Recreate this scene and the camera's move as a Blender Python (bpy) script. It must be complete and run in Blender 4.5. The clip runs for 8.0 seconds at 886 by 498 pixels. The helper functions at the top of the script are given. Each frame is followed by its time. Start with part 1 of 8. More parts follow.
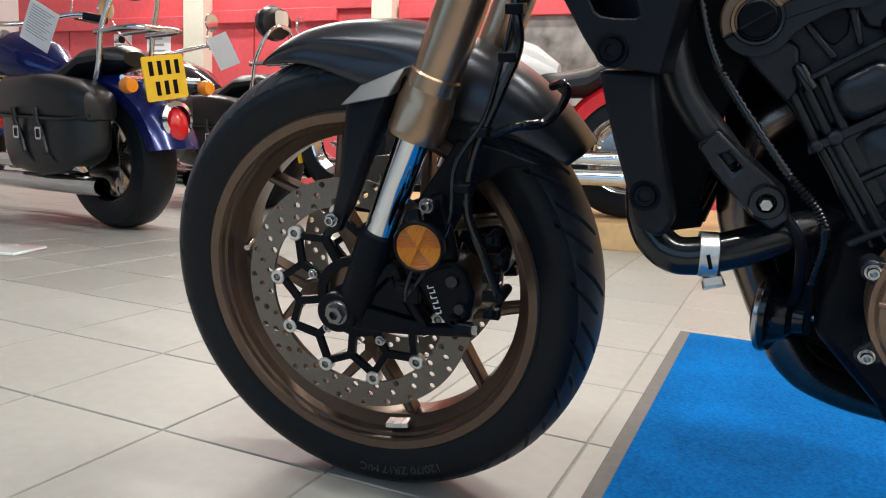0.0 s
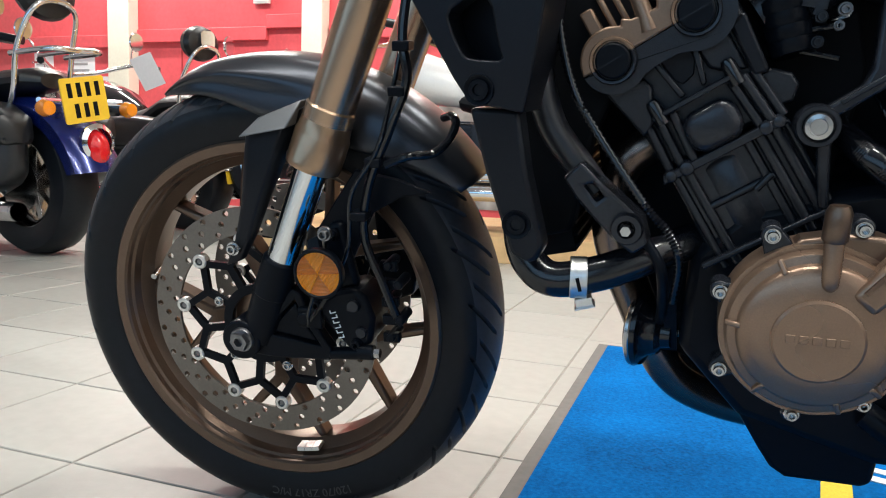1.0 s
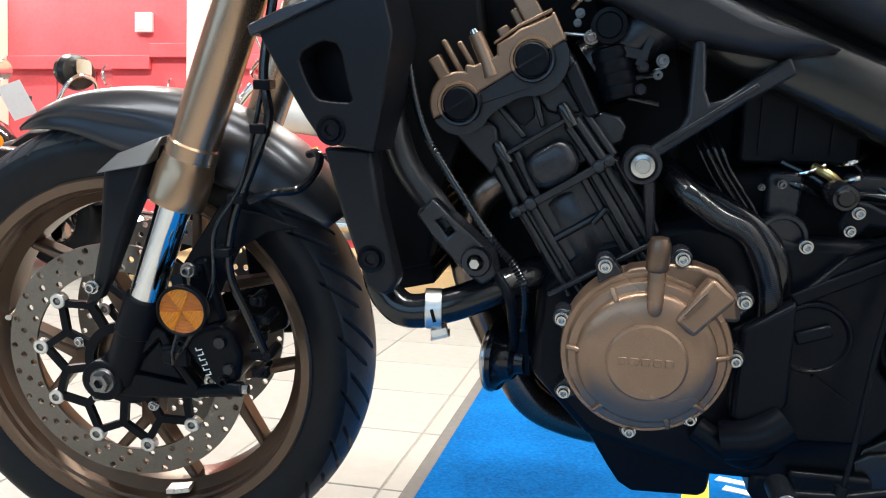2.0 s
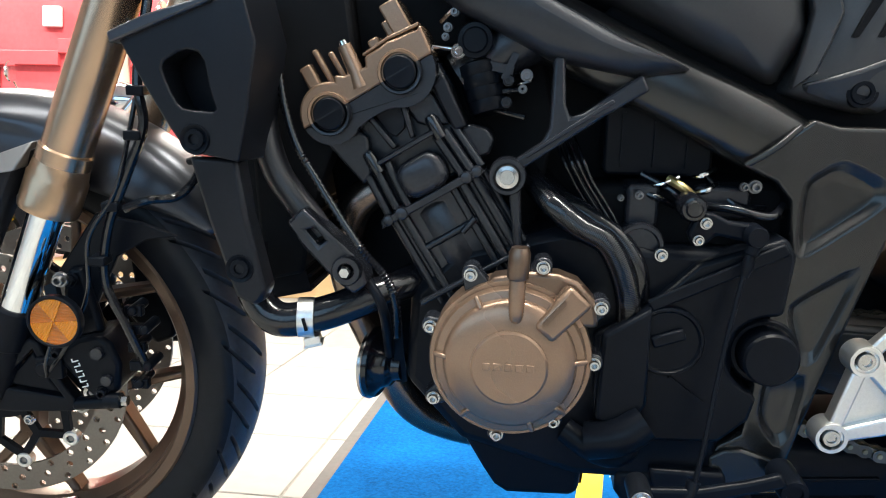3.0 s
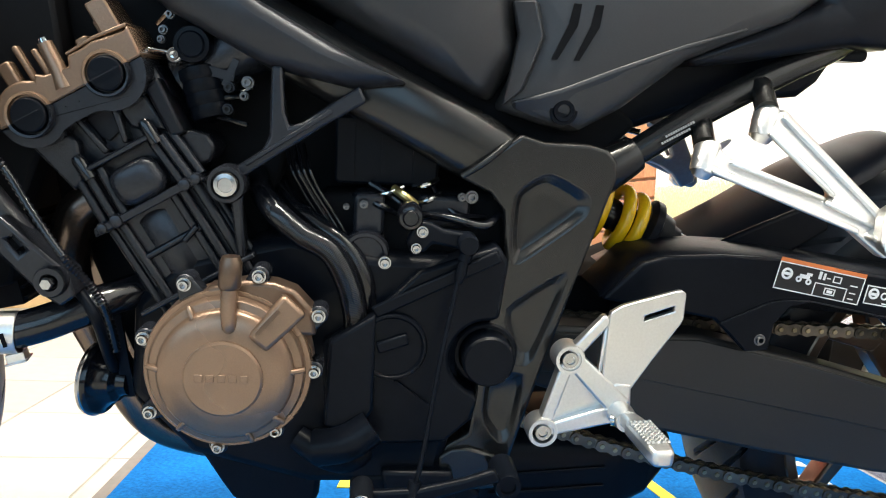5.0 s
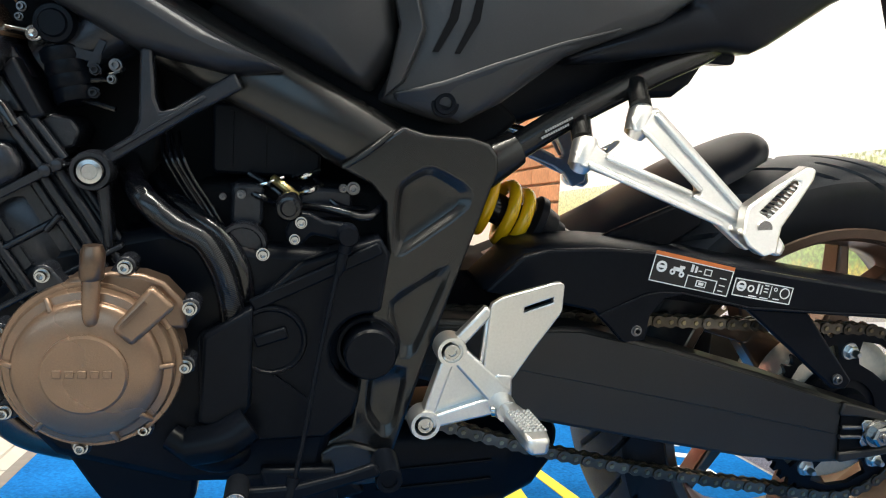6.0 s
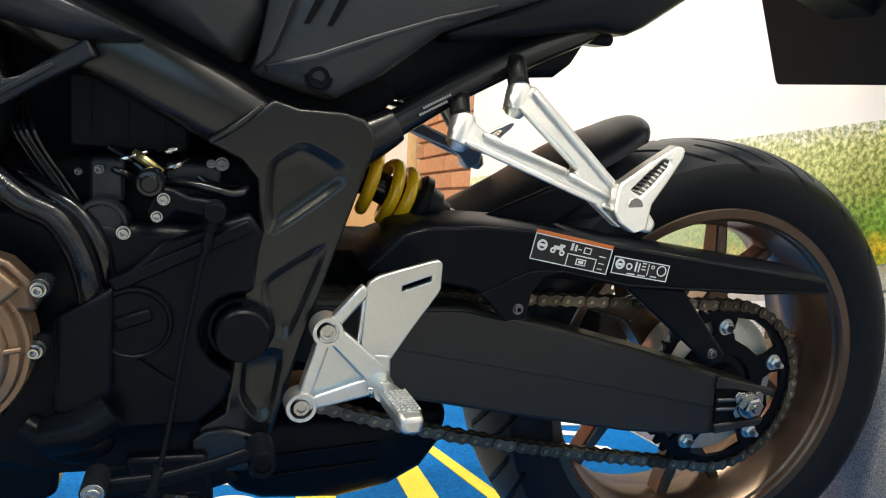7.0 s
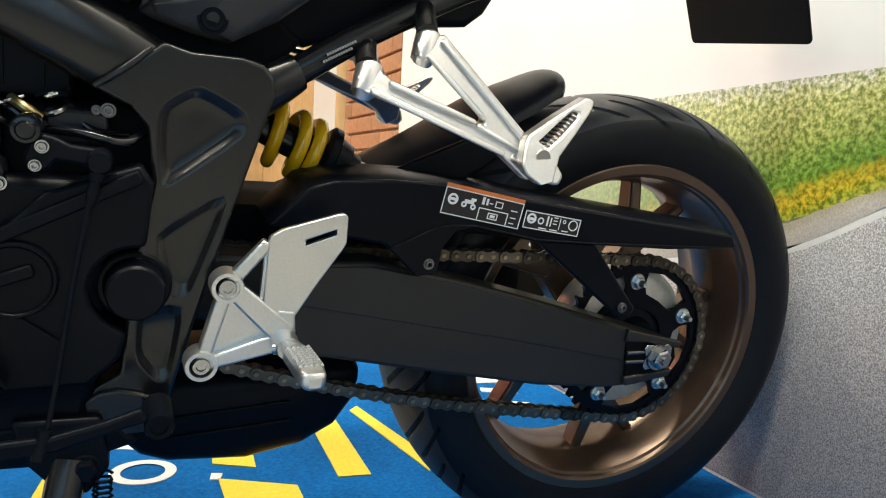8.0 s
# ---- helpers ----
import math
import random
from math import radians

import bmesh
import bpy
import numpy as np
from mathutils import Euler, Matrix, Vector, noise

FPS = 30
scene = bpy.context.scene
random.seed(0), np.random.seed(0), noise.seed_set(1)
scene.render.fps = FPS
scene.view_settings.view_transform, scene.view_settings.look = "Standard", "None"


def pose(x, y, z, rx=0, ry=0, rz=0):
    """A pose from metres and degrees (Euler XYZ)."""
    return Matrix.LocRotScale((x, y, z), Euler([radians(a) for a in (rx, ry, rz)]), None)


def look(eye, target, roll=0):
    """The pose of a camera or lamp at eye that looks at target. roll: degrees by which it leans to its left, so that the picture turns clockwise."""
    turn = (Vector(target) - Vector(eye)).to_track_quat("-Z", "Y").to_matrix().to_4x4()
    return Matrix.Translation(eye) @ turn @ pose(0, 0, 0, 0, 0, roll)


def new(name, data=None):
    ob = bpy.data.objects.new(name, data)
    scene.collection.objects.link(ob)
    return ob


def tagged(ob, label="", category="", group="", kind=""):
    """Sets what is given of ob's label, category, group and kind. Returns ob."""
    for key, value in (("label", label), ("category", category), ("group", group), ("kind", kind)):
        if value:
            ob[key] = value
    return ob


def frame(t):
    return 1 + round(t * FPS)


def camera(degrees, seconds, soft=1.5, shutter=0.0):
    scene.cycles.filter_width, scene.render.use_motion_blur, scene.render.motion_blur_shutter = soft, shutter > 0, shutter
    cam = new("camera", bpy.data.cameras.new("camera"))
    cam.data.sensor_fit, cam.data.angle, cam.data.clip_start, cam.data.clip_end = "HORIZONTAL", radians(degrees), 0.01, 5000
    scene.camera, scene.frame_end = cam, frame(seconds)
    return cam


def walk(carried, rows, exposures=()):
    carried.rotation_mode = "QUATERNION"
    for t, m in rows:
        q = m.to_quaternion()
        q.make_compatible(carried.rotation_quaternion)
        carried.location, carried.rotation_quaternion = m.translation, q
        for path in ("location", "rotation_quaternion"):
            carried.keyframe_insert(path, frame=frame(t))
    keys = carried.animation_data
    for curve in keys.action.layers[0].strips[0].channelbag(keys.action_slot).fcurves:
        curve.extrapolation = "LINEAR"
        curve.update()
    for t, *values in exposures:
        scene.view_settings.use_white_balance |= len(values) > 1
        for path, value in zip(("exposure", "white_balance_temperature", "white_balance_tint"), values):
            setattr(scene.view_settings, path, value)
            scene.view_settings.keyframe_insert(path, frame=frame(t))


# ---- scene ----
cam = camera(61.6, 8.0, soft=1.1)
PATH = [
    (0, (-0.98, -0.882, 0.484), (-1.79, 0.923, 0.195), 2.7),
    (0.5, (-0.949, -0.881, 0.489), (-1.733, 0.937, 0.207), 2.2),
    (1, (-0.926, -0.89, 0.5), (-1.592, 0.981, 0.261), 2.1),
    (1.5, (-0.905, -0.898, 0.506), (-1.44, 1.02, 0.316), 2.0),
    (1.7, (-0.899, -0.899, 0.506), (-1.381, 1.034, 0.337), 2.0),
    (2.8, (-0.843, -0.905, 0.512), (-1.089, 1.076, 0.385), 1.9),
    (3, (-0.834, -0.901, 0.515), (-1.053, 1.083, 0.379), 2.1),
    (3.5, (-0.808, -0.898, 0.518), (-0.934, 1.094, 0.387), 2.3),
    (4, (-0.78, -0.899, 0.52), (-0.802, 1.098, 0.403), 2.3),
    (4.5, (-0.749, -0.901, 0.523), (-0.667, 1.094, 0.412), 2.5),
    (5.8, (-0.695, -0.904, 0.516), (-0.34, 1.062, 0.429), 2.7),
    (6, (-0.69, -0.904, 0.511), (-0.286, 1.053, 0.431), 2.9),
    (6.5, (-0.665, -0.904, 0.509), (-0.146, 1.026, 0.421), 3.0),
    (7, (-0.646, -0.904, 0.503), (-0.039, 0.999, 0.403), 2.9),
    (7.5, (-0.626, -0.899, 0.499), (0.073, 0.969, 0.346), 3.2),
    (8, (-0.616, -0.899, 0.494), (0.157, 0.936, 0.305), 3.1),
]
EXPOSURES = [(0, -0.83, 6300, 6), (0.5, -0.77, 6300, 6), (1.0, -0.58, 6250, 5), (1.5, -0.36, 6300, 5), (3, 0.22, 6500, 5), (3.6, 0.36, 6650, 5), (4.5, 0.31, 6850, 5), (6, -0.12, 6850, 4), (6.5, -0.27, 6900, 3), (7, -0.37, 6950, 3), (8, -0.5, 7050, 3)]
walk(cam, [(t, look(eye, target, roll)) for t, eye, target, roll in PATH], EXPOSURES)


# ---- light of the showroom ----
world = bpy.data.worlds.new("showroom_world")
scene.world = world
world.use_nodes = True
world.node_tree.nodes["Background"].inputs[0].default_value = (0.8, 0.88, 1.0, 1)
world.node_tree.nodes["Background"].inputs[1].default_value = 0.12
WINDOW_WATTS = 92.0
LAMP_PLACES = [(-6.4, 4.4, 120), (-4.4, 3.4, 130), (-2.3, 4.3, 105), (-1.7, 0.9, 10), (-0.5, 1.1, 104), (-0.55, -0.95, 98), (-2.2, -1.0, 42)]    # x, y, watts


# ---- materials ----
def material(name, colour, rough=0.5, metal=0.0, vary=0.15, grain=60.0, bump=0.0, bump_scale=300.0, second=None, stain=4.0, coat=0.0, gloss=0.5, spread=0.35):
    """A surface with two scales of colour variation, uneven gloss and fine relief."""
    m = bpy.data.materials.new(name)
    m.use_nodes = True
    n, l = m.node_tree.nodes, m.node_tree.links
    b = n["Principled BSDF"]
    b.inputs["Metallic"].default_value = metal
    b.inputs["Coat Weight"].default_value = coat
    b.inputs["Specular IOR Level"].default_value = gloss
    tc = n.new("ShaderNodeTexCoord")
    fine, broad = n.new("ShaderNodeTexNoise"), n.new("ShaderNodeTexNoise")
    fine.inputs["Scale"].default_value, broad.inputs["Scale"].default_value = grain, stain
    fine.inputs["Detail"].default_value, broad.inputs["Detail"].default_value = 5, 4
    for t in (fine, broad):
        l.new(tc.outputs["Object"], t.inputs["Vector"])
    add = n.new("ShaderNodeMath")
    add.operation = "ADD"
    l.new(fine.outputs["Fac"], add.inputs[0])
    l.new(broad.outputs["Fac"], add.inputs[1])
    ramp = n.new("ShaderNodeMapRange")
    ramp.inputs["From Min"].default_value, ramp.inputs["From Max"].default_value = 1 - spread, 1 + spread
    l.new(add.outputs[0], ramp.inputs["Value"])
    mix = n.new("ShaderNodeMix")
    mix.data_type = "RGBA"
    dark = second or tuple(c * (1 - vary) for c in colour)
    lite = tuple(min(1.0, c * (1 + vary)) for c in colour)
    mix.inputs[6].default_value, mix.inputs[7].default_value = (*dark, 1), (*lite, 1)
    l.new(ramp.outputs[0], mix.inputs[0])
    l.new(mix.outputs[2], b.inputs["Base Color"])
    rr = n.new("ShaderNodeMapRange")
    rr.inputs["To Min"].default_value, rr.inputs["To Max"].default_value = rough * 0.82, min(1.0, rough * 1.2)
    l.new(broad.outputs["Fac"], rr.inputs["Value"])
    l.new(rr.outputs[0], b.inputs["Roughness"])
    if bump:
        bt, bp = n.new("ShaderNodeTexNoise"), n.new("ShaderNodeBump")
        bt.inputs["Scale"].default_value, bt.inputs["Detail"].default_value = bump_scale, 3
        l.new(tc.outputs["Object"], bt.inputs["Vector"])
        l.new(bt.outputs["Fac"], bp.inputs["Height"])
        bp.inputs["Strength"].default_value, bp.inputs["Distance"].default_value = bump, 0.001
        l.new(bp.outputs["Normal"], b.inputs["Normal"])
    return m


def glowing(name, colour, strength):
    m = material(name, colour, 0.4)
    b = m.node_tree.nodes["Principled BSDF"]
    b.inputs["Emission Color"].default_value = (*colour, 1)
    b.inputs["Emission Strength"].default_value = strength
    return m


def piece_material(name, colour, rough, spread, **kw):
    """As material(), with each piece a little lighter or darker than the next."""
    m = material(name, colour, rough, **kw)
    n, l = m.node_tree.nodes, m.node_tree.links
    b = n["Principled BSDF"]
    source = b.inputs["Base Color"].links[0].from_socket
    info, rng, hsv = n.new("ShaderNodeObjectInfo"), n.new("ShaderNodeMapRange"), n.new("ShaderNodeHueSaturation")
    rng.inputs["To Min"].default_value, rng.inputs["To Max"].default_value = 1 - spread, 1 + spread
    l.new(info.outputs["Random"], rng.inputs["Value"])
    l.new(rng.outputs[0], hsv.inputs["Value"])
    l.new(source, hsv.inputs["Color"])
    l.new(hsv.outputs[0], b.inputs["Base Color"])
    return m


RUBBER = material("tyre_rubber", (0.0075, 0.009, 0.0125), 0.38, vary=0.25, grain=90, bump=0.1, bump_scale=700, gloss=0.2)
RUBBER_TEXT = material("raised_rubber", (0.05, 0.05, 0.052), 0.45)
BRONZE = material("bronze_wheel_paint", (0.148, 0.1, 0.073), 0.29, metal=0.75, vary=0.1, grain=500, bump=0.05)
HUB_ALLOY = material("pale_cast_alloy", (0.8, 0.73, 0.62), 0.36, metal=0.4, vary=0.12, grain=200, bump=0.15, bump_scale=900)
TREAD = material("scrubbed_tread_rubber", (0.03, 0.033, 0.041), 0.46, vary=0.25, grain=120, bump=0.2, bump_scale=900, gloss=0.35)
BRONZE_COVER = material("bronze_engine_paint", (0.25, 0.163, 0.112), 0.27, metal=0.6, vary=0.12, grain=700, bump=0.12, bump_scale=900)
GOLD = material("gold_anodised_fork", (0.44, 0.3, 0.205), 0.26, metal=0.9, vary=0.06, grain=30)
GOLD_DARK = material("gold_fork_collar", (0.42, 0.28, 0.18), 0.28, metal=0.9, vary=0.06)
CHROME = material("chrome", (0.78, 0.79, 0.8), 0.08, metal=1.0, vary=0.03)
STEEL = material("bright_steel", (0.46, 0.46, 0.46), 0.2, metal=1.0, vary=0.1, grain=200)
DARK_STEEL = material("dark_zinc_steel", (0.2, 0.2, 0.21), 0.34, metal=1.0, vary=0.15, grain=200)
DISC_STEEL = material("brake_disc_steel", (0.2, 0.182, 0.165), 0.42, metal=1.0, vary=0.12, grain=300)
ALU = material("silver_cast_aluminium", (0.72, 0.715, 0.7), 0.3, metal=0.95, vary=0.07, grain=400, bump=0.2, bump_scale=1200)
BLACK = material("black_plastic", (0.0042, 0.0056, 0.009), 0.3, gloss=0.1, vary=0.18, grain=200, bump=0.12, bump_scale=1500)
MATT = material("matt_black_frame", (0.0105, 0.0103, 0.0106), 0.24, gloss=0.56, metal=0.1, vary=0.08, grain=40, bump=0.0)
GREYBLACK = material("graphite_panel", (0.0125, 0.014, 0.0185), 0.3, gloss=0.22, metal=0.4, vary=0.1, grain=300, bump=0.08, bump_scale=1500)
PANEL = material("graphite_bodywork", (0.043, 0.044, 0.048), 0.42, gloss=0.4, metal=0.4, vary=0.08, grain=500, bump=0.06, bump_scale=1500)
TANK_COVER = material("dark_graphite_cover", (0.028, 0.03, 0.036), 0.34, gloss=0.35, metal=0.4, vary=0.1, grain=300, bump=0.06, bump_scale=1500)
SWING_PAINT = material("satin_black_swingarm", (0.034, 0.032, 0.031), 0.4, gloss=0.4, metal=0.35, vary=0.1, grain=500, bump=0.04, bump_scale=1500)
FENDER_PAINT = material("matt_graphite_paint", (0.05, 0.053, 0.063), 0.3, metal=0.75, vary=0.06, grain=800)
# graphite lightened as if catching light, for the stay's upward facet
STAY_LIT = material("lit_graphite_paint", (0.2, 0.205, 0.215), 0.34, metal=0.7, vary=0.06, grain=800)
ENGINE = material("black_engine_paint", (0.018, 0.02, 0.0265), 0.24, gloss=0.5, metal=0.35, vary=0.2, grain=260, bump=0.2, bump_scale=900)
HOSE = material("black_rubber_hose", (0.019, 0.019, 0.023), 0.34, gloss=0.5, vary=0.15, grain=80, bump=0.05, bump_scale=400)
GLOSS = material("gloss_black_hose", (0.006, 0.0065, 0.009), 0.13, vary=0.2, bump=0.1, bump_scale=500)
# near-black for shade in gaps, slots and wells; also radiator and plate bars
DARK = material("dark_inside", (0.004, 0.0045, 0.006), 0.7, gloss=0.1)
YELLOW = material("yellow_spring_paint", (0.86, 0.5, 0.012), 0.24, vary=0.08, coat=0.5)
EXHAUST = material("heat_tinted_pipe", (0.24, 0.18, 0.14), 0.26, metal=0.95, vary=0.2, second=(0.12, 0.09, 0.08), grain=20)
CHAIN = piece_material("oiled_chain_steel", (0.13, 0.108, 0.082), 0.38, 0.5, metal=0.85, vary=0.35, grain=80, second=(0.07, 0.062, 0.055))
CHAIN_PIN = piece_material("chain_pin_steel", (0.3, 0.245, 0.15), 0.34, 0.5, metal=0.9)
HUGGER = material("satin_black_hugger", (0.009, 0.011, 0.017), 0.36, gloss=0.2, vary=0.1, grain=300, bump=0.05, bump_scale=1500)
AMBER = material("amber_reflector", (0.85, 0.26, 0.0), 0.22, vary=0.15, grain=600, bump=0.6, bump_scale=700, coat=0.6)
AMBER_DARK = material("amber_reflector_ribs", (0.6, 0.15, 0.0), 0.28, vary=0.25, grain=900, bump=0.8, bump_scale=900, coat=0.6)


def ribbed(m, turn):
    """Fine straight prisms moulded into a lens."""
    n, l = m.node_tree.nodes, m.node_tree.links
    tc, mp, wave, bp = n.new("ShaderNodeTexCoord"), n.new("ShaderNodeMapping"), n.new("ShaderNodeTexWave"), n.new("ShaderNodeBump")
    mp.inputs["Rotation"].default_value = (0, radians(turn), 0)
    wave.inputs["Scale"].default_value = 190
    bp.inputs["Strength"].default_value, bp.inputs["Distance"].default_value = 0.9, 0.0012
    l.new(tc.outputs["Object"], mp.inputs["Vector"])
    l.new(mp.outputs[0], wave.inputs["Vector"])
    l.new(wave.outputs["Fac"], bp.inputs["Height"])
    l.new(bp.outputs["Normal"], n["Principled BSDF"].inputs["Normal"])


ribbed(AMBER, 10)
ribbed(AMBER_DARK, 95)
RED_GLASS = material("red_lens", (0.6, 0.01, 0.015), 0.12, coat=0.6, vary=0.2, grain=120)
WHITE_PRINT = material("white_print", (0.88, 0.88, 0.88), 0.5)
ORANGE_PRINT = material("orange_print", (0.75, 0.2, 0.05), 0.45)
GREY_PRINT = material("grey_print", (0.3, 0.3, 0.31), 0.5)
LABEL_BLACK = material("black_label_film", (0.012, 0.012, 0.014), 0.3)
BRASS = material("brass_hardware", (0.5, 0.4, 0.17), 0.35, metal=0.95, vary=0.2)
BLUE_PAINT = material("metallic_blue_paint", (0.004, 0.012, 0.11), 0.2, metal=0.4, coat=0.4, vary=0.1)
LEATHER = material("black_leather", (0.011, 0.0115, 0.013), 0.34, gloss=0.5, bump=0.5, bump_scale=160, vary=0.25)
RED_PAINT = material("bright_red_paint", (0.55, 0.012, 0.02), 0.18, coat=0.7, vary=0.06)
WHITE_PAINT = material("white_paint", (0.78, 0.78, 0.78), 0.2, coat=0.6, vary=0.04)
PAPER = material("white_paper", (0.78, 0.78, 0.8), 0.7, vary=0.05)
PLATE_YELLOW = material("yellow_number_plate", (0.78, 0.5, 0.03), 0.35, vary=0.05)


# ---- mesh helpers ----
def smooth(me, angle=35):
    me.polygons.foreach_set("use_smooth", [True] * len(me.polygons))
    me.set_sharp_from_angle(angle=radians(angle))


def part(name, bm, mat, parent=None, label="", bevel=0.0, at=None, angle=35, segments=2):
    """Links a bmesh as one mesh object under a thing or a part."""
    bmesh.ops.recalc_face_normals(bm, faces=bm.faces)
    me = bpy.data.meshes.new(name)
    bm.to_mesh(me)
    bm.free()
    smooth(me, angle)
    me.materials.append(mat)
    ob = new(name, me)
    if parent is not None:
        ob.parent = parent
    if at is not None:
        ob.matrix_basis = at
    if bevel:
        mod = ob.modifiers.new("bevel", "BEVEL")
        mod.width, mod.segments, mod.limit_method, mod.angle_limit = bevel, segments, "ANGLE", radians(40)
        mod.use_clamp_overlap = True
    if label:
        ob["label"] = label
    return ob


def thing(name, m, label, category, group="", kind=""):
    ob = new(name)
    ob.matrix_basis = m
    ob.empty_display_size = 0.05
    return tagged(ob, label, category, group, kind)


def add_mesh(bm, verts, faces, m=None):
    vs = [bm.verts.new(m @ Vector(v) if m else v) for v in verts]
    for f in faces:
        try:
            bm.faces.new([vs[i] for i in f])
        except ValueError:
            pass
    return vs


def box(bm, x0, x1, y0, y1, z0, z1, m=None):
    v = [(x, y, z) for z in (z0, z1) for y in (y0, y1) for x in (x0, x1)]
    add_mesh(bm, v, [(0, 2, 3, 1), (4, 5, 7, 6), (0, 1, 5, 4), (2, 6, 7, 3), (0, 4, 6, 2), (1, 3, 7, 5)], m)
    return bm


def prism(bm, outline, y0, y1, holes=(), inset=None):
    """A slab of the outline (x, z) between y0 and y1, with real holes. inset: (amount of y) lets the near face bulge by scaling it about its middle."""
    loops = [list(outline)] + [list(h) for h in holes]
    flat = [p for lp in loops for p in lp]
    tris = fill_loops(loops)
    near = flat
    if inset:
        cx = sum(p[0] for p in outline) / len(outline)
        cz = sum(p[1] for p in outline) / len(outline)
        near = [(cx + (x - cx) * inset, cz + (z - cz) * inset) for x, z in flat]
    k = len(flat)
    verts = [(x, y0, z) for x, z in near] + [(x, y1, z) for x, z in flat]
    faces = []
    if len(loops) == 1:
        faces += [tuple(range(k)), tuple(range(2 * k - 1, k - 1, -1))]
    else:
        faces += [tuple(t) for t in tris] + [tuple(i + k for i in reversed(t)) for t in tris]
    s = 0
    for lp in loops:
        c = len(lp)
        faces += [(s + i, s + (i + 1) % c, s + (i + 1) % c + k, s + i + k) for i in range(c)]
        s += c
    add_mesh(bm, verts, faces)
    return bm


def fill_loops(loops):
    """Triangles that fill the first loop but for the others, as indices into all their points in order."""
    if len(loops) == 1:
        return []
    tmp = bmesh.new()
    edges = []
    k = 0
    for lp in loops:
        vs = [tmp.verts.new((x, z, 0)) for x, z in lp]
        for v in vs:
            v.index = k
            k += 1
        edges += [tmp.edges.new((vs[i], vs[(i + 1) % len(vs)])) for i in range(len(vs))]
    index = {v: v.index for v in tmp.verts}
    bmesh.ops.triangle_fill(tmp, use_beauty=True, edges=edges, normal=(0, 0, 1))
    tris = [[index[v] for v in f.verts] for f in tmp.faces]
    tmp.free()
    return tris


def spline(points, n=8):
    """Catmull-Rom through the points."""
    p = [Vector(q) for q in points]
    p = [2 * p[0] - p[1]] + p + [2 * p[-1] - p[-2]]
    out = []
    for i in range(1, len(p) - 2):
        for k in range(n):
            t = k / n
            a, b, c, d = p[i - 1], p[i], p[i + 1], p[i + 2]
            out.append(0.5 * (2 * b + (c - a) * t + (2 * a - 5 * b + 4 * c - d) * t * t + (3 * b - a - 3 * c + d) * t ** 3))
    return out + [p[-2]]


def tube(bm, points, r, seg=12, n=8, curved=True, hollow=False):
    """A round bar along a path; r: one radius, or one at each point of the path given."""
    path = spline(points, n) if curved and len(points) > 2 else [Vector(q) for q in points]
    if isinstance(r, (int, float)):
        rad = [r] * len(path)
    else:
        rad = [float(v) for v in np.interp(np.linspace(0, len(r) - 1, len(path)), range(len(r)), r)]
    up = None
    rings = []
    for i, q in enumerate(path):
        d = (path[min(i + 1, len(path) - 1)] - path[max(i - 1, 0)]).normalized()
        if up is None:
            up = d.orthogonal().normalized()
        up = (up - d * up.dot(d)).normalized()
        side = d.cross(up)
        rings.append([bm.verts.new(q + rad[i] * (math.cos(a) * up + math.sin(a) * side)) for a in (2 * math.pi * k / seg for k in range(seg))])
    for a, b in zip(rings, rings[1:]):
        for k in range(seg):
            bm.faces.new((a[k], a[(k + 1) % seg], b[(k + 1) % seg], b[k]))
    if not hollow:
        bm.faces.new(rings[0])
        bm.faces.new(rings[-1])
    return bm


def lathe(bm, profile, x=0.0, z=0.0, seg=64, closed=False, start=0.0, turn=360.0, m=None):
    """Turns the profile (radius, y) about a line along y through (x, z)."""
    full = turn >= 359.9
    count = seg if full else seg + 1
    rings = []
    for i in range(count):
        a = radians(start + turn * i / seg)
        ring = []
        for r, y in profile:
            v = Vector((x + r * math.cos(a), y, z + r * math.sin(a)))
            ring.append(bm.verts.new(m @ v if m else v))
        rings.append(ring)
    k = len(profile)
    for i in range(seg):
        a, b = rings[i], rings[(i + 1) % count]
        for j in range(k if closed else k - 1):
            bm.faces.new((a[j], a[(j + 1) % k], b[(j + 1) % k], b[j]))
    bmesh.ops.remove_doubles(bm, verts=bm.verts, dist=1e-6)
    return bm


def loft(bm, sections, caps=True):
    rings = [[bm.verts.new(v) for v in s] for s in sections]
    k = len(rings[0])
    for a, b in zip(rings, rings[1:]):
        for j in range(k):
            bm.faces.new((a[j], a[(j + 1) % k], b[(j + 1) % k], b[j]))
    if caps:
        bm.faces.new(rings[0])
        bm.faces.new(rings[-1])
    return bm


def bar(bm, a, b, w, h, w2=None, h2=None):
    """A flat-sided bar from a to b: w across (in the x-z plane), h along y."""
    a, b = Vector(a), Vector(b)
    d = (b - a).normalized()
    y = Vector((0, 1, 0))
    y = (y - d * y.dot(d)).normalized()
    s = d.cross(y)
    w2, h2 = w2 or w, h2 or h
    loft(bm, [[p + s * i * ww / 2 + y * j * hh / 2 for i, j in ((-1, -1), (1, -1), (1, 1), (-1, 1))] for p, ww, hh in ((a, w, h), (b, w2, h2))])
    return bm


def socket_bolt(bm, x, y, z, r=0.007, h=0.006, washer=True):
    """A flanged socket bolt whose head stands towards -y."""
    w = r
    if washer:
        r *= 0.72
    prof = [(0, y - h * 0.2), (r * 0.5, y - h * 0.2), (r * 0.56, y - h), (r * 0.88, y - h), (r, y - h * 0.8), (r, y)]
    if washer:
        prof = prof[:-1] + [(r, y - h * 0.3), (w * 0.95, y - h * 0.3), (w, y - h * 0.2), (w, y + 0.002)]
    return lathe(bm, prof, x, z, seg=18)


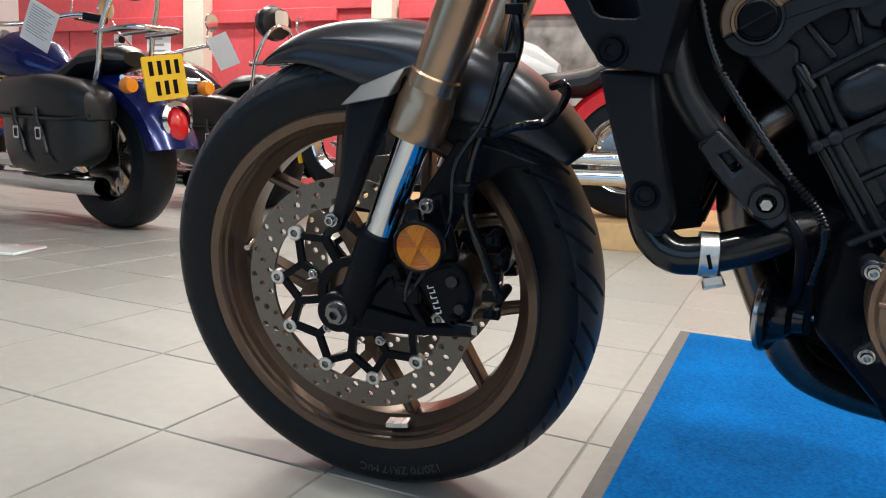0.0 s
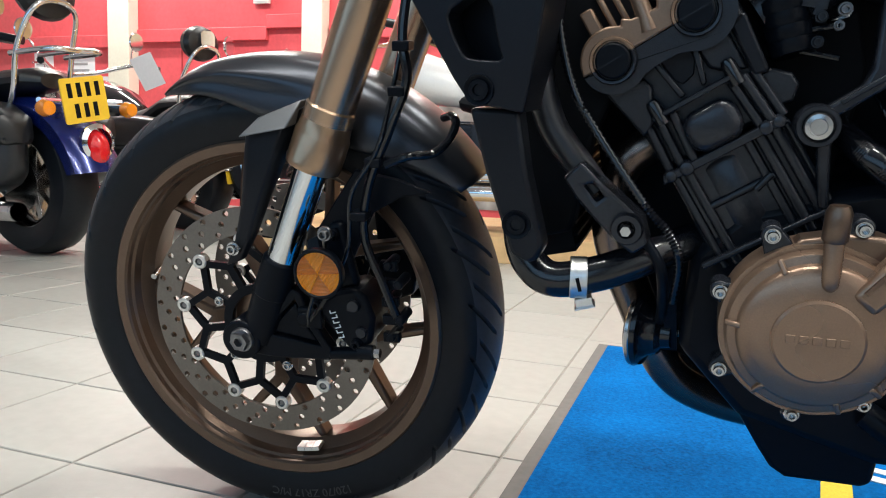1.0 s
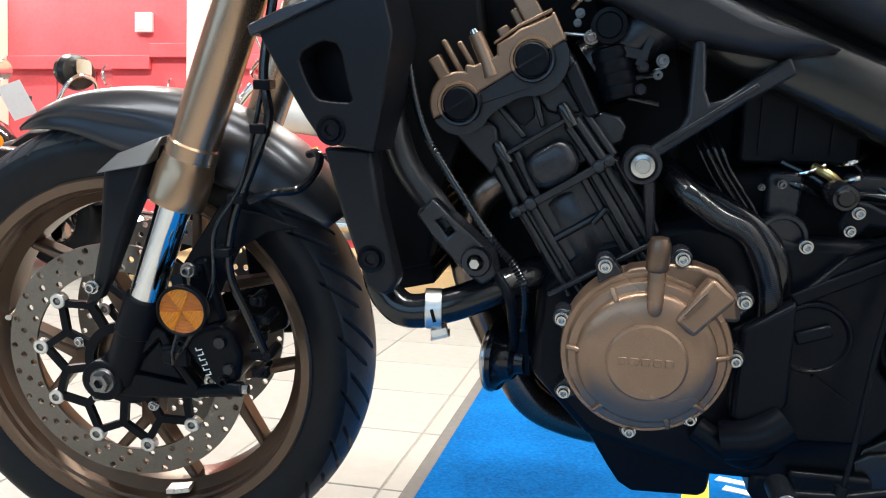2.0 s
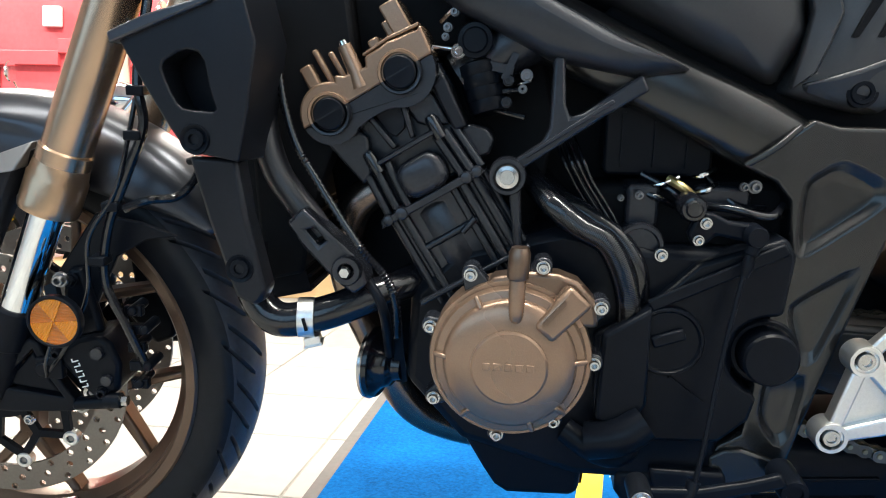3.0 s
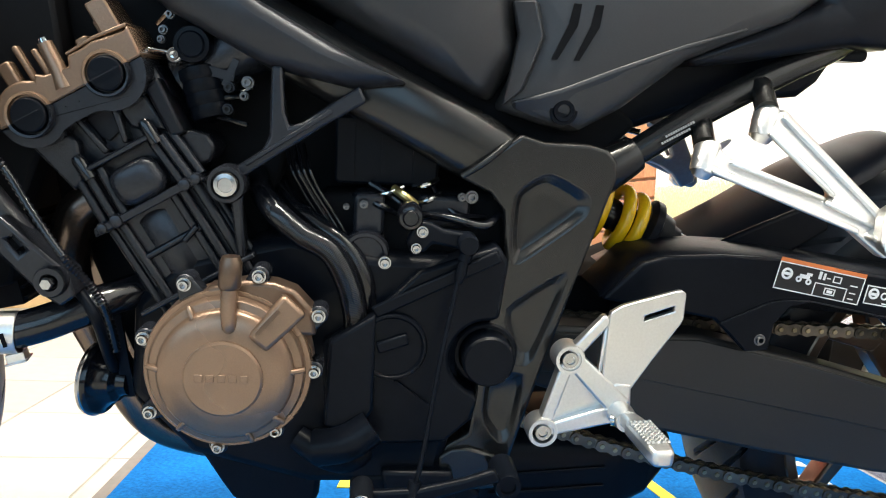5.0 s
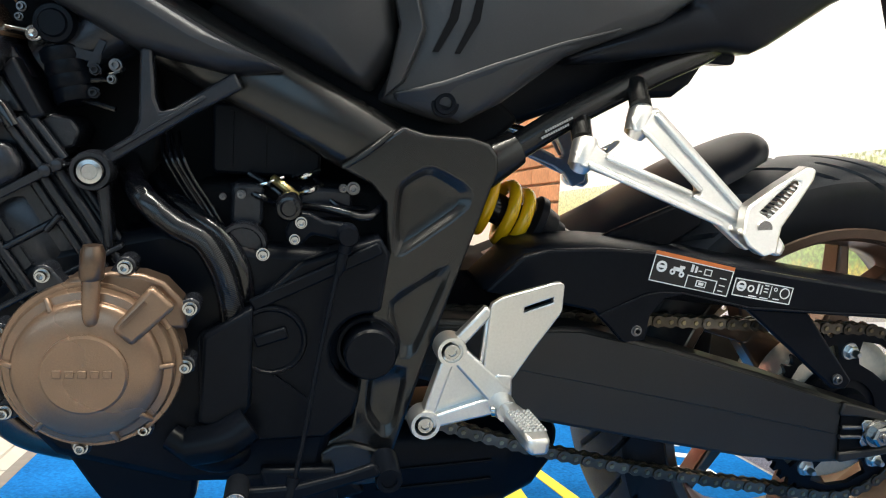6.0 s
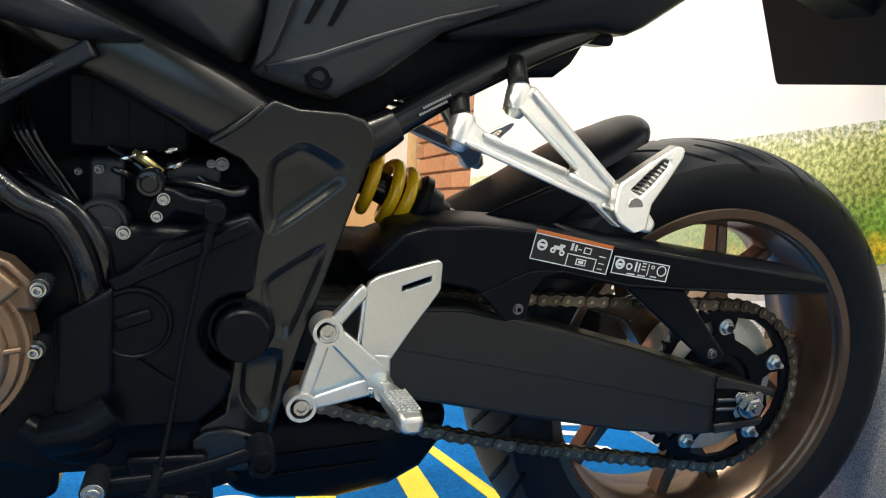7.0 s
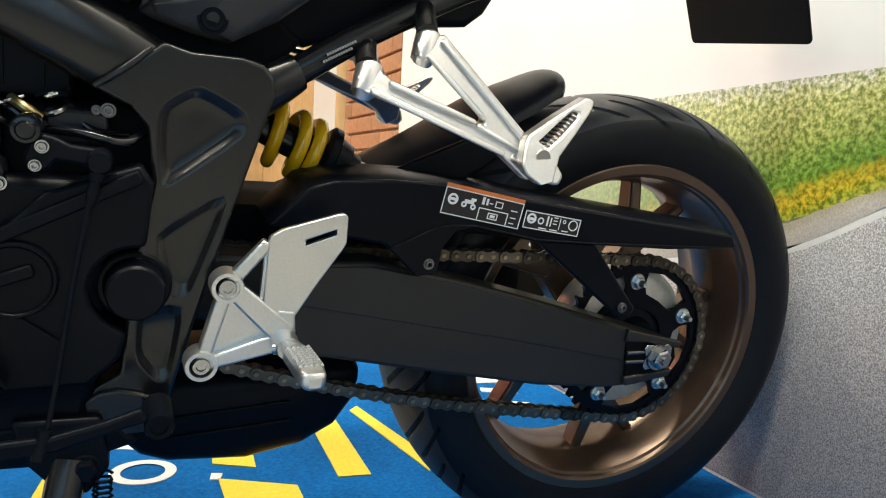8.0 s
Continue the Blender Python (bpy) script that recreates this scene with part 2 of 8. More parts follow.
def hex_bolt(bm, x, y, z, r=0.01, h=0.008, turn=0.0):
    """A flanged hexagon head that stands towards -y."""
    lathe(bm, [(0, y - h), (r * 0.8, y - h), (r, y - h * 0.85), (r, y)], x, z, seg=6, start=turn)
    return lathe(bm, [(0, y - h * 0.25), (r * 1.25, y - h * 0.25), (r * 1.35, y), (r * 1.35, y + 0.002)], x, z, seg=20)


def ring_points(cx, cz, r, n=24, a0=0.0, a1=360.0):
    return [(cx + r * math.cos(radians(a0 + (a1 - a0) * i / n)), cz + r * math.sin(radians(a0 + (a1 - a0) * i / n))) for i in range(n)]


def rounded(cx, cz, w, h, r, n=4):
    """Outline of a rectangle with round corners."""
    out = []
    for sx, sz, a in ((1, 1, 0), (-1, 1, 90), (-1, -1, 180), (1, -1, 270)):
        for i in range(n + 1):
            b = radians(a + 90 * i / n)
            out.append((cx + sx * (w / 2 - r) + r * math.cos(b), cz + sz * (h / 2 - r) + r * math.sin(b)))
    return out


def lettering(text, size, depth=0.0008):
    """The mesh of a line of letters in the x-z plane, starting at the origin."""
    cu = bpy.data.curves.new("letters", "FONT")
    cu.body, cu.size, cu.extrude, cu.resolution_u = text, size, depth / 2, 3
    ob = new("letters", cu)
    me = bpy.data.meshes.new_from_object(ob.evaluated_get(bpy.context.evaluated_depsgraph_get()))
    bpy.data.objects.remove(ob)
    bm = bmesh.new()
    bm.from_mesh(me)
    bpy.data.meshes.remove(me)
    return bm


# ---- the showroom ----
WALL_X = 0.326      # face of the printed panel behind the back wheel
WALL_Y = 5.0        # red back wall
TILE = 0.3106
RED_WALL = material("red_painted_boards", (0.68, 0.092, 0.108), 0.45, vary=0.12, grain=25, bump=0.15, bump_scale=60)
CREAM = material("cream_painted_post", (0.78, 0.74, 0.62), 0.5, vary=0.06)
PLASTER = material("white_plaster", (0.72, 0.71, 0.69), 0.7, vary=0.06, bump=0.2, bump_scale=80)
CEILING = material("grey_ceiling_board", (0.5, 0.5, 0.5), 0.8, vary=0.05)
GROUT = material("floor_grout", (0.33, 0.31, 0.28), 0.85, vary=0.25, grain=120)
TILE_MAT = piece_material("floor_tile_glaze", (0.372, 0.366, 0.34), 0.42, 0.05, vary=0.07, grain=35, stain=2.2, bump=0.12, bump_scale=220)
MAT_BLUE = material("blue_carpet_pile", (0.005, 0.112, 0.36), 0.95, gloss=0.05, vary=0.45, grain=160, bump=1.0, bump_scale=700)
MAT_EDGE = material("grey_rubber_edge", (0.15, 0.14, 0.13), 0.75, vary=0.15)
MAT_YELLOW = material("yellow_carpet_pile", (0.85, 0.62, 0.06), 0.92, vary=0.15, grain=180, bump=1.0, bump_scale=700)
MAT_WHITE = material("white_carpet_pile", (0.75, 0.77, 0.78), 0.92, vary=0.12, grain=180, bump=1.0, bump_scale=700)
WOOD = material("light_pine_board", (0.6, 0.4, 0.2), 0.5, vary=0.2, grain=14, stain=3)
LAMP_GLOW = glowing("lamp_diffuser", (1.0, 0.95, 0.89), 8.0)


def structure(name, bm, mat, label, category, bevel=0.0):
    return tagged(part(name, bm, mat, None, label, bevel), label, category, kind="structure")


floor = structure("floor", box(bmesh.new(), -9, 2.5, -4, 6, -0.1, -0.003), GROUT, "showroom floor of pale beige square tiles with grey joints", "floor")
structure("wall_north", box(bmesh.new(), -9, 2.5, WALL_Y, WALL_Y + 0.15, -0.003, 3.2), RED_WALL, "bright red boarded back wall of the showroom", "wall")
bm = bmesh.new()
for x0, x1, z0, z1 in ((-9, 2.5, -0.003, 0.45), (-9, 2.5, 2.65, 3.2), (-9, -7.6, 0.45, 2.65), (0.0, 2.5, 0.45, 2.65)):
    box(bm, x0, x1, -4.15, -4, z0, z1)
structure("wall_south", bm, material("charcoal_wall_paint", (0.06, 0.062, 0.068), 0.7, vary=0.1), "charcoal painted front wall with wide shop windows", "wall")
structure("wall_west", box(bmesh.new(), -9.15, -9, -4, 5, -0.003, 3.2), PLASTER, "plain white plastered wall", "wall")
structure("wall_east", box(bmesh.new(), WALL_X + 0.014, WALL_X + 0.16, -4, 1.86, -0.003, 3.2), PLASTER, "white plastered wall behind the printed panel", "wall")
structure("ceiling", box(bmesh.new(), -9.15, 2.65, -4.15, 5.2, 3.2, 3.3), CEILING, "plain grey showroom ceiling", "ceiling")

# boards, rail and posts of the red wall
bm = bmesh.new()
for x0, x1, z in ((-8.9, -6.47, 1.46), (-6.18, -4.75, 1.5), (-4.75, -4.36, 1.6), (-4.12, -1.3, 1.5)):
    box(bm, x0, x1, WALL_Y - 0.05, WALL_Y - 0.002, z, z + 0.12)
structure("wall_rail", bm, RED_WALL, "red painted shelf rail along the red wall", "rail", 0.006)
for x0, x1 in ((-6.45, -6.2), (-4.34, -4.14), (-1.3, -1.1)):
    structure("wall_post", box(bmesh.new(), x0, x1, WALL_Y - 0.14, WALL_Y - 0.003, -0.003, 3.2), CREAM, "cream painted square post against the red wall", "post", 0.008)
bm = bmesh.new()
for x in (-8.2, -7.4, -5.7, -5.3, -3.6, -3.1, -2.2):
    box(bm, x, x + 0.012, WALL_Y - 0.006, WALL_Y - 0.002, 0, 1.48)
structure("wall_trim", bm, material("dark_red_joint", (0.3, 0.015, 0.02), 0.6), "dark red joints between the wall boards", "trim")


# ceiling lights
def ceiling_light(x, y, watts):
    t = thing("ceiling_light", pose(x, y, 3.2), "long white batten lamp set under the ceiling", "ceiling light", "ceiling lights")
    bm = bmesh.new()
    for a, b, c, d in ((-0.76, 0.76, -0.12, -0.09), (-0.76, 0.76, 0.09, 0.12), (-0.76, -0.73, -0.09, 0.09), (0.73, 0.76, -0.09, 0.09)):
        box(bm, a, b, c, d, -0.06, -0.002)
    part("frame", bm, CEILING, t)
    part("diffuser", box(bmesh.new(), -0.728, 0.728, -0.088, 0.088, -0.03, -0.02), LAMP_GLOW, t, "glowing white diffuser")
    lamp = bpy.data.lights.new("ceiling_lamp", "AREA")
    lamp.shape, lamp.size, lamp.size_y, lamp.energy, lamp.color = "RECTANGLE", 1.44, 0.1, watts, (1.0, 0.95, 0.88)
    ob = new("ceiling_lamp", lamp)
    ob.matrix_basis = pose(x, y, 3.13)


for x, y, watts in LAMP_PLACES:
    ceiling_light(x, y, watts)


# shop windows in the front wall: the daylight of the place
GLASS = bpy.data.materials.new("window_glass")
GLASS.use_nodes = True
GLASS.node_tree.nodes["Principled BSDF"].inputs["Transmission Weight"].default_value = 1.0
GLASS.node_tree.nodes["Principled BSDF"].inputs["Roughness"].default_value = 0.02
FRAME_PAINT = material("grey_window_frame", (0.4, 0.41, 0.42), 0.4)
for k in range(4):
    x0 = -7.6 + 1.9 * k
    bm = bmesh.new()
    for a, b, c, d in ((0, 1.9, 0.45, 0.51), (0, 1.9, 2.59, 2.65), (0, 0.06, 0.51, 2.59), (1.84, 1.9, 0.51, 2.59)):
        box(bm, x0 + a, x0 + b, -4.12, -4.04, c, d)
    win = structure("window_%d" % (k + 1), bm, FRAME_PAINT, "tall shop window with a grey metal frame", "window")
    pane = part("pane", box(bmesh.new(), x0 + 0.06, x0 + 1.84, -4.09, -4.08, 0.51, 2.59), GLASS, win, "clear window pane")
    pane.visible_shadow = False
day = bpy.data.lights.new("window_daylight", "AREA")
day.shape, day.size, day.size_y, day.energy, day.color = "RECTANGLE", 7.4, 2.1, WINDOW_WATTS, (0.4, 0.68, 1.0)
new("window_daylight", day).matrix_basis = look((-3.8, -3.98, 1.55), (-3.8, 0.0, 1.55))


# printed panel behind the back wheel: sky, hedge, verge and road on one flat sheet
SKY_PRINT = material("printed_sky", (0.97, 0.97, 0.99), 0.3, vary=0.03, grain=3)


def printed(name, stops, grains, jitter, contrast, dark, rough=0.3, haze=None):
    """Ink of a printed picture: colour bands across a strip (its UV), broken up by noise at several sizes."""
    m = bpy.data.materials.new(name)
    m.use_nodes = True
    n, l = m.node_tree.nodes, m.node_tree.links
    b = n["Principled BSDF"]
    b.inputs["Roughness"].default_value = rough
    tc, uv, sep = n.new("ShaderNodeTexCoord"), n.new("ShaderNodeUVMap"), n.new("ShaderNodeSeparateXYZ")
    uv.uv_map = "band"
    l.new(uv.outputs[0], sep.inputs[0])
    height = sep.outputs["Y"]
    noises = []
    for scale, detail in grains:
        t = n.new("ShaderNodeTexNoise")
        t.inputs["Scale"].default_value, t.inputs["Detail"].default_value, t.inputs["Roughness"].default_value = scale, detail, 0.65
        l.new(tc.outputs["Object"], t.inputs["Vector"])
        noises.append(t.outputs["Fac"])
    for fac, amount in zip(noises, jitter):
        sub, mul, add = n.new("ShaderNodeMath"), n.new("ShaderNodeMath"), n.new("ShaderNodeMath")
        sub.operation, mul.operation = "SUBTRACT", "MULTIPLY"
        l.new(fac, sub.inputs[0])
        sub.inputs[1].default_value = 0.5
        l.new(sub.outputs[0], mul.inputs[0])
        mul.inputs[1].default_value = amount
        l.new(mul.outputs[0], add.inputs[0])
        l.new(height, add.inputs[1])
        height = add.outputs[0]
    ramp = n.new("ShaderNodeValToRGB")
    e = ramp.color_ramp.elements
    e[0].position, e[0].color = stops[0][0], (*stops[0][1], 1)
    e[1].position, e[1].color = stops[-1][0], (*stops[-1][1], 1)
    for p, c in stops[1:-1]:
        e.new(p).color = (*c, 1)
    l.new(height, ramp.inputs[0])
    gap = n.new("ShaderNodeMapRange")
    gap.inputs["From Min"].default_value, gap.inputs["From Max"].default_value = 0.5 - contrast, 0.5 + contrast
    l.new(noises[-1], gap.inputs["Value"])
    shade = n.new("ShaderNodeMix")
    shade.data_type, shade.blend_type = "RGBA", "MULTIPLY"
    tint = n.new("ShaderNodeMix")
    tint.data_type = "RGBA"
    tint.inputs[6].default_value, tint.inputs[7].default_value = (*dark, 1), (1, 1, 1, 1)
    l.new(gap.outputs[0], tint.inputs[0])
    shade.inputs[0].default_value = 1.0
    l.new(ramp.outputs[0], shade.inputs[6])
    l.new(tint.outputs[2], shade.inputs[7])
    colour = shade.outputs[2]
    if haze:
        fade, pale = n.new("ShaderNodeMapRange"), n.new("ShaderNodeMix")
        fade.inputs["From Min"].default_value, fade.inputs["From Max"].default_value, fade.inputs["To Max"].default_value = haze[0], haze[1], haze[2]
        pale.data_type = "RGBA"
        pale.inputs[7].default_value = (*haze[3], 1)
        l.new(sep.outputs["X"], fade.inputs["Value"])
        l.new(fade.outputs[0], pale.inputs[0])
        l.new(colour, pale.inputs[6])
        colour = pale.outputs[2]
    l.new(colour, b.inputs["Base Color"])
    return m


SCENERY_PRINT = printed("printed_hedge_and_verge", [(0.0, (0.62, 0.62, 0.12)), (0.05, (0.6, 0.62, 0.06)), (0.13, (0.85, 0.6, 0.05)), (0.2, (0.65, 0.55, 0.05)), (0.26, (0.2, 0.42, 0.05)), (0.4, (0.3, 0.5, 0.09)), (0.55, (0.52, 0.62, 0.17)), (0.72, (0.7, 0.76, 0.28)), (0.86, (0.82, 0.86, 0.38)), (0.94, (0.92, 0.94, 0.6)), (1.0, (0.96, 0.97, 0.9))],
                        [(5, 3), (36, 7), (115, 8)], (0.14, 0.36, 0.26), 0.1, (0.24, 0.32, 0.13), haze=(0.0, 0.5, 0.4, (0.97, 0.98, 0.78)))
ROAD_PRINT = printed("printed_road", [(0.0, (0.4, 0.37, 0.37)), (0.4, (0.58, 0.55, 0.555)), (0.68, (0.8, 0.76, 0.76)), (0.86, (0.95, 0.93, 0.93)), (1.0, (0.97, 0.95, 0.94))], [(3, 4), (160, 5), (420, 6)], (0.2, 0.2, 0.25), 0.11, (0.34, 0.32, 0.34), 0.28)
ROADSIDE_PRINT = printed("printed_roadside", [(0.0, (0.66, 0.63, 0.6)), (0.55, (0.72, 0.68, 0.62)), (1.0, (0.62, 0.56, 0.4))], [(12, 4), (90, 4), (380, 4)], (0.3, 0.4, 0.2), 0.15, (0.7, 0.68, 0.66))
LINE_PRINT = material("printed_road_line", (0.92, 0.91, 0.9), 0.3, vary=0.05)
mural = thing("printed_wall_panel", pose(WALL_X, 0, 0), "flat wall panel printed with sky, green hedge and grey road", "wall panel")


def strip(name, low, high, mat, off, label="", ragged=0.0):
    """A printed area between two lines of z over y, each as (y, z) points."""
    ys = np.linspace(-2.2, 1.84, 60 if not ragged else 420)
    lo = np.interp(ys, [p[0] for p in low], [p[1] for p in low])
    hi = np.interp(ys, [p[0] for p in high], [p[1] for p in high])
    if ragged:
        hi = hi + np.array([random.uniform(-1, 1) for y in ys]) * ragged + 0.5 * ragged * np.sin(ys * 37)
    bm = bmesh.new()
    v = [(-off, y, z) for y, z in zip(ys, lo)] + [(-off, y, z) for y, z in zip(ys, hi)]
    k = len(ys)
    add_mesh(bm, v, [(i, i + 1, i + 1 + k, i + k) for i in range(k - 1)])
    bm.verts.index_update()
    band = bm.loops.layers.uv.new("band")
    for f in bm.faces:
        for c in f.loops:
            c[band].uv = (c.vert.co.y, 0.0 if c.vert.index < k else 1.0)
    return part(name, bm, mat, mural, label)


part("board", box(bmesh.new(), 0.0, 0.012, -2.2, 1.84, 0.0, 2.4), SKY_PRINT, mural, "board with a pale printed sky")
SKYLINE = [(-2.2, 0.7), (-0.2, 0.677), (0.25, 0.673), (0.9, 0.66), (1.84, 0.64)]
VERGE_LOW = [(-2.2, 0.66), (-0.6, 0.64), (-0.196, 0.513), (-0.122, 0.486), (-0.029, 0.451), (0.3, 0.395), (1.84, 0.37)]
strip("hedge", VERGE_LOW, SKYLINE, SCENERY_PRINT, 0.0012, "printed green hedge over a yellow verge")
LINE_HI = [(-2.2, 0.64), (-0.6, 0.625), (-0.199, 0.488), (-0.126, 0.45), (-0.039, 0.411), (0.3, 0.355), (1.84, 0.33)]
LINE_LO = [(y, z - 0.011) for y, z in LINE_HI]
strip("roadside", LINE_HI, VERGE_LOW, ROADSIDE_PRINT, 0.0018, ragged=0.0015)
strip("road_line", LINE_LO, LINE_HI, LINE_PRINT, 0.0018)
strip("road", [(-2.2, 0.012), (1.84, 0.012)], LINE_LO, ROAD_PRINT, 0.0018)

# blue mat under the motorcycle
mat_thing = thing("floor_mat", pose(0, 0, 0), "bright blue pile mat with yellow bars and white letters", "mat")
MX0, MX1, MY0, MY1 = -1.172, 0.318, -0.62, 1.16
part("carpet", box(bmesh.new(), MX0 + 0.012, MX1, MY0 + 0.012, MY1 - 0.012, 0.0, 0.010), MAT_BLUE, mat_thing)
bm = bmesh.new()
box(bm, MX0 - 0.016, MX0 + 0.012, MY0 - 0.016, MY1 + 0.012, 0.0, 0.006)
box(bm, MX0 + 0.012, MX1, MY1 - 0.012, MY1 + 0.012, 0.0, 0.006)
box(bm, MX0 + 0.012, MX1, MY0 - 0.016, MY0 + 0.012, 0.0, 0.006)
part("edging", bm, MAT_EDGE, mat_thing, "dark grey rubber edge", bevel=0.002)


def pile_bar(name, pts, mat):
    bm = bmesh.new()
    k = len(pts)
    v = [(x, y, 0.0098) for x, y in pts] + [(x, y, 0.0118) for x, y in pts]
    add_mesh(bm, v, [tuple(range(k, 2 * k))] + [(i, (i + 1) % k, (i + 1) % k + k, i + k) for i in range(k)])
    return part(name, bm, mat, mat_thing)


for pts in (((-0.306, 0.215), (-0.253, 0.21), (-0.238, 0.6), (-0.29, 0.6)),
            ((-0.49, 0.318), (-0.425, 0.287), (-0.405, 0.6), (-0.47, 0.6)),
            ((-0.487, 0.256), (-0.375, 0.2), (-0.38, -0.1), (-0.48, -0.1)),
            ((-0.745, 0.24), (-0.7, 0.24), (-0.655, 0.6), (-0.7, 0.6)),
            ((-0.775, 0.43), (-0.715, 0.43), (-0.69, 0.62), (-0.75, 0.62)),
            ((-0.2, 0.535), (-0.178, 0.56), (-0.13, 0.24), (-0.155, 0.2)),
            ((-0.152, 0.236), (-0.128, 0.26), (-0.02, -0.1), (-0.05, -0.1))):
    pile_bar("yellow_bar", pts, MAT_YELLOW)
bm = bmesh.new()
v = []
for s, z in ((1.0, 0.0098), (0.66, 0.0098), (1.0, 0.0118), (0.66, 0.0118)):
    for i in range(40):
        a = 2 * math.pi * i / 40
        v.append((-0.595 + 0.05 * s * math.cos(a), 0.312 + (0.05 * s - 0.001) * math.sin(a), z))
add_mesh(bm, v, [(80 + i, 80 + (i + 1) % 40, 120 + (i + 1) % 40, 120 + i) for i in range(40)] + [(i, (i + 1) % 40, 80 + (i + 1) % 40, 80 + i) for i in range(40)])
part("white_ring_letter", bm, MAT_WHITE, mat_thing)
for pts in (((-0.655, 0.43), (-0.57, 0.4), (-0.565, 0.42), (-0.645, 0.452)), ((-0.66, 0.475), (-0.575, 0.45), (-0.57, 0.468), (-0.65, 0.495)),
            ((-0.5, 0.255), (-0.485, 0.252), (-0.478, 0.275), (-0.495, 0.28)),
            ((0.09, 0.52), (0.2, 0.47), (0.2, 0.5), (0.1, 0.545)), ((0.13, 0.6), (0.21, 0.57), (0.21, 0.6), (0.14, 0.63)), ((0.14, 0.67), (0.22, 0.66), (0.21, 0.72), (0.15, 0.72)),
            ((-0.62, 0.56), (-0.6, 0.56), (-0.585, 0.68), (-0.605, 0.68)), ((-0.57, 0.56), (-0.55, 0.56), (-0.535, 0.68), (-0.555, 0.68)), ((-0.52, 0.56), (-0.5, 0.56), (-0.5, 0.68), (-0.52, 0.68))):
    pile_bar("white_letter_bar", pts, MAT_WHITE)


# brick wall, timber frame and white pillar past the end of the printed panel
BRICK = piece_material("orange_brick", (0.5, 0.235, 0.12), 0.75, 0.16, vary=0.25, grain=60, bump=0.5, bump_scale=120)
MORTAR = material("pale_mortar", (0.5, 0.4, 0.3), 0.9, vary=0.15)
brick_wall = structure("wall_east_brick", box(bmesh.new(), WALL_X + 0.02, WALL_X + 0.2, 1.86, 2.72, -0.003, 3.2), MORTAR, "orange brick wall beside the printed panel", "wall")
for y0, y1, m, lab in ((2.72, 2.8, WOOD, "light wooden door frame"), (2.8, 3.3, PLASTER, "white painted pillar"), (3.3, 3.42, WOOD, "light wooden door frame"), (3.42, 5.0, WOOD, "light wooden panelling")):
    structure("wall_trim", box(bmesh.new(), WALL_X - 0.01, WALL_X + 0.2, y0 + 0.001, y1, -0.003, 3.2), m, lab, "trim", 0.004)
structure("wall_north_cladding", box(bmesh.new(), -1.05, WALL_X - 0.012, WALL_Y - 0.03, WALL_Y - 0.002, -0.003, 3.19), WOOD, "light wooden cladding on the back wall", "wall", 0.004)
# switch box and pinned sheets on the red wall, and a grey banner
box_on_wall = thing("wall_switch_box", pose(-4.81, WALL_Y, 1.9), "small white plastic switch box on the red wall", "switch box")
part("box_body", box(bmesh.new(), -0.08, 0.08, -0.05, -0.002, -0.085, 0.085), WHITE_PAINT, box_on_wall, bevel=0.01)
part("box_lid", box(bmesh.new(), -0.06, 0.06, -0.056, -0.05, -0.065, 0.065), WHITE_PAINT, box_on_wall, bevel=0.003)
BANNER = material("grey_marbled_print", (0.3, 0.28, 0.27), 0.6, vary=0.5, second=(0.06, 0.055, 0.05), grain=5, stain=2.5)
ban = thing("wall_banner", pose(-2.35, WALL_Y, 1.0), "grey and brown marbled banner hanging on the wall", "banner")
part("cloth", box(bmesh.new(), -0.75, 0.75, -0.012, -0.003, -0.9, 0.5), BANNER, ban)
part("cloth_top", box(bmesh.new(), -0.75, 0.75, -0.014, -0.003, 0.502, 1.4), material("tan_print", (0.45, 0.36, 0.24), 0.6, vary=0.25, grain=8), ban)
for x, z, w, h in ((-6.9, 1.3, 0.32, 0.42), (-7.4, 1.25, 0.25, 0.35), (-6.65, 1.05, 0.2, 0.28)):
    sheet = thing("pinned_poster", pose(x, WALL_Y, z), "white printed poster pinned on the red wall", "poster", "pinned posters")
    part("sheet", box(bmesh.new(), -w / 2, w / 2, -0.006, -0.003, -h / 2, h / 2), PAPER, sheet)
    for k in range(5):
        part("print_bar", box(bmesh.new(), -w * 0.4, w * (0.1 + 0.06 * k), -0.0075, -0.006, h * (0.3 - 0.15 * k), h * (0.36 - 0.15 * k)), GREY_PRINT, sheet)
# low display platform of pine boards
deck = thing("display_platform", pose(-1.95, 2.62, 0, 0, 0, 12), "low pine display platform under the white motorcycle", "platform")
for k in range(8):
    part("board", box(bmesh.new(), -1.3, 2.1, 0.02 + 0.16 * k, 0.176 + 0.16 * k, 0.1, 0.128), WOOD, deck, bevel=0.003)
part("front_board", box(bmesh.new(), -1.3, 2.1, 0.0, 0.019, 0.0, 0.128), WOOD, deck, bevel=0.003)


# ---- the motorcycle ----
# Its parts are in its own upright frame: x towards its tail, y towards its right side, z up, from the middle of the back axle.
LEAN, HEADING, STEER = 8.54, 0.23, 5.3
AXLE_Z = 0.3075
BASE = Matrix.Translation((0, 0, 0.31))
TO_WORLD = pose(0, 0, AXLE_Z) @ pose(0, 0, 0, 0, 0, HEADING) @ pose(0, 0, 0, LEAN, 0, 0)
bike = thing("motorcycle", TO_WORLD @ BASE.inverted(), "matt black naked motorcycle with bronze wheels and gold fork", "motorcycle")
FRONT = BASE @ pose(-1.4647, -0.0035, -0.012) @ Matrix.Rotation(radians(STEER), 4, Vector((0.43, 0, 0.903)))


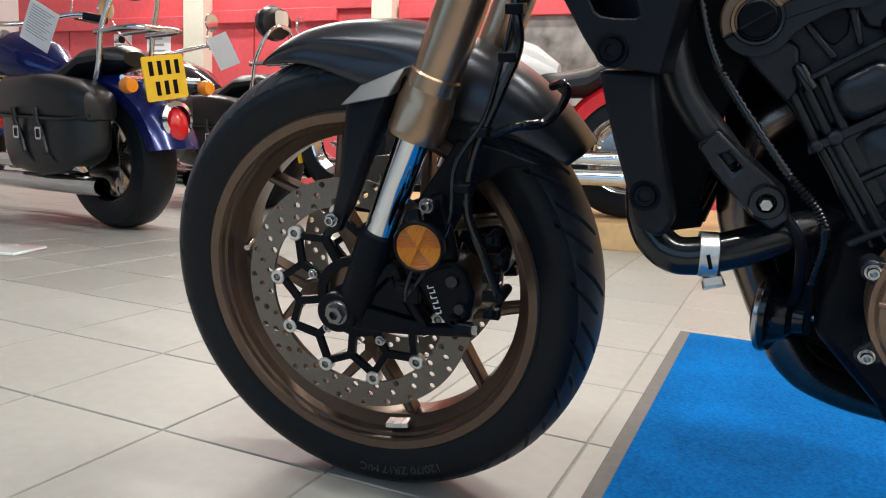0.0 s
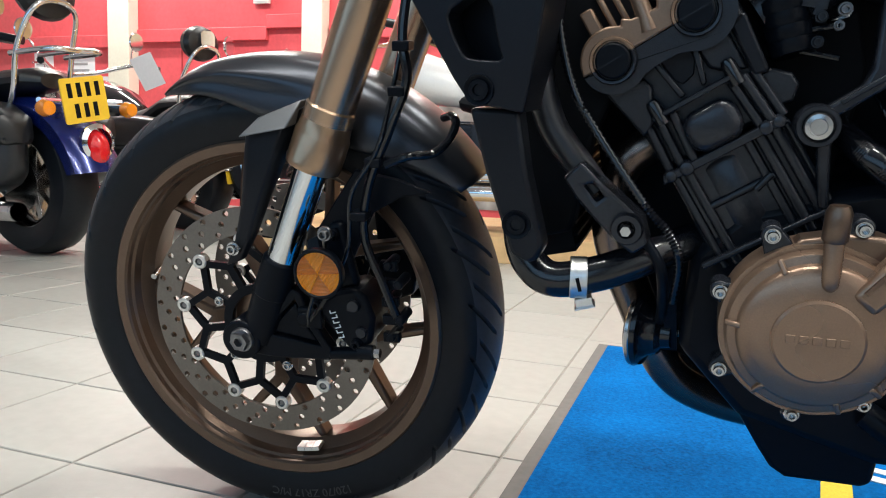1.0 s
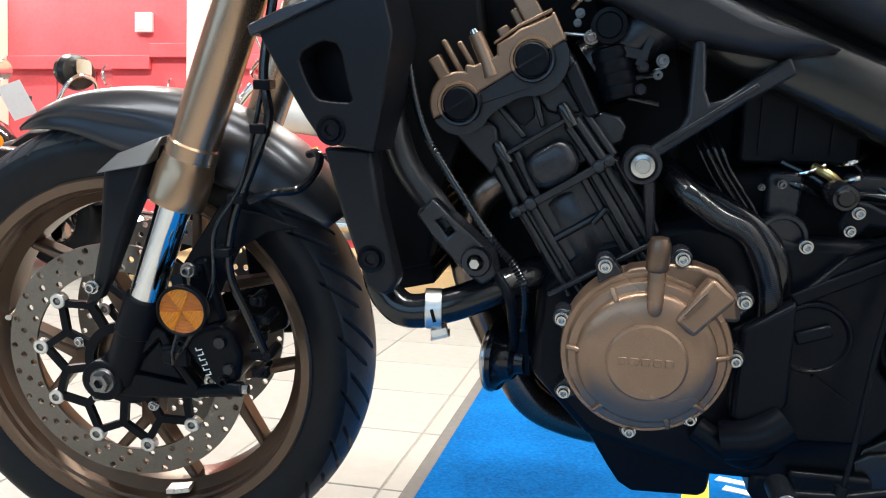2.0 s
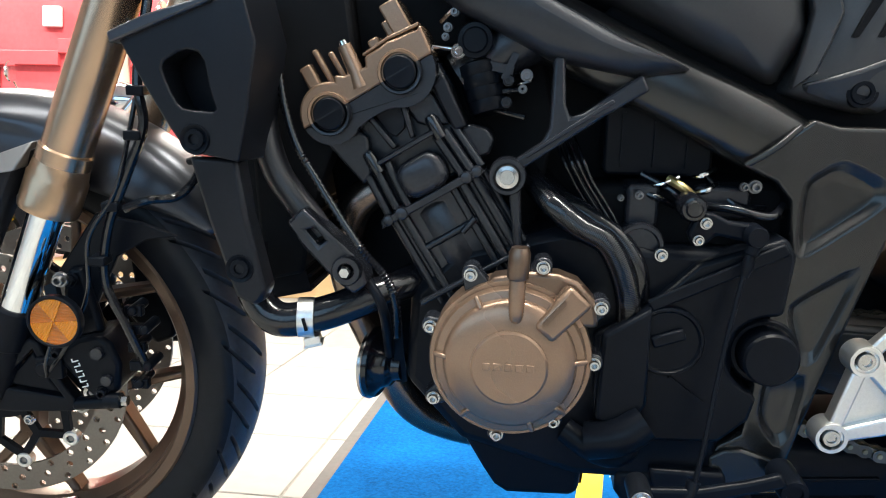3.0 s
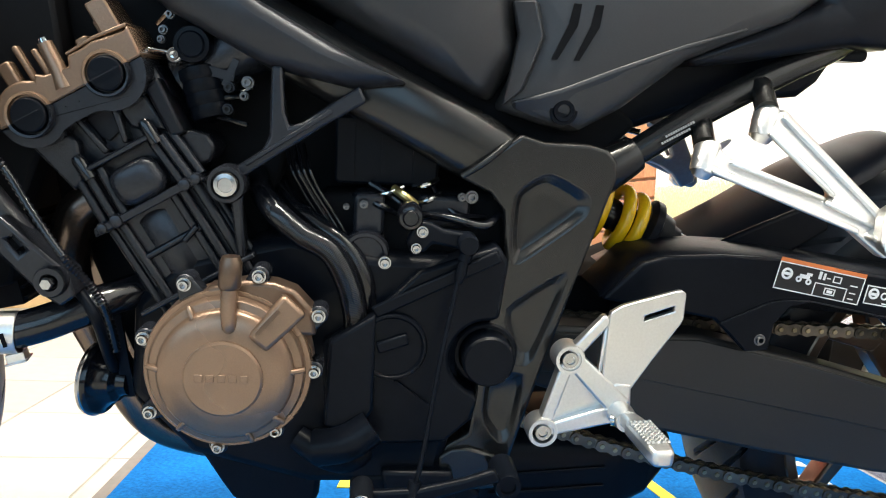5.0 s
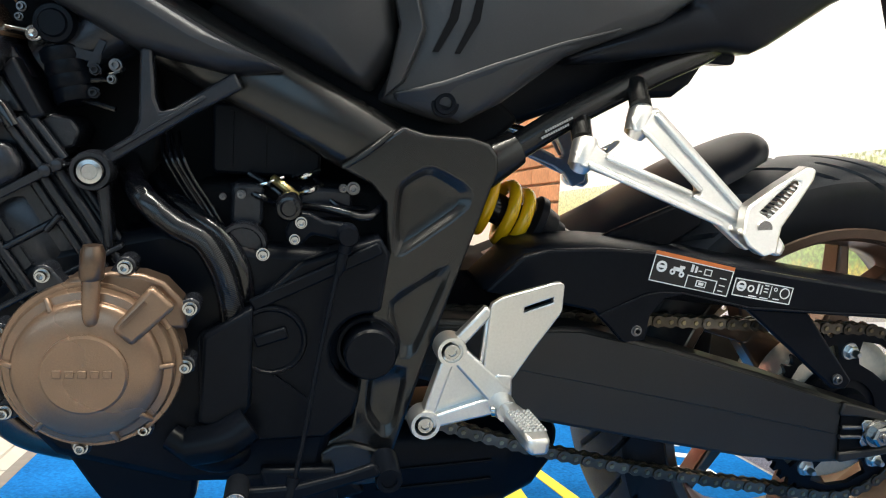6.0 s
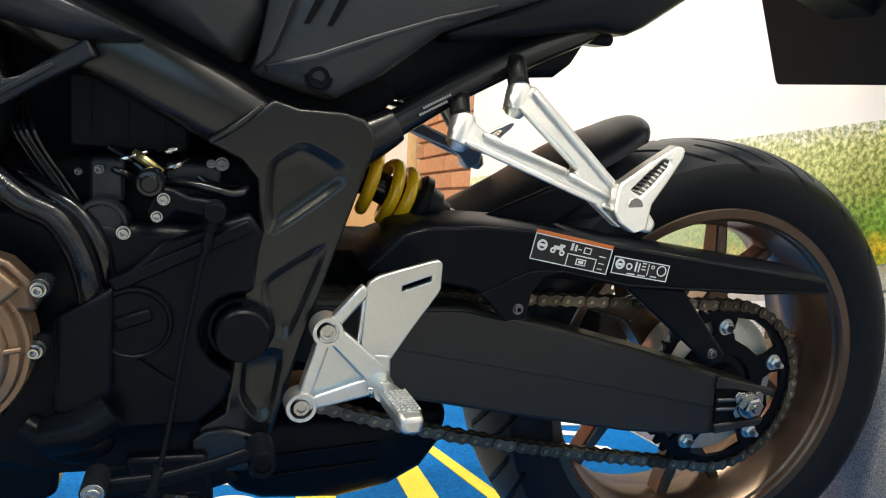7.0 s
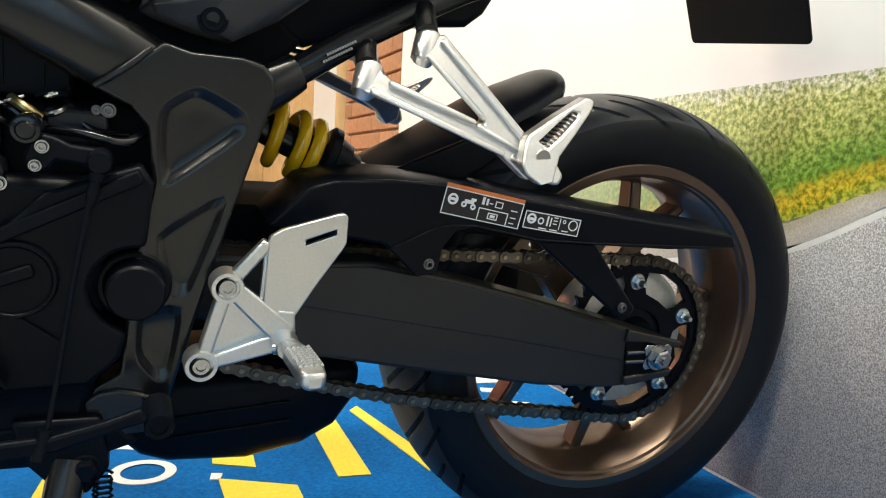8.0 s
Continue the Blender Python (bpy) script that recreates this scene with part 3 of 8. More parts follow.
def on_bike(name, bm, mat, label="", bevel=0.0, angle=35):
    return part(name, bm, mat, bike, label, bevel, BASE, angle)


def on_fork(name, bm, mat, label="", bevel=0.0, angle=35):
    return part(name, bm, mat, bike, label, bevel, FRONT, angle)


def tyre(radius, half, bead, bead_half, pitch_count, lean_dir):
    """Round-crowned tyre with cut grooves: a grid over turn and section, sunk where a groove runs."""
    bm = bmesh.new()
    na, ns = pitch_count * 16, 56
    h = radius - bead
    sec = []
    for k in range(ns + 1):
        u = -1 + 2 * k / ns
        a = u * radians(148)
        y = half * math.sin(a) if abs(a) < math.pi / 2 else math.copysign(half - (half - bead_half) * ((abs(a) - math.pi / 2) / radians(58)) ** 1.6, u)
        zc = radius - h * 0.52
        r = zc + (radius - zc) * max(math.cos(a), 0) ** 0.85 if abs(a) < math.pi / 2 else zc - (zc - bead) * (abs(a) - math.pi / 2) / radians(58)
        sec.append((r, y, a))
    rings = []
    for i in range(na):
        ph = i / na * pitch_count
        ring = []
        for r, y, a in sec:
            d = abs(a)
            shear = lean_dir * min(d, 1.5) * 0.8 / pitch_count
            f = (ph + (0.0 if a < 0 else 0.5)) % 1.0
            depth = 0.0
            if f < 0.06 and 0.12 < d < 1.05:
                depth = 0.0065
            elif 0.5 <= f < 0.56 and 0.55 < d < 1.35:
                depth = 0.0055
            t = 2 * math.pi * (i / na - shear)
            ring.append(bm.verts.new(((r - depth) * math.cos(t), y * (1 - 0.6 * depth / 0.06 * (d > 0.8)), (r - depth) * math.sin(t))))
        rings.append(ring)
    for i in range(na):
        a, b = rings[i], rings[(i + 1) % na]
        for k in range(ns):
            face = bm.faces.new((a[k], a[k + 1], b[k + 1], b[k]))
            face.material_index = int(abs(sec[k][2] + sec[k + 1][2]) < 2.35)
    return bm


def sidewall_text(text, size, r, y, turn):
    """Letters bent round a tyre's side wall, feet towards the hub."""
    bm = lettering(text, size, 0.0012)
    for v in bm.verts:
        a = radians(turn) + v.co.x / r
        rr = r - size * 0.35 + v.co.y
        v.co = Vector((-rr * math.cos(a), y - v.co.z + 0.0, rr * math.sin(a)))
    return bm


def rim(width, flange, well):
    """Section of a cast rim, turned about the axle."""
    w = width / 2
    f = flange
    half = [(f + 0.001, -w + 0.007), (f + 0.002, -w - 0.001), (f - 0.001, -w - 0.0035), (f - 0.012, -w - 0.002), (f - 0.0145, -w + 0.001), (f - 0.015, -w + 0.008), (f - 0.018, -w + 0.011), (f - 0.0195, -w + 0.024), (well - 0.001, -w * 0.34), (well - 0.003, -w * 0.3), (well - 0.004, 0)]
    inner = [(well + 0.006, w * 0.35), (well + 0.006, -w * 0.35), (f - 0.013, -w + 0.02), (f - 0.011, -w + 0.009)]
    prof = half + [(r, -y) for r, y in reversed(half[:-1])] + inner
    return lathe(bmesh.new(), prof, seg=120, closed=True)


def spoke(angle, r0, r1, split, y0=0.0, w=0.024, d=0.03, root=1.25):
    """A Y-shaped cast spoke."""
    bm = bmesh.new()
    def at(r, da):
        a = radians(angle + da)
        return Vector((r * math.cos(a), y0, r * math.sin(a)))
    mid = r0 + (r1 - r0) * 0.42
    bar(bm, at(r0, 0), at(mid, 0), w * root, d * 1.15, w * 1.3, d)
    bar(bm, at(mid - 0.006, 0), at(r1, split), w * 0.85, d, w * 0.6, d * 0.85)
    bar(bm, at(mid - 0.006, 0), at(r1, -split), w * 0.85, d, w * 0.6, d * 0.85)
    return bm


def drilled_disc(r_in, r_out, y0, y1, count, rows, hole):
    """A brake disc with real holes: a polar grid whose cells are drilled in turn."""
    bm = bmesh.new()
    def p(r, a):
        return (r * math.cos(a), r * math.sin(a))
    dr = (r_out - r_in) / rows
    da = 2 * math.pi / count
    for i in range(count):
        for j in range(rows):
            ra, rb, aa, ab = r_in + j * dr, r_in + (j + 1) * dr, i * da, (i + 1) * da
            rm, am = (ra + rb) / 2, (aa + ab) / 2
            edge = [p(ra, aa), p(ra, am), p(ra, ab), p(rm, ab), p(rb, ab), p(rb, am), p(rb, aa), p(rm, aa)]
            if (i + j) % 3 != 0 or j == 0 and False:
                vs = [[bm.verts.new((x, y, z)) for x, z in edge] for y in (y0, y1)]
                bm.faces.new(vs[0])
                bm.faces.new(list(reversed(vs[1])))
            else:
                c = p(rm, am)
                inner = []
                for k, e in enumerate(edge):
                    d = Vector((e[0] - c[0], e[1] - c[1])).normalized() * hole
                    inner.append((c[0] + d.x, c[1] + d.y))
                va = [[bm.verts.new((x, y, z)) for x, z in edge] for y in (y0, y1)]
                vb = [[bm.verts.new((x, y, z)) for x, z in inner] for y in (y0, y1)]
                for k in range(8):
                    q = (k + 1) % 8
                    bm.faces.new((va[0][k], va[0][q], vb[0][q], vb[0][k]))
                    bm.faces.new((va[1][q], va[1][k], vb[1][k], vb[1][q]))
                    bm.faces.new((vb[0][k], vb[0][q], vb[1][q], vb[1][k]))
            if j == 0 or j == rows - 1:
                e = [p(ra, aa), p(ra, am), p(ra, ab)] if j == 0 else [p(rb, aa), p(rb, am), p(rb, ab)]
                for u, w in ((0, 1), (1, 2)):
                    add_mesh(bm, [(e[u][0], y0, e[u][1]), (e[w][0], y0, e[w][1]), (e[w][0], y1, e[w][1]), (e[u][0], y1, e[u][1])], [(0, 1, 2, 3)])
    bmesh.ops.remove_doubles(bm, verts=bm.verts, dist=1e-6)
    return bm


# front wheel
front_wheel = on_fork("front_wheel", rim(0.104, 0.232, 0.203), BRONZE, "satin bronze cast front wheel")
part("tyre", tyre(0.302, 0.0605, 0.229, 0.05, 24, -1), RUBBER, front_wheel, "black grooved road tyre").data.materials.append(TREAD)
part("tyre_lettering", sidewall_text("120/70 ZR17 M/C", 0.017, 0.262, -0.0602, 247), RUBBER_TEXT, front_wheel)
for k in range(5):
    part("spoke", spoke(47.5 + 72 * k, 0.04, 0.209, 19.5, 0.0, 0.019, 0.03, 1.4), BRONZE, front_wheel, bevel=0.004)
part("hub", lathe(bmesh.new(), [(0.022, -0.06), (0.045, -0.06), (0.05, -0.045), (0.04, -0.02), (0.04, 0.02), (0.05, 0.045), (0.045, 0.06), (0.022, 0.06)], closed=True), BRONZE, front_wheel)
for k in range(3):
    lead = bmesh.new()
    a0 = radians(-86 + 3.2 * k)
    loft(lead, [[(r * math.cos(a), y, r * math.sin(a)) for r, y in ((0.2075, -0.04), (0.2015, -0.039), (0.2015, -0.022), (0.2065, -0.021))] for a in (a0, a0 + radians(1.5), a0 + radians(3.0))])
    part("balance_weight", lead, ALU, front_wheel, "bright stick-on balance weight")
part("valve", tube(bmesh.new(), [(-0.196, -0.002, 0.04), (-0.187, -0.03, 0.037)], 0.004), STEEL, front_wheel)


def front_disc(side):
    y = -0.072 * side
    disc = on_fork("brake_disc", drilled_disc(0.12, 0.155, y - 0.0022, y + 0.0022, 78, 3, 0.0043), DISC_STEEL, "drilled steel brake disc")
    carrier = part("carrier", lathe(bmesh.new(), [(0.042, y - 0.004), (0.054, y - 0.004), (0.054, y + 0.004), (0.042, y + 0.004)], seg=48, closed=True), BLACK, disc, "black disc carrier")
    for k in range(10):
        bm = bmesh.new()
        a, b = radians(36 * k + 27), radians(36 * (k + 0.5) + 27)
        p = Vector((0.108 * math.cos(a), y, 0.108 * math.sin(a)))
        q = Vector((0.084 * math.cos(b), y, 0.084 * math.sin(b)))
        q2 = Vector((0.084 * math.cos(b - radians(36)), y, 0.084 * math.sin(b - radians(36))))
        bar(bm, p, q, 0.0092, 0.0065)
        bar(bm, p, q2, 0.0092, 0.0065)
        if k % 2 == 0:
            bar(bm, q, Vector((0.052 * math.cos(b), y, 0.052 * math.sin(b))), 0.0105, 0.0068)
            bar(bm, q2, Vector((0.052 * math.cos(b - radians(36)), y, 0.052 * math.sin(b - radians(36)))), 0.0095, 0.0066)
        part("carrier_arm", bm, BLACK, carrier)
    for k in range(10):
        a = radians(36 * k + 27)
        bm = bmesh.new()
        lathe(bm, [(0.005, y - 0.0058), (0.0085, y - 0.0058), (0.0098, y - 0.0045), (0.0098, y + 0.005), (0.005, y + 0.005)], 0.113 * math.cos(a), 0.113 * math.sin(a), seg=22, closed=True)
        bob = part("bobbin", bm, ALU, disc, "bright disc bobbin")
        part("bobbin_core", lathe(bmesh.new(), [(0, y - 0.0045), (0.003, y - 0.0045), (0.0048, y - 0.003), (0.005, y + 0.004)], 0.113 * math.cos(a), 0.113 * math.sin(a), seg=14), DARK_STEEL, bob)
    for k in range(5):
        a = radians(72 * k + 11)
        part("disc_bolt", socket_bolt(bmesh.new(), 0.064 * math.cos(a), y - 0.004, 0.064 * math.sin(a), 0.0068, 0.004), STEEL, disc)


front_disc(1)
front_disc(-1)


# fork
FORK_X0, FORK_SLOPE = 0.0115, 0.425    # middle line of the legs: x = FORK_X0 + FORK_SLOPE * z


def fork_leg(side):
    y = -0.105 * side
    def q(z, dy=0.0):
        return Vector((FORK_X0 + FORK_SLOPE * z, y + dy, z))
    leg = on_fork("fork_leg", tube(bmesh.new(), [q(0.25), q(0.28), q(0.282), q(0.62)], [0.0285, 0.0285, 0.0265, 0.0265], 40, curved=False), GOLD, "gold anodised upper fork tube")
    bm = bmesh.new()
    tube(bm, [q(0.214), q(0.2145), q(0.22), q(0.222), q(0.25), q(0.252), q(0.266)], [0.026, 0.0315, 0.0325, 0.0318, 0.0318, 0.0305, 0.0285], 44, curved=False)
    part("collar", bm, GOLD_DARK, leg, "turned gold fork collar")
    part("slider", tube(bmesh.new(), [q(0.09), q(0.222)], 0.0195, 36), CHROME, leg, "polished chrome fork slider")
    bm = bmesh.new()
    tube(bm, [q(-0.005), q(0.015), q(0.05), q(0.056), q(0.0565), q(0.1), q(0.103)], [0.02, 0.0215, 0.022, 0.022, 0.0235, 0.0235, 0.0205], 32, curved=False)
    foot = part("fork_foot", bm, BLACK, leg, "black cast fork foot", bevel=0.002)
    s = -1 if side > 0 else 1
    bm = bmesh.new()
    prism(bm, ring_points(-0.003, -0.002, 0.0255, 28), y - 0.02, y + 0.02)
    prism(bm, [(-0.024, -0.022), (0.04, -0.0265), (0.11, -0.0235), (0.113, -0.009), (0.104, 0.004), (0.088, 0.03), (0.078, 0.06), (0.066, 0.066), (0.044, 0.045), (0.0, 0.025)],
          y - 0.009, y + 0.009, holes=[[(0.03, 0.004), (0.038, 0.022), (0.069, 0.053), (0.079, 0.026), (0.099, -0.006)]])
    prism(bm, [(0.034, 0.006), (0.041, 0.021), (0.066, 0.047), (0.075, 0.024), (0.092, -0.003)], y - 0.003, y + 0.006)
    tube(bm, [(0.108, y - 0.002, -0.0165), (0.15, y - 0.004, -0.0115), (0.168, y - 0.006, -0.009)], [0.0075, 0.0082, 0.0078], 20, curved=False)
    part("caliper_bracket", bm, BLACK, foot, "black caliper bracket", bevel=0.0025)
    return leg


fork_leg(1)
fork_leg(-1)
bm = bmesh.new()
lathe(bm, [(0, -0.128), (0.0055, -0.128), (0.006, -0.136), (0.0115, -0.136), (0.0125, -0.133), (0.0125, -0.127)], seg=6)
lathe(bm, [(0.005, -0.129), (0.0145, -0.129), (0.016, -0.126), (0.016, -0.1), (0.005, -0.1)], seg=32, closed=True)
on_fork("front_axle", bm, DARK_STEEL, "steel front axle bolt with hollow head")
on_fork("axle_spindle", tube(bmesh.new(), [(0, -0.12, 0), (0, 0.12, 0)], 0.012), STEEL)


def caliper(side):
    y = -0.085 * side
    s = side
    bm = bmesh.new()
    prism(bm, [(0.0935, 0.05), (0.124, 0.068), (0.147, 0.0735), (0.161, 0.063), (0.1705, 0.037), (0.165, 0.003), (0.138, -0.0075), (0.1195, 0.0135), (0.106, 0.031)], y - 0.031, y + 0.028)
    prism(bm, [(0.112, 0.06), (0.108, 0.12), (0.116, 0.148), (0.134, 0.15), (0.14, 0.12), (0.15, 0.072)], y - 0.022, y - 0.006)
    cal = on_fork("brake_caliper", bm, BLACK, "black four piston brake caliper", bevel=0.006)
    for x, z, r in ((0.146, 0.052, 0.0085), (0.154, 0.019, 0.0075)):
        part("piston_boss", lathe(bmesh.new(), [(0, y - 0.036 * s), (r * 0.8, y - 0.036 * s), (r, y - 0.033 * s), (r, y - 0.02 * s)], x, z, seg=24), ENGINE, cal)
    bm = bmesh.new()
    for k in range(6):
        u = k * 0.0064
        box(bm, 0.0, 0.0078, y - 0.0316 * s - 0.0004, y - 0.0316 * s + 0.0004, u, u + 0.0013)
        box(bm, 0.0 if k % 2 else 0.0065, 0.0013 if k % 2 else 0.0078, y - 0.0316 * s - 0.0004, y - 0.0316 * s + 0.0004, u + 0.0013, u + 0.0042)
    bmesh.ops.transform(bm, matrix=pose(0.1245, 0, 0.0085, 0, -16, 0), verts=bm.verts)
    part("lettering_bars", bm, WHITE_PRINT, cal, "worn white lettering on the caliper")
    for x, z in ((0.124, 0.137), (0.1, 0.05), (0.147, 0.003)):
        part("caliper_bolt", socket_bolt(bmesh.new(), x, y - 0.03 * s, z, 0.008, 0.008), BLACK, cal)
    part("bleed_sleeve", tube(bmesh.new(), [(0.15, y - 0.032 * s, -0.006), (0.168, y - 0.032 * s, -0.006)], 0.009, 18), BLACK, cal)
    part("bleed_nipple", tube(bmesh.new(), [(0.168, y - 0.032 * s, -0.006), (0.176, y - 0.032 * s, -0.006)], 0.006, 6), STEEL, cal)
    for k in range(5):
        bm = bmesh.new()
        lathe(bm, [(0, y - 0.034), (0.005, y - 0.034), (0.006, y - 0.03), (0.006, y)], 0.19 + 0.012 * (k % 2), 0.015 + 0.022 * k, seg=12)
        box(bm, 0.18, 0.2, y - 0.03, y - 0.02, 0.008 + 0.022 * k, 0.02 + 0.022 * k)
        part("caliper_fitting", bm, BLACK, cal, bevel=0.0015)


caliper(1)
caliper(-1)
# amber side reflector on the fork
ref = on_fork("reflector", lathe(bmesh.new(), [(0, -0.139), (0.0285, -0.139), (0.0295, -0.141), (0.0295, -0.1495), (0.0285, -0.1505), (0.0268, -0.1505), (0.026, -0.1495), (0.026, -0.146), (0, -0.146)], 0.119, 0.1, seg=48), BLACK, "round amber side reflector in a black ring")
for k in range(6):
    bm = bmesh.new()
    pts = [(0.119, 0.1)] + [(0.119 + 0.0258 * math.cos(radians(60 * k + 5 + 10 * i)), 0.1 + 0.0258 * math.sin(radians(60 * k + 5 + 10 * i))) for i in range(6)] + [(0.119 + 0.0258 * math.cos(radians(60 * k + 65)), 0.1 + 0.0258 * math.sin(radians(60 * k + 65)))]
    prism(bm, pts, -0.1486 - 0.0008 * (k % 2), -0.1462)
    part("reflector_sector", bm, AMBER if k % 2 else AMBER_DARK, ref)
on_fork("reflector_arm", bar(bmesh.new(), (0.119, -0.137, 0.085), (0.1, -0.112, 0.13), 0.014, 0.008), BLACK)
bm = bmesh.new()
socket_bolt(bm, 0.128, -0.142, 0.146, 0.0085, 0.008)
on_fork("fender_bolt", bm, DARK_STEEL)


# front mudguard
def fender():
    bm = bmesh.new()
    rows = 48
    secs = []
    fine = np.linspace(-0.2, 1.2, 281)
    soft_box = np.ones(33) / 33
    def eased(xs, zs):
        """The broken line through the points, with its corners eased."""
        ends = [xs[0] - 0.2] + list(xs) + [xs[-1] + 0.2], [2 * zs[0] - zs[1] if len(zs) < 2 else zs[0] - (zs[1] - zs[0]) / (xs[1] - xs[0]) * 0.2] + list(zs) + [zs[-1] + (zs[-1] - zs[-2]) / (xs[-1] - xs[-2]) * 0.2]
        return np.convolve(np.interp(fine, *ends), soft_box, "same")
    wide = eased([0, 0.06, 0.18, 0.4, 0.75, 1], [0.028, 0.05, 0.066, 0.076, 0.074, 0.06])
    outer = eased([0, 0.15, 0.45, 0.8, 1], [0.319, 0.334, 0.34, 0.344, 0.342])
    inner = eased([0, 0.05, 0.2, 0.33, 0.45, 0.62, 0.75, 0.86, 1], [0.314, 0.306, 0.292, 0.268, 0.264, 0.264, 0.27, 0.29, 0.318])
    for i in range(rows + 1):
        u = i / rows
        a = radians(115 - 81 * u)
        w = float(np.interp(u, fine, wide))
        ro = float(np.interp(u, fine, outer))
        rs = min(float(np.interp(u, fine, inner)), ro - 0.006)
        sec = []
        lip = 0.11 * max(0.0, min(1.0, (0.6 - u) / 0.3))
        for k in range(29):
            b = math.pi * k / 28
            c, f = math.cos(b), math.sin(b) ** 0.9
            r = rs + (ro - rs) * f
            swell = 1 + lip * (math.exp(-((f - 0.6) / 0.16) ** 2) if f > 0.6 else math.exp(-((f - 0.6) / 0.06) ** 2) - 0.5 * min(1.0, (0.6 - f) / 0.2))
            sec.append((r * math.cos(a), -math.copysign(abs(c) ** 0.6, c) * swell * w, r * math.sin(a)))
        secs.append(sec)
    rings = [[bm.verts.new(v) for v in s] for s in secs]
    for a, b in zip(rings, rings[1:]):
        for k in range(len(a) - 1):
            bm.faces.new((a[k], a[k + 1], b[k + 1], b[k]))
    ob = on_fork("front_mudguard", bm, FENDER_PAINT, "satin graphite front mudguard", angle=60)
    mod = ob.modifiers.new("thick", "SOLIDIFY")
    mod.thickness, mod.offset = 0.003, -1
    return ob


fender()
for s in (1, -1):
    bm = bmesh.new()
    secs = []
    for x, z, w, d in ((0.062, 0.268, 0.07, 0.034), (0.05, 0.232, 0.055, 0.032), (0.034, 0.18, 0.034, 0.026), (0.016, 0.13, 0.026, 0.018), (-0.001, 0.098, 0.024, 0.01)):
        y = -0.118 if z < 0.15 else -0.118 + (z - 0.15) * 0.12
        secs.append([(x + i * w / 2, s * (y + j * d / 2), z + i * w * 0.18) for i, j in ((-1, -0.6), (-0.6, -1), (0.6, -1), (1, -0.2), (1, 1), (-1, 1))])
    loft(bm, secs)
    stay = on_fork("mudguard_stay", bm, GREYBLACK, "graphite mudguard stay", bevel=0.003)
    bm = bmesh.new()
    loft(bm, [[(x, s * y, z) for x, z, y in ring] for ring in (((0.028, 0.25, -0.136), (0.086, 0.26, -0.134), (0.088, 0.262, -0.1), (0.03, 0.252, -0.1)), ((0.046, 0.27, -0.118), (0.098, 0.289, -0.112), (0.098, 0.289, -0.09), (0.046, 0.27, -0.09)))])
    # facet coloured lighter than the stay below, as if lit from above
    part("stay_shoulder", bm, STAY_LIT, stay, "slanted shoulder of the stay, coloured pale as if lit", bevel=0.002)
    bm = bmesh.new()
    socket_bolt(bm, 0.004, -0.128, 0.118, 0.0085, 0.008)
    if s > 0:
        on_fork("stay_bolt", bm, STEEL)
    else:
        bm.free()
# rear inner skirt of the mudguard, over the caliper
bm = bmesh.new()
prism(bm, [(0.1, 0.14), (0.15, 0.21), (0.2, 0.2), (0.24, 0.185), (0.205, 0.18), (0.17, 0.16), (0.14, 0.1), (0.115, 0.1)], -0.098, -0.09)
on_fork("mudguard_bracket", bm, BLACK, bevel=0.002)
# brake hose, sensor cable and clips
def fork_cable(name, pts, r, mat=GLOSS):
    return on_fork(name, tube(bmesh.new(), pts, r, 10), mat)


fork_cable("brake_hose", [(0.255, -0.07, 0.62), (0.232, -0.1, 0.45), (0.222, -0.125, 0.36), (0.226, -0.13, 0.31), (0.205, -0.13, 0.26), (0.178, -0.128, 0.2), (0.168, -0.125, 0.14), (0.185, -0.12, 0.085), (0.2, -0.11, 0.03)], 0.0052)
fork_cable("sensor_cable", [(0.222, -0.12, 0.36), (0.21, -0.13, 0.3), (0.192, -0.135, 0.24), (0.16, -0.136, 0.19), (0.15, -0.13, 0.13), (0.12, -0.122, 0.07), (0.09, -0.12, 0.03)], 0.0026)
fork_cable("brake_hose_branch", [(0.198, -0.13, 0.222), (0.223, -0.125, 0.231), (0.246, -0.11, 0.232), (0.262, -0.1, 0.246), (0.267, -0.09, 0.261), (0.261, -0.08, 0.2685), (0.246, -0.06, 0.264)], 0.0048)
fork_cable("cable_loop", [(0.115, -0.14, 0.09), (0.1, -0.14, 0.05), (0.095, -0.135, 0.03)], 0.0022)
for x, z in ((0.223, 0.345), (0.216, 0.3), (0.186, 0.225), (0.166, 0.165)):
    on_fork("cable_clip", box(bmesh.new(), x - 0.009, x + 0.009, -0.138, -0.118, z - 0.005, z + 0.005), BLACK, bevel=0.0015)
bm = bmesh.new()
lathe(bm, [(0, -0.124), (0.008, -0.124), (0.009, -0.12), (0.009, -0.11)], 0.083, 0.032, seg=16)
box(bm, 0.075, 0.105, -0.12, -0.11, 0.02, 0.045)
on_fork("wheel_speed_sensor", bm, BLACK, bevel=0.0015)


# ---- middle of the motorcycle: radiator, engine, frame ----
def eased_outline(points, f=0.2):
    """The outline with its corners cut, so that they are round."""
    for turn in range(1):
        out = []
        for (x0, z0), (x1, z1) in zip(points, points[1:] + points[:1]):
            out += [(x0 * (1 - f) + x1 * f, z0 * (1 - f) + z1 * f), (x0 * f + x1 * (1 - f), z0 * f + z1 * (1 - f))]
        points = out
    return points


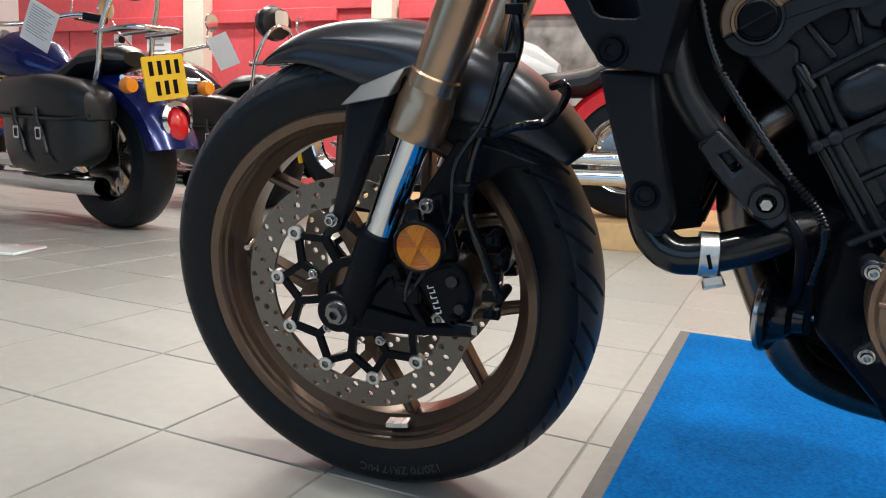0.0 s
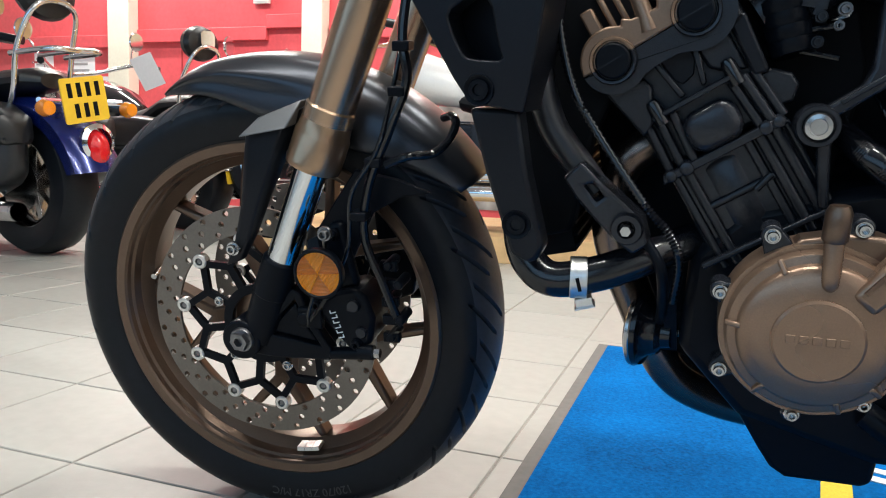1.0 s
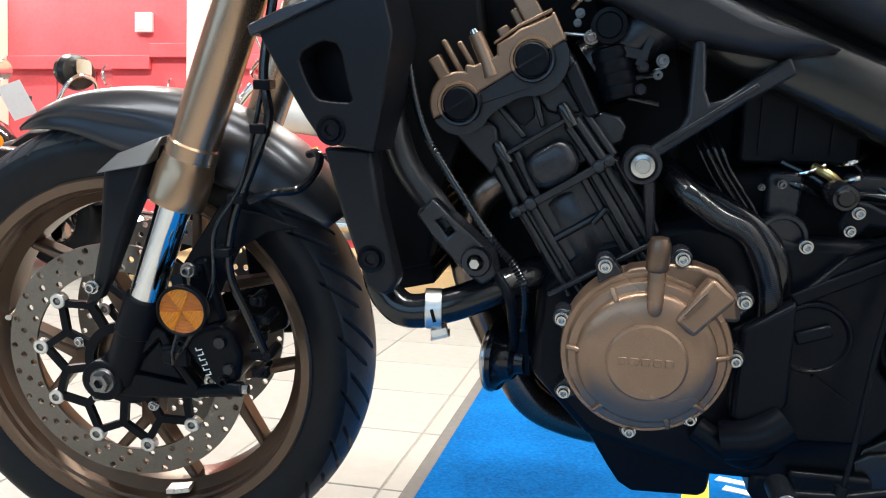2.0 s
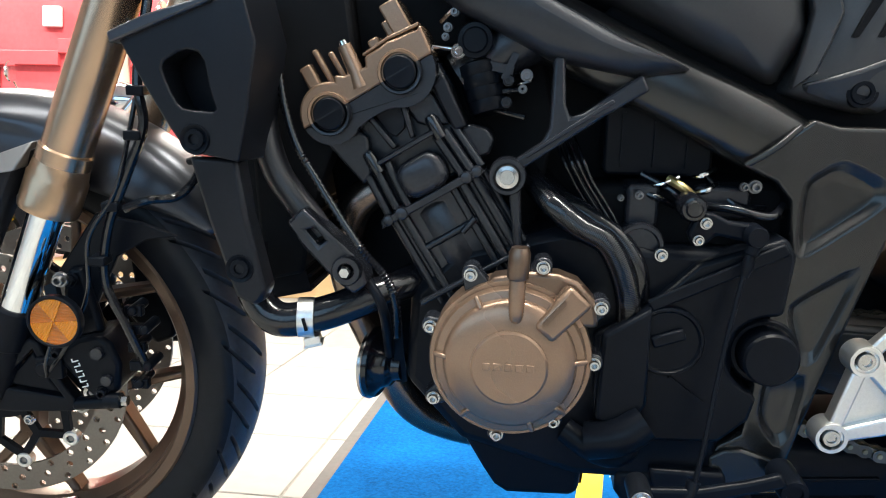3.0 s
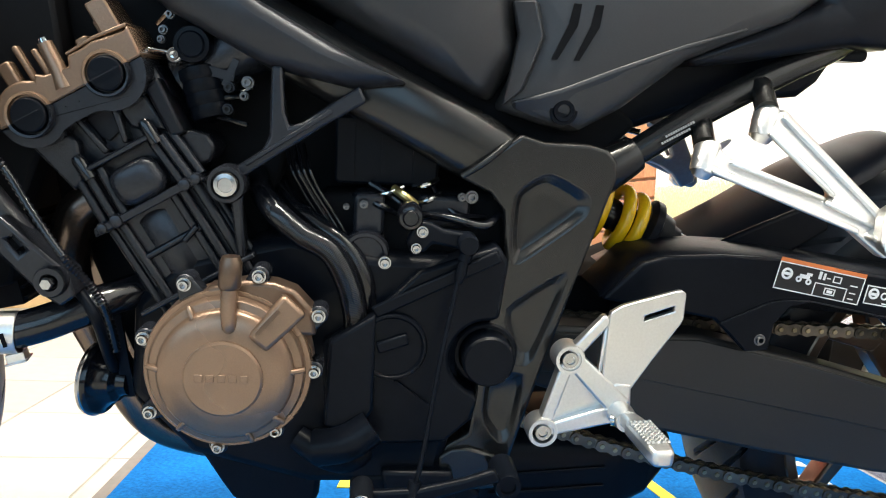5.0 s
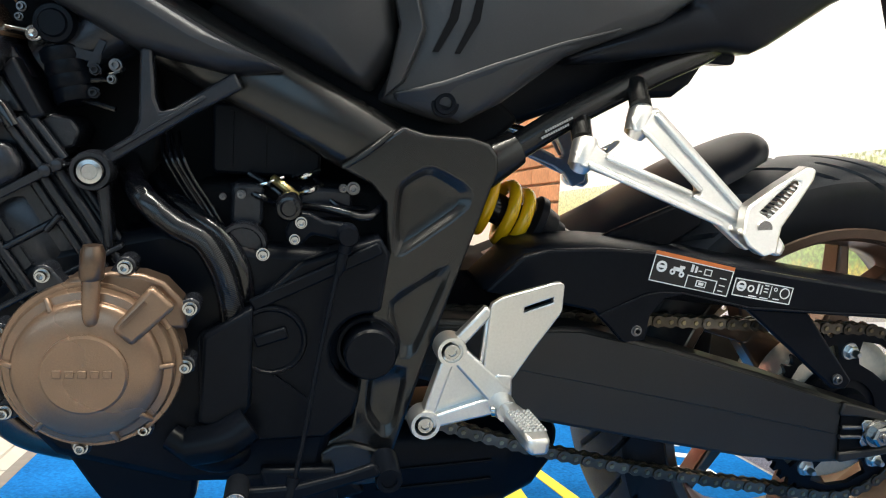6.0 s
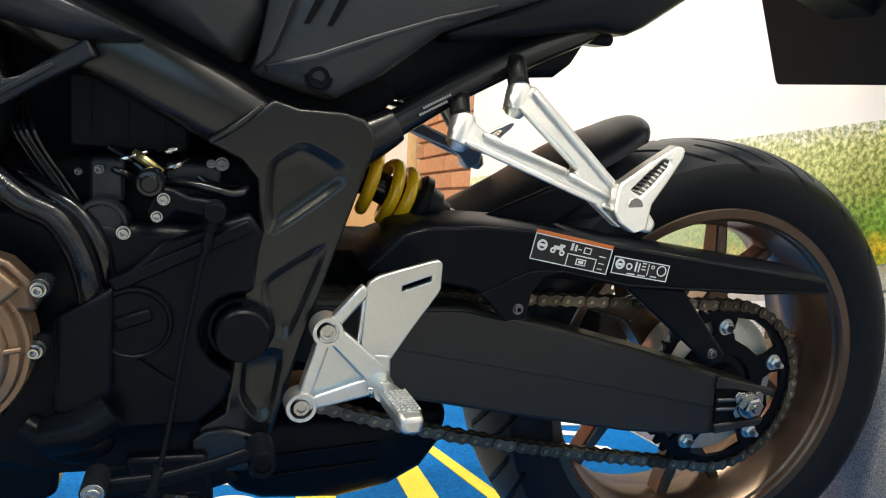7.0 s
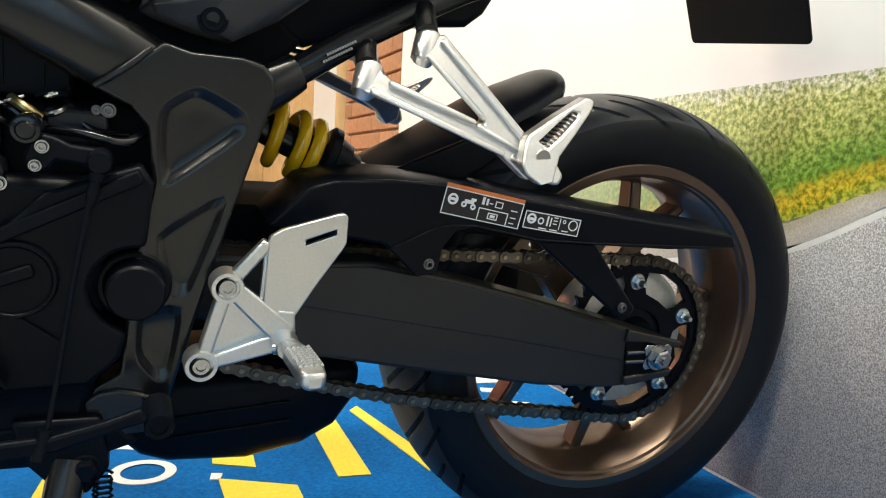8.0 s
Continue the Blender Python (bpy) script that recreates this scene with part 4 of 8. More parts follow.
# radiator, its side cover and hoses
rad = on_bike("radiator", box(bmesh.new(), -0.02, 0.02, -0.17, 0.17, -0.15, 0.15, pose(-1.095, 0, 0.28, 0, -13, 0)), DARK, "black radiator core")
for k in range(28):
    part("radiator_fin", box(bmesh.new(), 0.0, 0.024, -0.168, 0.168, -0.0012, 0.0012, pose(-1.095, 0, 0.28, 0, -13, 0) @ pose(0, 0, -0.145 + k * 0.0104)), BLACK, rad)
shroud = bmesh.new()
prism(shroud, [(-1.17, 0.375), (-1.139, 0.388), (-1.08, 0.404), (-1.06, 0.41), (-1.05, 0.37), (-1.058, 0.32), (-1.068, 0.272), (-1.09, 0.276), (-1.114, 0.28), (-1.128, 0.3), (-1.15, 0.338)], -0.275, -0.2,
      holes=[eased_outline([(-1.133, 0.352), (-1.112, 0.364), (-1.096, 0.361), (-1.09, 0.327), (-1.085, 0.313), (-1.105, 0.314), (-1.118, 0.316), (-1.127, 0.333)])], inset=0.965)
sh = on_bike("radiator_shroud", shroud, GREYBLACK, "angular graphite radiator shroud", bevel=0.004)
part("shroud_lip", prism(bmesh.new(), [(-1.172, 0.375), (-1.139, 0.389), (-1.085, 0.404), (-1.085, 0.399), (-1.132, 0.381), (-1.17, 0.366)], -0.281, -0.2), FENDER_PAINT, sh, bevel=0.002)
recess = bmesh.new()
for x, y, z in ((-1.14, -0.236, 0.36), (-1.09, -0.262, 0.375), (-1.076, -0.268, 0.305), (-1.13, -0.24, 0.3)):
    recess.verts.new((x, y, z))
recess.faces.new(recess.verts[:])
bmesh.ops.extrude_face_region(recess, geom=recess.faces[:])
for v in recess.verts[4:]:
    v.co.y = -0.205
part("shroud_recess", recess, GREYBLACK, sh)
part("shroud_leg", prism(bmesh.new(), [(-1.118, 0.277), (-1.076, 0.276), (-1.069, 0.226), (-1.054, 0.163), (-1.06, 0.152), (-1.067, 0.149), (-1.082, 0.156), (-1.104, 0.224)], -0.262, -0.235), GREYBLACK, sh, bevel=0.004)
for x, y, z in ((-1.105, -0.014, 0.292), (-1.077, 0.0, 0.182)):
    bm = bmesh.new()
    lathe(bm, [(0.0, y - 0.26), (0.0042, y - 0.26), (0.0046, y - 0.2645), (0.008, y - 0.2645), (0.0085, y - 0.262), (0.012, y - 0.2635), (0.013, y - 0.26), (0.013, y - 0.25)], x, z, seg=28)
    part("shroud_bolt", bm, BLACK, sh)
part("radiator_side", prism(bmesh.new(), [(-1.1, 0.42), (-1.0, 0.42), (-0.99, 0.34), (-1.03, 0.24), (-1.045, 0.16), (-1.085, 0.15)], -0.185, -0.15), DARK, rad, bevel=0.004)


def hose(name, pts, r, mat=GLOSS, label=""):
    return on_bike(name, tube(bmesh.new(), pts, r, 20), mat, label)


hose("upper_hose", [(-1.073, -0.2, 0.366), (-1.074, -0.205, 0.329), (-1.071, -0.206, 0.295), (-1.061, -0.206, 0.261), (-1.046, -0.206, 0.238), (-1.032, -0.206, 0.221), (-1.02, -0.206, 0.203)], 0.0128, HOSE, "thick black coolant hose")
low = hose("lower_hose", [(-1.085, -0.215, 0.195), (-1.082, -0.22, 0.158), (-1.071, -0.225, 0.137), (-1.05, -0.228, 0.127), (-1.012, -0.22, 0.134), (-0.97, -0.2, 0.148), (-0.94, -0.17, 0.156)], 0.0158, GLOSS, "thick black coolant hose under the radiator")
bm = bmesh.new()
lathe(bm, [(0.0168, -0.0075), (0.0185, -0.0075), (0.0185, 0.0075), (0.0168, 0.0075)], seg=36, closed=True, m=pose(-1.03, -0.2245, 0.1295, 0, 0, 0) @ pose(0, 0, 0, 0, -14, -80))
box(bm, -0.0075, 0.0075, -0.008, 0.006, -0.026, -0.0175, pose(-1.03, -0.2245, 0.1295, 0, -14, 10))
box(bm, -0.009, 0.009, -0.011, 0.009, -0.0262, -0.0245, pose(-1.03, -0.2245, 0.1295, 0, -14, 10))
part("hose_clamp", bm, ALU, low, "bright steel hose clamp", bevel=0.0008)
# near-black sliver on the band for the shade in the clamp's slot
part("clamp_slot_shade", box(bmesh.new(), -0.0015, 0.0015, -0.0195, -0.0183, -0.006, 0.006, pose(-1.03, -0.2245, 0.1285, 0, -14, 10)), DARK, low)
# ribbed cable and its holder in front of the cylinders
bm = bmesh.new()
path = spline([(-1.06, -0.2, 0.361), (-1.05, -0.212, 0.318), (-1.038, -0.218, 0.285), (-1.021, -0.222, 0.258), (-0.992, -0.236, 0.22), (-0.972, -0.241, 0.195), (-0.955, -0.241, 0.176), (-0.947, -0.232, 0.151), (-0.951, -0.2, 0.108)], 16)
tube(bm, path, [0.0026 if k % 2 else 0.0042 for k in range(len(path))], 12, curved=False)
on_bike("ribbed_conduit", bm, GLOSS, "thin ribbed black cable conduit", angle=80)
bm = bmesh.new()
prism(bm, [(-1.045, 0.218), (-1.03, 0.232), (-1.012, 0.215), (-0.978, 0.185), (-0.972, 0.165), (-0.985, 0.155), (-1.0, 0.165), (-1.03, 0.196)], -0.232, -0.2, holes=[[(-1.028, 0.212), (-1.02, 0.214), (-1.01, 0.203), (-1.016, 0.198)]])
hb = on_bike("hose_bracket", bm, ENGINE, "cast black bracket with a flanged bolt", bevel=0.003)
bm = bmesh.new()
lathe(bm, [(0.006, -0.236), (0.0075, -0.2395), (0.012, -0.2395), (0.0135, -0.237), (0.0135, -0.228), (0.006, -0.228)], -0.99, 0.178, seg=28, closed=True)
part("bracket_washer", bm, ENGINE, hb)
part("bracket_bolt", lathe(bmesh.new(), [(0, -0.246), (0.0045, -0.246), (0.0055, -0.243), (0.0055, -0.23)], -0.99, 0.178, seg=6), STEEL, hb)
hose("breather_cable", [(-0.978, -0.21, 0.165), (-0.962, -0.215, 0.14), (-0.96, -0.195, 0.1), (-0.962, -0.175, 0.08)], 0.0048, BLACK)

# engine: head, cylinders, crankcase; its axis leans forward and starts between the two cams
ENG = pose(-0.979, 0, 0.331, 0, -30.8, 0)


def engine_block(bm, u0, u1, y0, y1, v0, v1):
    return box(bm, u0, u1, y0, y1, v0, v1, ENG)


def engine_slab(points, y0, y1, holes=()):
    """A slab whose outline is given along (u) and up (v) the leaning cylinders."""
    def turn(pts):
        return [(q.x, q.z) for q in (ENG @ Vector((u, 0, v)) for u, v in pts)]
    return prism(bmesh.new(), turn(points), y0, y1, holes=[turn(h) for h in holes])


def engine_rod(u0, v0, u1, v1, y, r, r1=None):
    """A round cast rib along the cylinders."""
    return tube(bmesh.new(), [ENG @ Vector((u0, y, v0)), ENG @ Vector((u1, y, v1))], [r, r1 or r], 14, curved=False)


engine = on_bike("cylinder_block", engine_slab([(-0.042, -0.106), (0.054, -0.106), (0.058, -0.24), (-0.05, -0.24)], -0.186, 0.19), ENGINE, "black painted cylinder block with cast ribs", bevel=0.004)
part("gasket_flange", engine_slab([(-0.05, -0.1115), (-0.047, -0.104), (0.053, -0.104), (0.058, -0.1115)], -0.203, 0.19), ENGINE, engine, bevel=0.0015)
part("gasket_flange", engine_slab([(-0.055, -0.192), (-0.055, -0.187), (0.06, -0.187), (0.06, -0.192)], -0.2, 0.19), ENGINE, engine, bevel=0.0015)
for u, y, r in ((0.0235, -0.187, 0.0042), (0.0335, -0.19, 0.0048), (0.0465, -0.19, 0.005), (0.055, -0.182, 0.004), (-0.029, -0.188, 0.0045), (-0.04, -0.186, 0.004)):
    part("cast_rib", engine_rod(u, -0.11, u + 0.0015, -0.2, y, r), ENGINE, engine)
barrel = bmesh.new()
loft(barrel, [[ENG @ Vector((-0.003 + 0.0235 * math.sin(radians(a)), -0.172 - 0.017 * math.cos(radians(a)) * w, v)) for a in range(-90, 91, 15)] for v, w in ((-0.113, 0.8), (-0.118, 1.0), (-0.182, 1.0), (-0.187, 0.8))])
part("barrel", barrel, ENGINE, engine, "smooth rounded cylinder barrel", angle=50)
part("cross_rib", engine_rod(-0.03, -0.1474, 0.03, -0.1465, -0.188, 0.0036), ENGINE, engine)
part("cross_rib", engine_rod(0.012, -0.15, 0.028, -0.144, -0.192, 0.003), ENGINE, engine)
for u, v, r in ((-0.041, -0.1075, 0.0055), (-0.027, -0.1075, 0.0065), (0.0405, -0.1075, 0.006), (0.051, -0.1075, 0.0055)):
    p = ENG @ Vector((u, 0, v))
    part("cast_boss", lathe(bmesh.new(), [(0, -0.2055), (r * 0.45, -0.2055), (r * 0.8, -0.2045), (r, -0.201), (r, -0.17)], p.x, p.z, seg=18), ENGINE, engine)

C1, C2 = -0.0361, 0.0361
def arc(cu, r, a0, a1, n=14):
    return [(cu + r * math.cos(radians(a0 + (a1 - a0) * i / n)), r * math.sin(radians(a0 + (a1 - a0) * i / n))) for i in range(n + 1)]


head = on_bike("cylinder_head", engine_slab([(-0.061, -0.004), (-0.06, -0.018), (-0.047, -0.068), (-0.044, -0.103), (0.053, -0.103), (0.06, -0.07), (0.067, -0.026), (0.067, -0.004)], -0.184, 0.19), ENGINE, "black cylinder head", bevel=0.005)
part("head_skirt", engine_slab(arc(C1, 0.0275, 180, 305) + [(-0.008, -0.021), (0.01, -0.0215)] + arc(C2, 0.0305, 232, 355) + [(0.066, -0.0005), (-0.064, -0.0005)], -0.208, -0.16), ENGINE, head, bevel=0.003)
part("head_facet", engine_slab([(0.052, -0.022), (0.067, -0.018), (0.0625, -0.069), (0.05, -0.067)], -0.197, -0.16), GREYBLACK, head, "smooth satin flank of the head", bevel=0.003)
part("head_leg", engine_slab([(-0.058, -0.016), (-0.04, -0.024), (-0.024, -0.024), (-0.02, -0.034), (-0.033, -0.062), (-0.046, -0.069)], -0.195, -0.16), ENGINE, head, bevel=0.003)
part("head_leg", engine_slab([(0.022, -0.026), (0.05, -0.026), (0.05, -0.06), (0.03, -0.05), (0.024, -0.044)], -0.193, -0.16), ENGINE, head, bevel=0.003)
part("head_rib", engine_slab([(-0.012, -0.02), (-0.006, -0.02), (-0.003, -0.04), (0.0, -0.054), (-0.006, -0.054)], -0.2, -0.16), ENGINE, head, bevel=0.002)
part("head_rib", engine_slab([(0.019, -0.024), (0.025, -0.026), (0.018, -0.054), (0.013, -0.054)], -0.2, -0.16), ENGINE, head, bevel=0.002)
part("head_recess", engine_slab([(-0.0064, -0.02), (0.0185, -0.02), (0.0185, -0.0314), (0.0118, -0.0426), (0.0009, -0.0454), (-0.0036, -0.0392)], -0.188, -0.16), GREYBLACK, head, bevel=0.001)
part("head_ridge", engine_slab([(-0.034, -0.0605), (-0.03, -0.0555), (0.04, -0.0555), (0.044, -0.0605)], -0.204, -0.17), ENGINE, head, bevel=0.0018)
for u in (-0.0267, 0.0379):
    part("stud_sleeve", tube(bmesh.new(), [ENG @ Vector((u, -0.199, v)) for v in (-0.066, -0.048, -0.0445, -0.043)], [0.0062, 0.006, 0.0045, 0.001], 20, curved=False), GLOSS, head, "rounded black stud sleeve")
for u, w, y in ((-0.029, -0.001, -0.193), (-0.0165, -0.0025, -0.195), (0.034, 0.004, -0.195), (0.043, 0.004, -0.197), (0.052, 0.004, -0.192), (-0.039, -0.0015, -0.19)):
    part("cast_rib", engine_rod(u, -0.062, u + w, -0.105, y, 0.0042), ENGINE, head)
plug = bmesh.new()
loft(plug, [[ENG @ Vector((0.0065 + (u - 0.0065) * f, y, -0.0865 + (v + 0.0865) * f)) for u, v in rounded(0.0065, -0.0865, 0.046, 0.036, 0.014, 6)] for f, y in ((1.0, -0.17), (1.0, -0.197), (0.95, -0.2015), (0.84, -0.2045), (0.62, -0.2065), (0.3, -0.2072))])
part("core_plug", plug, ENGINE, head, "smooth domed black plug in the cylinder head", angle=60)

hc = on_bike("head_cover", engine_slab([(-0.0645, 0.0)] + arc(C1, 0.0275, 172, 50) + [(-0.0155, 0.0265), (-0.009, 0.0215), (0.012, 0.0185), (0.0155, 0.0265), (0.03, 0.0262), (0.0388, 0.0275), (0.048, 0.0255), (0.0661, 0.0229), (0.0705, 0.0256), (0.068, 0.0)], -0.211, 0.19), BRONZE_COVER, "bronze painted head cover", bevel=0.003)
for u in (C1, C2):
    c = ENG @ Vector((u, 0, 0))
    for a, mt in ((30.8, BRONZE_COVER), (210.8, ENGINE)):
        part("cam_rim", lathe(bmesh.new(), [(0.0155, -0.209), (0.0165, -0.2145), (0.0185, -0.2152), (0.0195, -0.2135), (0.0198, -0.205), (0.0155, -0.205)], c.x, c.z, seg=24, closed=True, start=a, turn=180), mt, hc)
    plug = part("cam_plug", lathe(bmesh.new(), [(0.0, -0.2155), (0.0128, -0.2155), (0.0142, -0.2145), (0.0148, -0.212), (0.0148, -0.204)], c.x, c.z, seg=40), BLACK, hc, "round black rubber cam plug")
    part("plug_seam", bar(bmesh.new(), (c.x - 0.012, -0.2158, c.z - 0.007), (c.x + 0.012, -0.2158, c.z + 0.007), 0.0008, 0.0008), ENGINE, plug)
for u0, u1, v0, v1, y in ((-0.0445, -0.033, 0.02, 0.048, -0.198), (-0.0275, -0.0222, 0.02, 0.057, -0.192), (-0.0165, -0.011, 0.02, 0.049, -0.188), (0.019, 0.03, 0.02, 0.04, -0.185), (0.0445, 0.062, 0.02, 0.0585, -0.195), (0.036, 0.044, 0.02, 0.05, -0.17)):
    part("cover_tower", engine_block(bmesh.new(), u0, u1, y, -0.13, v0, v1), BRONZE_COVER, hc, bevel=0.002)
part("cover_seam", engine_slab([(0.014, 0.0275), (0.04, 0.0285), (0.068, 0.0255), (0.07, 0.0285), (0.04, 0.0315), (0.014, 0.03)], -0.207, -0.12), BRONZE_COVER, hc, bevel=0.001)
a, b, c = (ENG @ Vector((u, -0.205, v)) for u, v in ((-0.001, 0.006), (0.0015, 0.02), (0.004, 0.044)))
part("cover_post", tube(bmesh.new(), [a, b, c], [0.0085, 0.0072, 0.0062], 24, curved=False), BRONZE_COVER, hc)
part("post_bolt", tube(bmesh.new(), [c, ENG @ Vector((0.0043, -0.205, 0.048))], [0.0046, 0.0036], 10, curved=False), CHROME, hc)
# near-black slabs added in place of air box and far parts, filling shaded gaps
on_bike("upper_gap_fill", prism(bmesh.new(), [(-0.95, 0.4), (-0.8, 0.44), (-0.62, 0.4), (-0.58, 0.28), (-0.62, 0.2), (-0.84, 0.18), (-0.88, 0.28)], -0.09, 0.12), DARK, "added near-black filler for the shaded space over the engine", bevel=0.01)
on_bike("radiator_gap_fill", prism(bmesh.new(), [(-1.06, 0.42), (-0.9, 0.44), (-0.88, 0.37), (-0.98, 0.36), (-1.03, 0.3), (-1.06, 0.2), (-1.075, 0.3)], -0.15, 0.16), DARK, "added near-black filler for the shaded gap behind the radiator", bevel=0.01)
on_bike("header_gap_fill", prism(bmesh.new(), [(-1.03, 0.2), (-1.045, 0.28), (-1.05, 0.36), (-0.95, 0.38), (-0.93, 0.3), (-0.86, 0.1), (-0.9, 0.0), (-0.95, 0.02), (-0.99, 0.12), (-1.02, 0.2)], -0.1, 0.15), DARK, "added near-black filler for the shade behind the exhaust headers", bevel=0.008)
on_bike("seat_gap_fill", prism(bmesh.new(), [(-0.8, 0.37), (-0.62, 0.305), (-0.5, 0.3), (-0.47, 0.33), (-0.52, 0.37), (-0.6, 0.4), (-0.76, 0.42)], -0.135, 0.13), DARK, "added near-black filler for the shaded gap under the seat", bevel=0.006)
on_bike("gearbox_gap_fill", prism(bmesh.new(), [(-0.78, 0.25), (-0.6, 0.26), (-0.56, 0.2), (-0.58, 0.04), (-0.78, 0.02)], -0.155, 0.15), DARK, "added near-black filler for the shaded space round the gearbox", bevel=0.008)

crank = on_bike("crankcase", prism(bmesh.new(), [(-0.94, 0.15), (-0.9, 0.19), (-0.8, 0.215), (-0.72, 0.2), (-0.645, 0.2), (-0.638, 0.16), (-0.64, 0.04), (-0.652, -0.03), (-0.78, -0.03), (-0.89, 0.0), (-0.945, 0.06)], -0.188, 0.2), BLACK, "black engine crankcase", bevel=0.01)
pan = on_bike("oil_pan", prism(bmesh.new(), [(-0.905, 0.02), (-0.886, -0.011), (-0.868, -0.041), (-0.856, -0.059), (-0.843, -0.067), (-0.78, -0.065), (-0.771, -0.061), (-0.767, -0.02), (-0.74, -0.012), (-0.7, 0.02)], -0.165, 0.12), BLACK, "black finned oil pan", bevel=0.006)
# generator cover
CX, CZ = -0.844, 0.109
gen = on_bike("generator_cover", lathe(bmesh.new(), [(0.0, -0.268), (0.03, -0.268), (0.036, -0.2675), (0.046, -0.2655), (0.0535, -0.2625), (0.0565, -0.2595), (0.0572, -0.256), (0.0632, -0.2545), (0.0655, -0.251), (0.066, -0.232), (0.0, -0.232)], CX, CZ, seg=96), BRONZE_COVER, "round bronze generator cover")
bm = bmesh.new()
lathe(bm, [(0.0, -0.2715), (0.0305, -0.2715), (0.0325, -0.27), (0.033, -0.266)], CX, CZ, seg=64)
part("cover_badge", bm, BRONZE_COVER, gen)
bm = bmesh.new()
for k in range(5):
    u = -0.0225 + k * 0.0092
    box(bm, CX + u, CX + u + 0.0066, -0.2724, -0.2712, CZ - 0.0018, CZ + 0.0046)
part("embossed_mark", bm, BRONZE_COVER, gen, bevel=0.0005)
bm = bmesh.new()
lathe(bm, [(0.0, -0.247), (0.0695, -0.247), (0.0705, -0.245), (0.0705, -0.215), (0.0, -0.215)], CX, CZ, seg=80)
part("cover_flange", bm, BRONZE_COVER, gen)
BOLTS = ((-0.88, 0.182), (-0.819, 0.191), (-0.769, 0.158), (-0.772, 0.108), (-0.804, 0.053), (-0.853, 0.037), (-0.914, 0.134), (-0.91, 0.068))
for x, z in BOLTS:
    d = Vector((CX - x, 0, CZ - z)).normalized()
    bm = bmesh.new()
    prism(bm, ring_points(x, z, 0.0082, 20), -0.243, -0.22)
    bar(bm, (x, -0.234, z), (x + d.x * 0.016, -0.234, z + d.z * 0.016), 0.0164, 0.018, 0.024, 0.018)
    part("bolt_lug", bm, ENGINE, gen, bevel=0.002)
    part("cover_bolt", socket_bolt(bmesh.new(), x, -0.2435, z, 0.0062, 0.007), STEEL, gen, "bright flanged cover bolt")
part("cover_shoulder", prism(bmesh.new(), [(-0.872, 0.168), (-0.86, 0.181), (-0.83, 0.187), (-0.806, 0.186), (-0.789, 0.18), (-0.775, 0.165), (-0.77, 0.14), (-0.8, 0.14), (-0.84, 0.16)], -0.2465, -0.22), BRONZE, gen, "darker bronze shoulder round the upper bolts", bevel=0.004)
bm = bmesh.new()
tube(bm, [(-0.84, -0.256, 0.145), (-0.84, -0.263, 0.152), (-0.84, -0.264, 0.165), (-0.84, -0.261, 0.184)], [0.003, 0.0062, 0.0068, 0.0072], 20)
part("cover_boss", bm, BRONZE_COVER, gen)
bm = bmesh.new()
tube(bm, [(-0.84, -0.261, 0.184), (-0.84, -0.261, 0.186), (-0.839, -0.26, 0.206), (-0.839, -0.26, 0.211)], [0.0078, 0.0092, 0.0092, 0.007], 20, curved=False)
part("boss_cap", bm, BRONZE, gen, "darker bronze boss cap")
bm = bmesh.new()
bar(bm, (-0.818, -0.2625, 0.138), (-0.788, -0.252, 0.171), 0.021, 0.015, 0.026, 0.022)
part("cover_boss", bm, BRONZE_COVER, gen, bevel=0.004)
part("boss_slot", bar(bmesh.new(), (-0.817, -0.2705, 0.149), (-0.8, -0.2655, 0.168), 0.003, 0.003), BRONZE, gen)
for a in (118, 176, 4, 232, 290, 318):
    bm = bmesh.new()
    c, s = math.cos(radians(a)), math.sin(radians(a))
    bar(bm, (CX + 0.053 * c, -0.26, CZ + 0.053 * s), (CX + 0.065 * c, -0.254, CZ + 0.065 * s), 0.0045, 0.006)
    part("cover_nub", bm, BRONZE_COVER, gen, bevel=0.0015)
# horn
HORN = pose(-0.975, -0.16, 0.064, 0, 0, 76)
horn = on_bike("horn", lathe(bmesh.new(), [(0, 0.011), (0.03, 0.012), (0.0345, 0.009), (0.0355, 0.004), (0.034, 0.0), (0.029, -0.002), (0.024, -0.006), (0.021, -0.014), (0.015, -0.018), (0.013, -0.026), (0, -0.027)], seg=44, m=HORN), GLOSS, "round black horn with a bright rim")
part("horn_rim", lathe(bmesh.new(), [(0.0345, 0.0095), (0.0362, 0.0085), (0.0366, 0.0055), (0.0356, 0.0045)], seg=44, closed=True, m=HORN), STEEL, horn)
part("horn_bolt", tube(bmesh.new(), [(-0.952, -0.163, 0.065), (-0.94, -0.165, 0.066)], 0.004), STEEL, horn)
part("horn_stay", bar(bmesh.new(), (-0.951, -0.168, 0.05), (-0.957, -0.19, 0.15), 0.011, 0.004), BLACK, horn)

# exhaust headers and collector
for k in range(4):
    y = -0.135 + k * 0.09
    pts = [(-0.97, y, 0.245), (-1.005, y - 0.005, 0.215), (-1.015, y * 0.95, 0.15), (-0.99, y * 0.85, 0.075), (-0.955, y * 0.75, 0.0), (-0.91, y * 0.6, -0.034), (-0.84, y * 0.45, -0.052), (-0.76, y * 0.4, -0.055)]
    on_bike("exhaust_header", tube(bmesh.new(), pts, 0.0185, 24), EXHAUST, "heat tinted steel exhaust header")
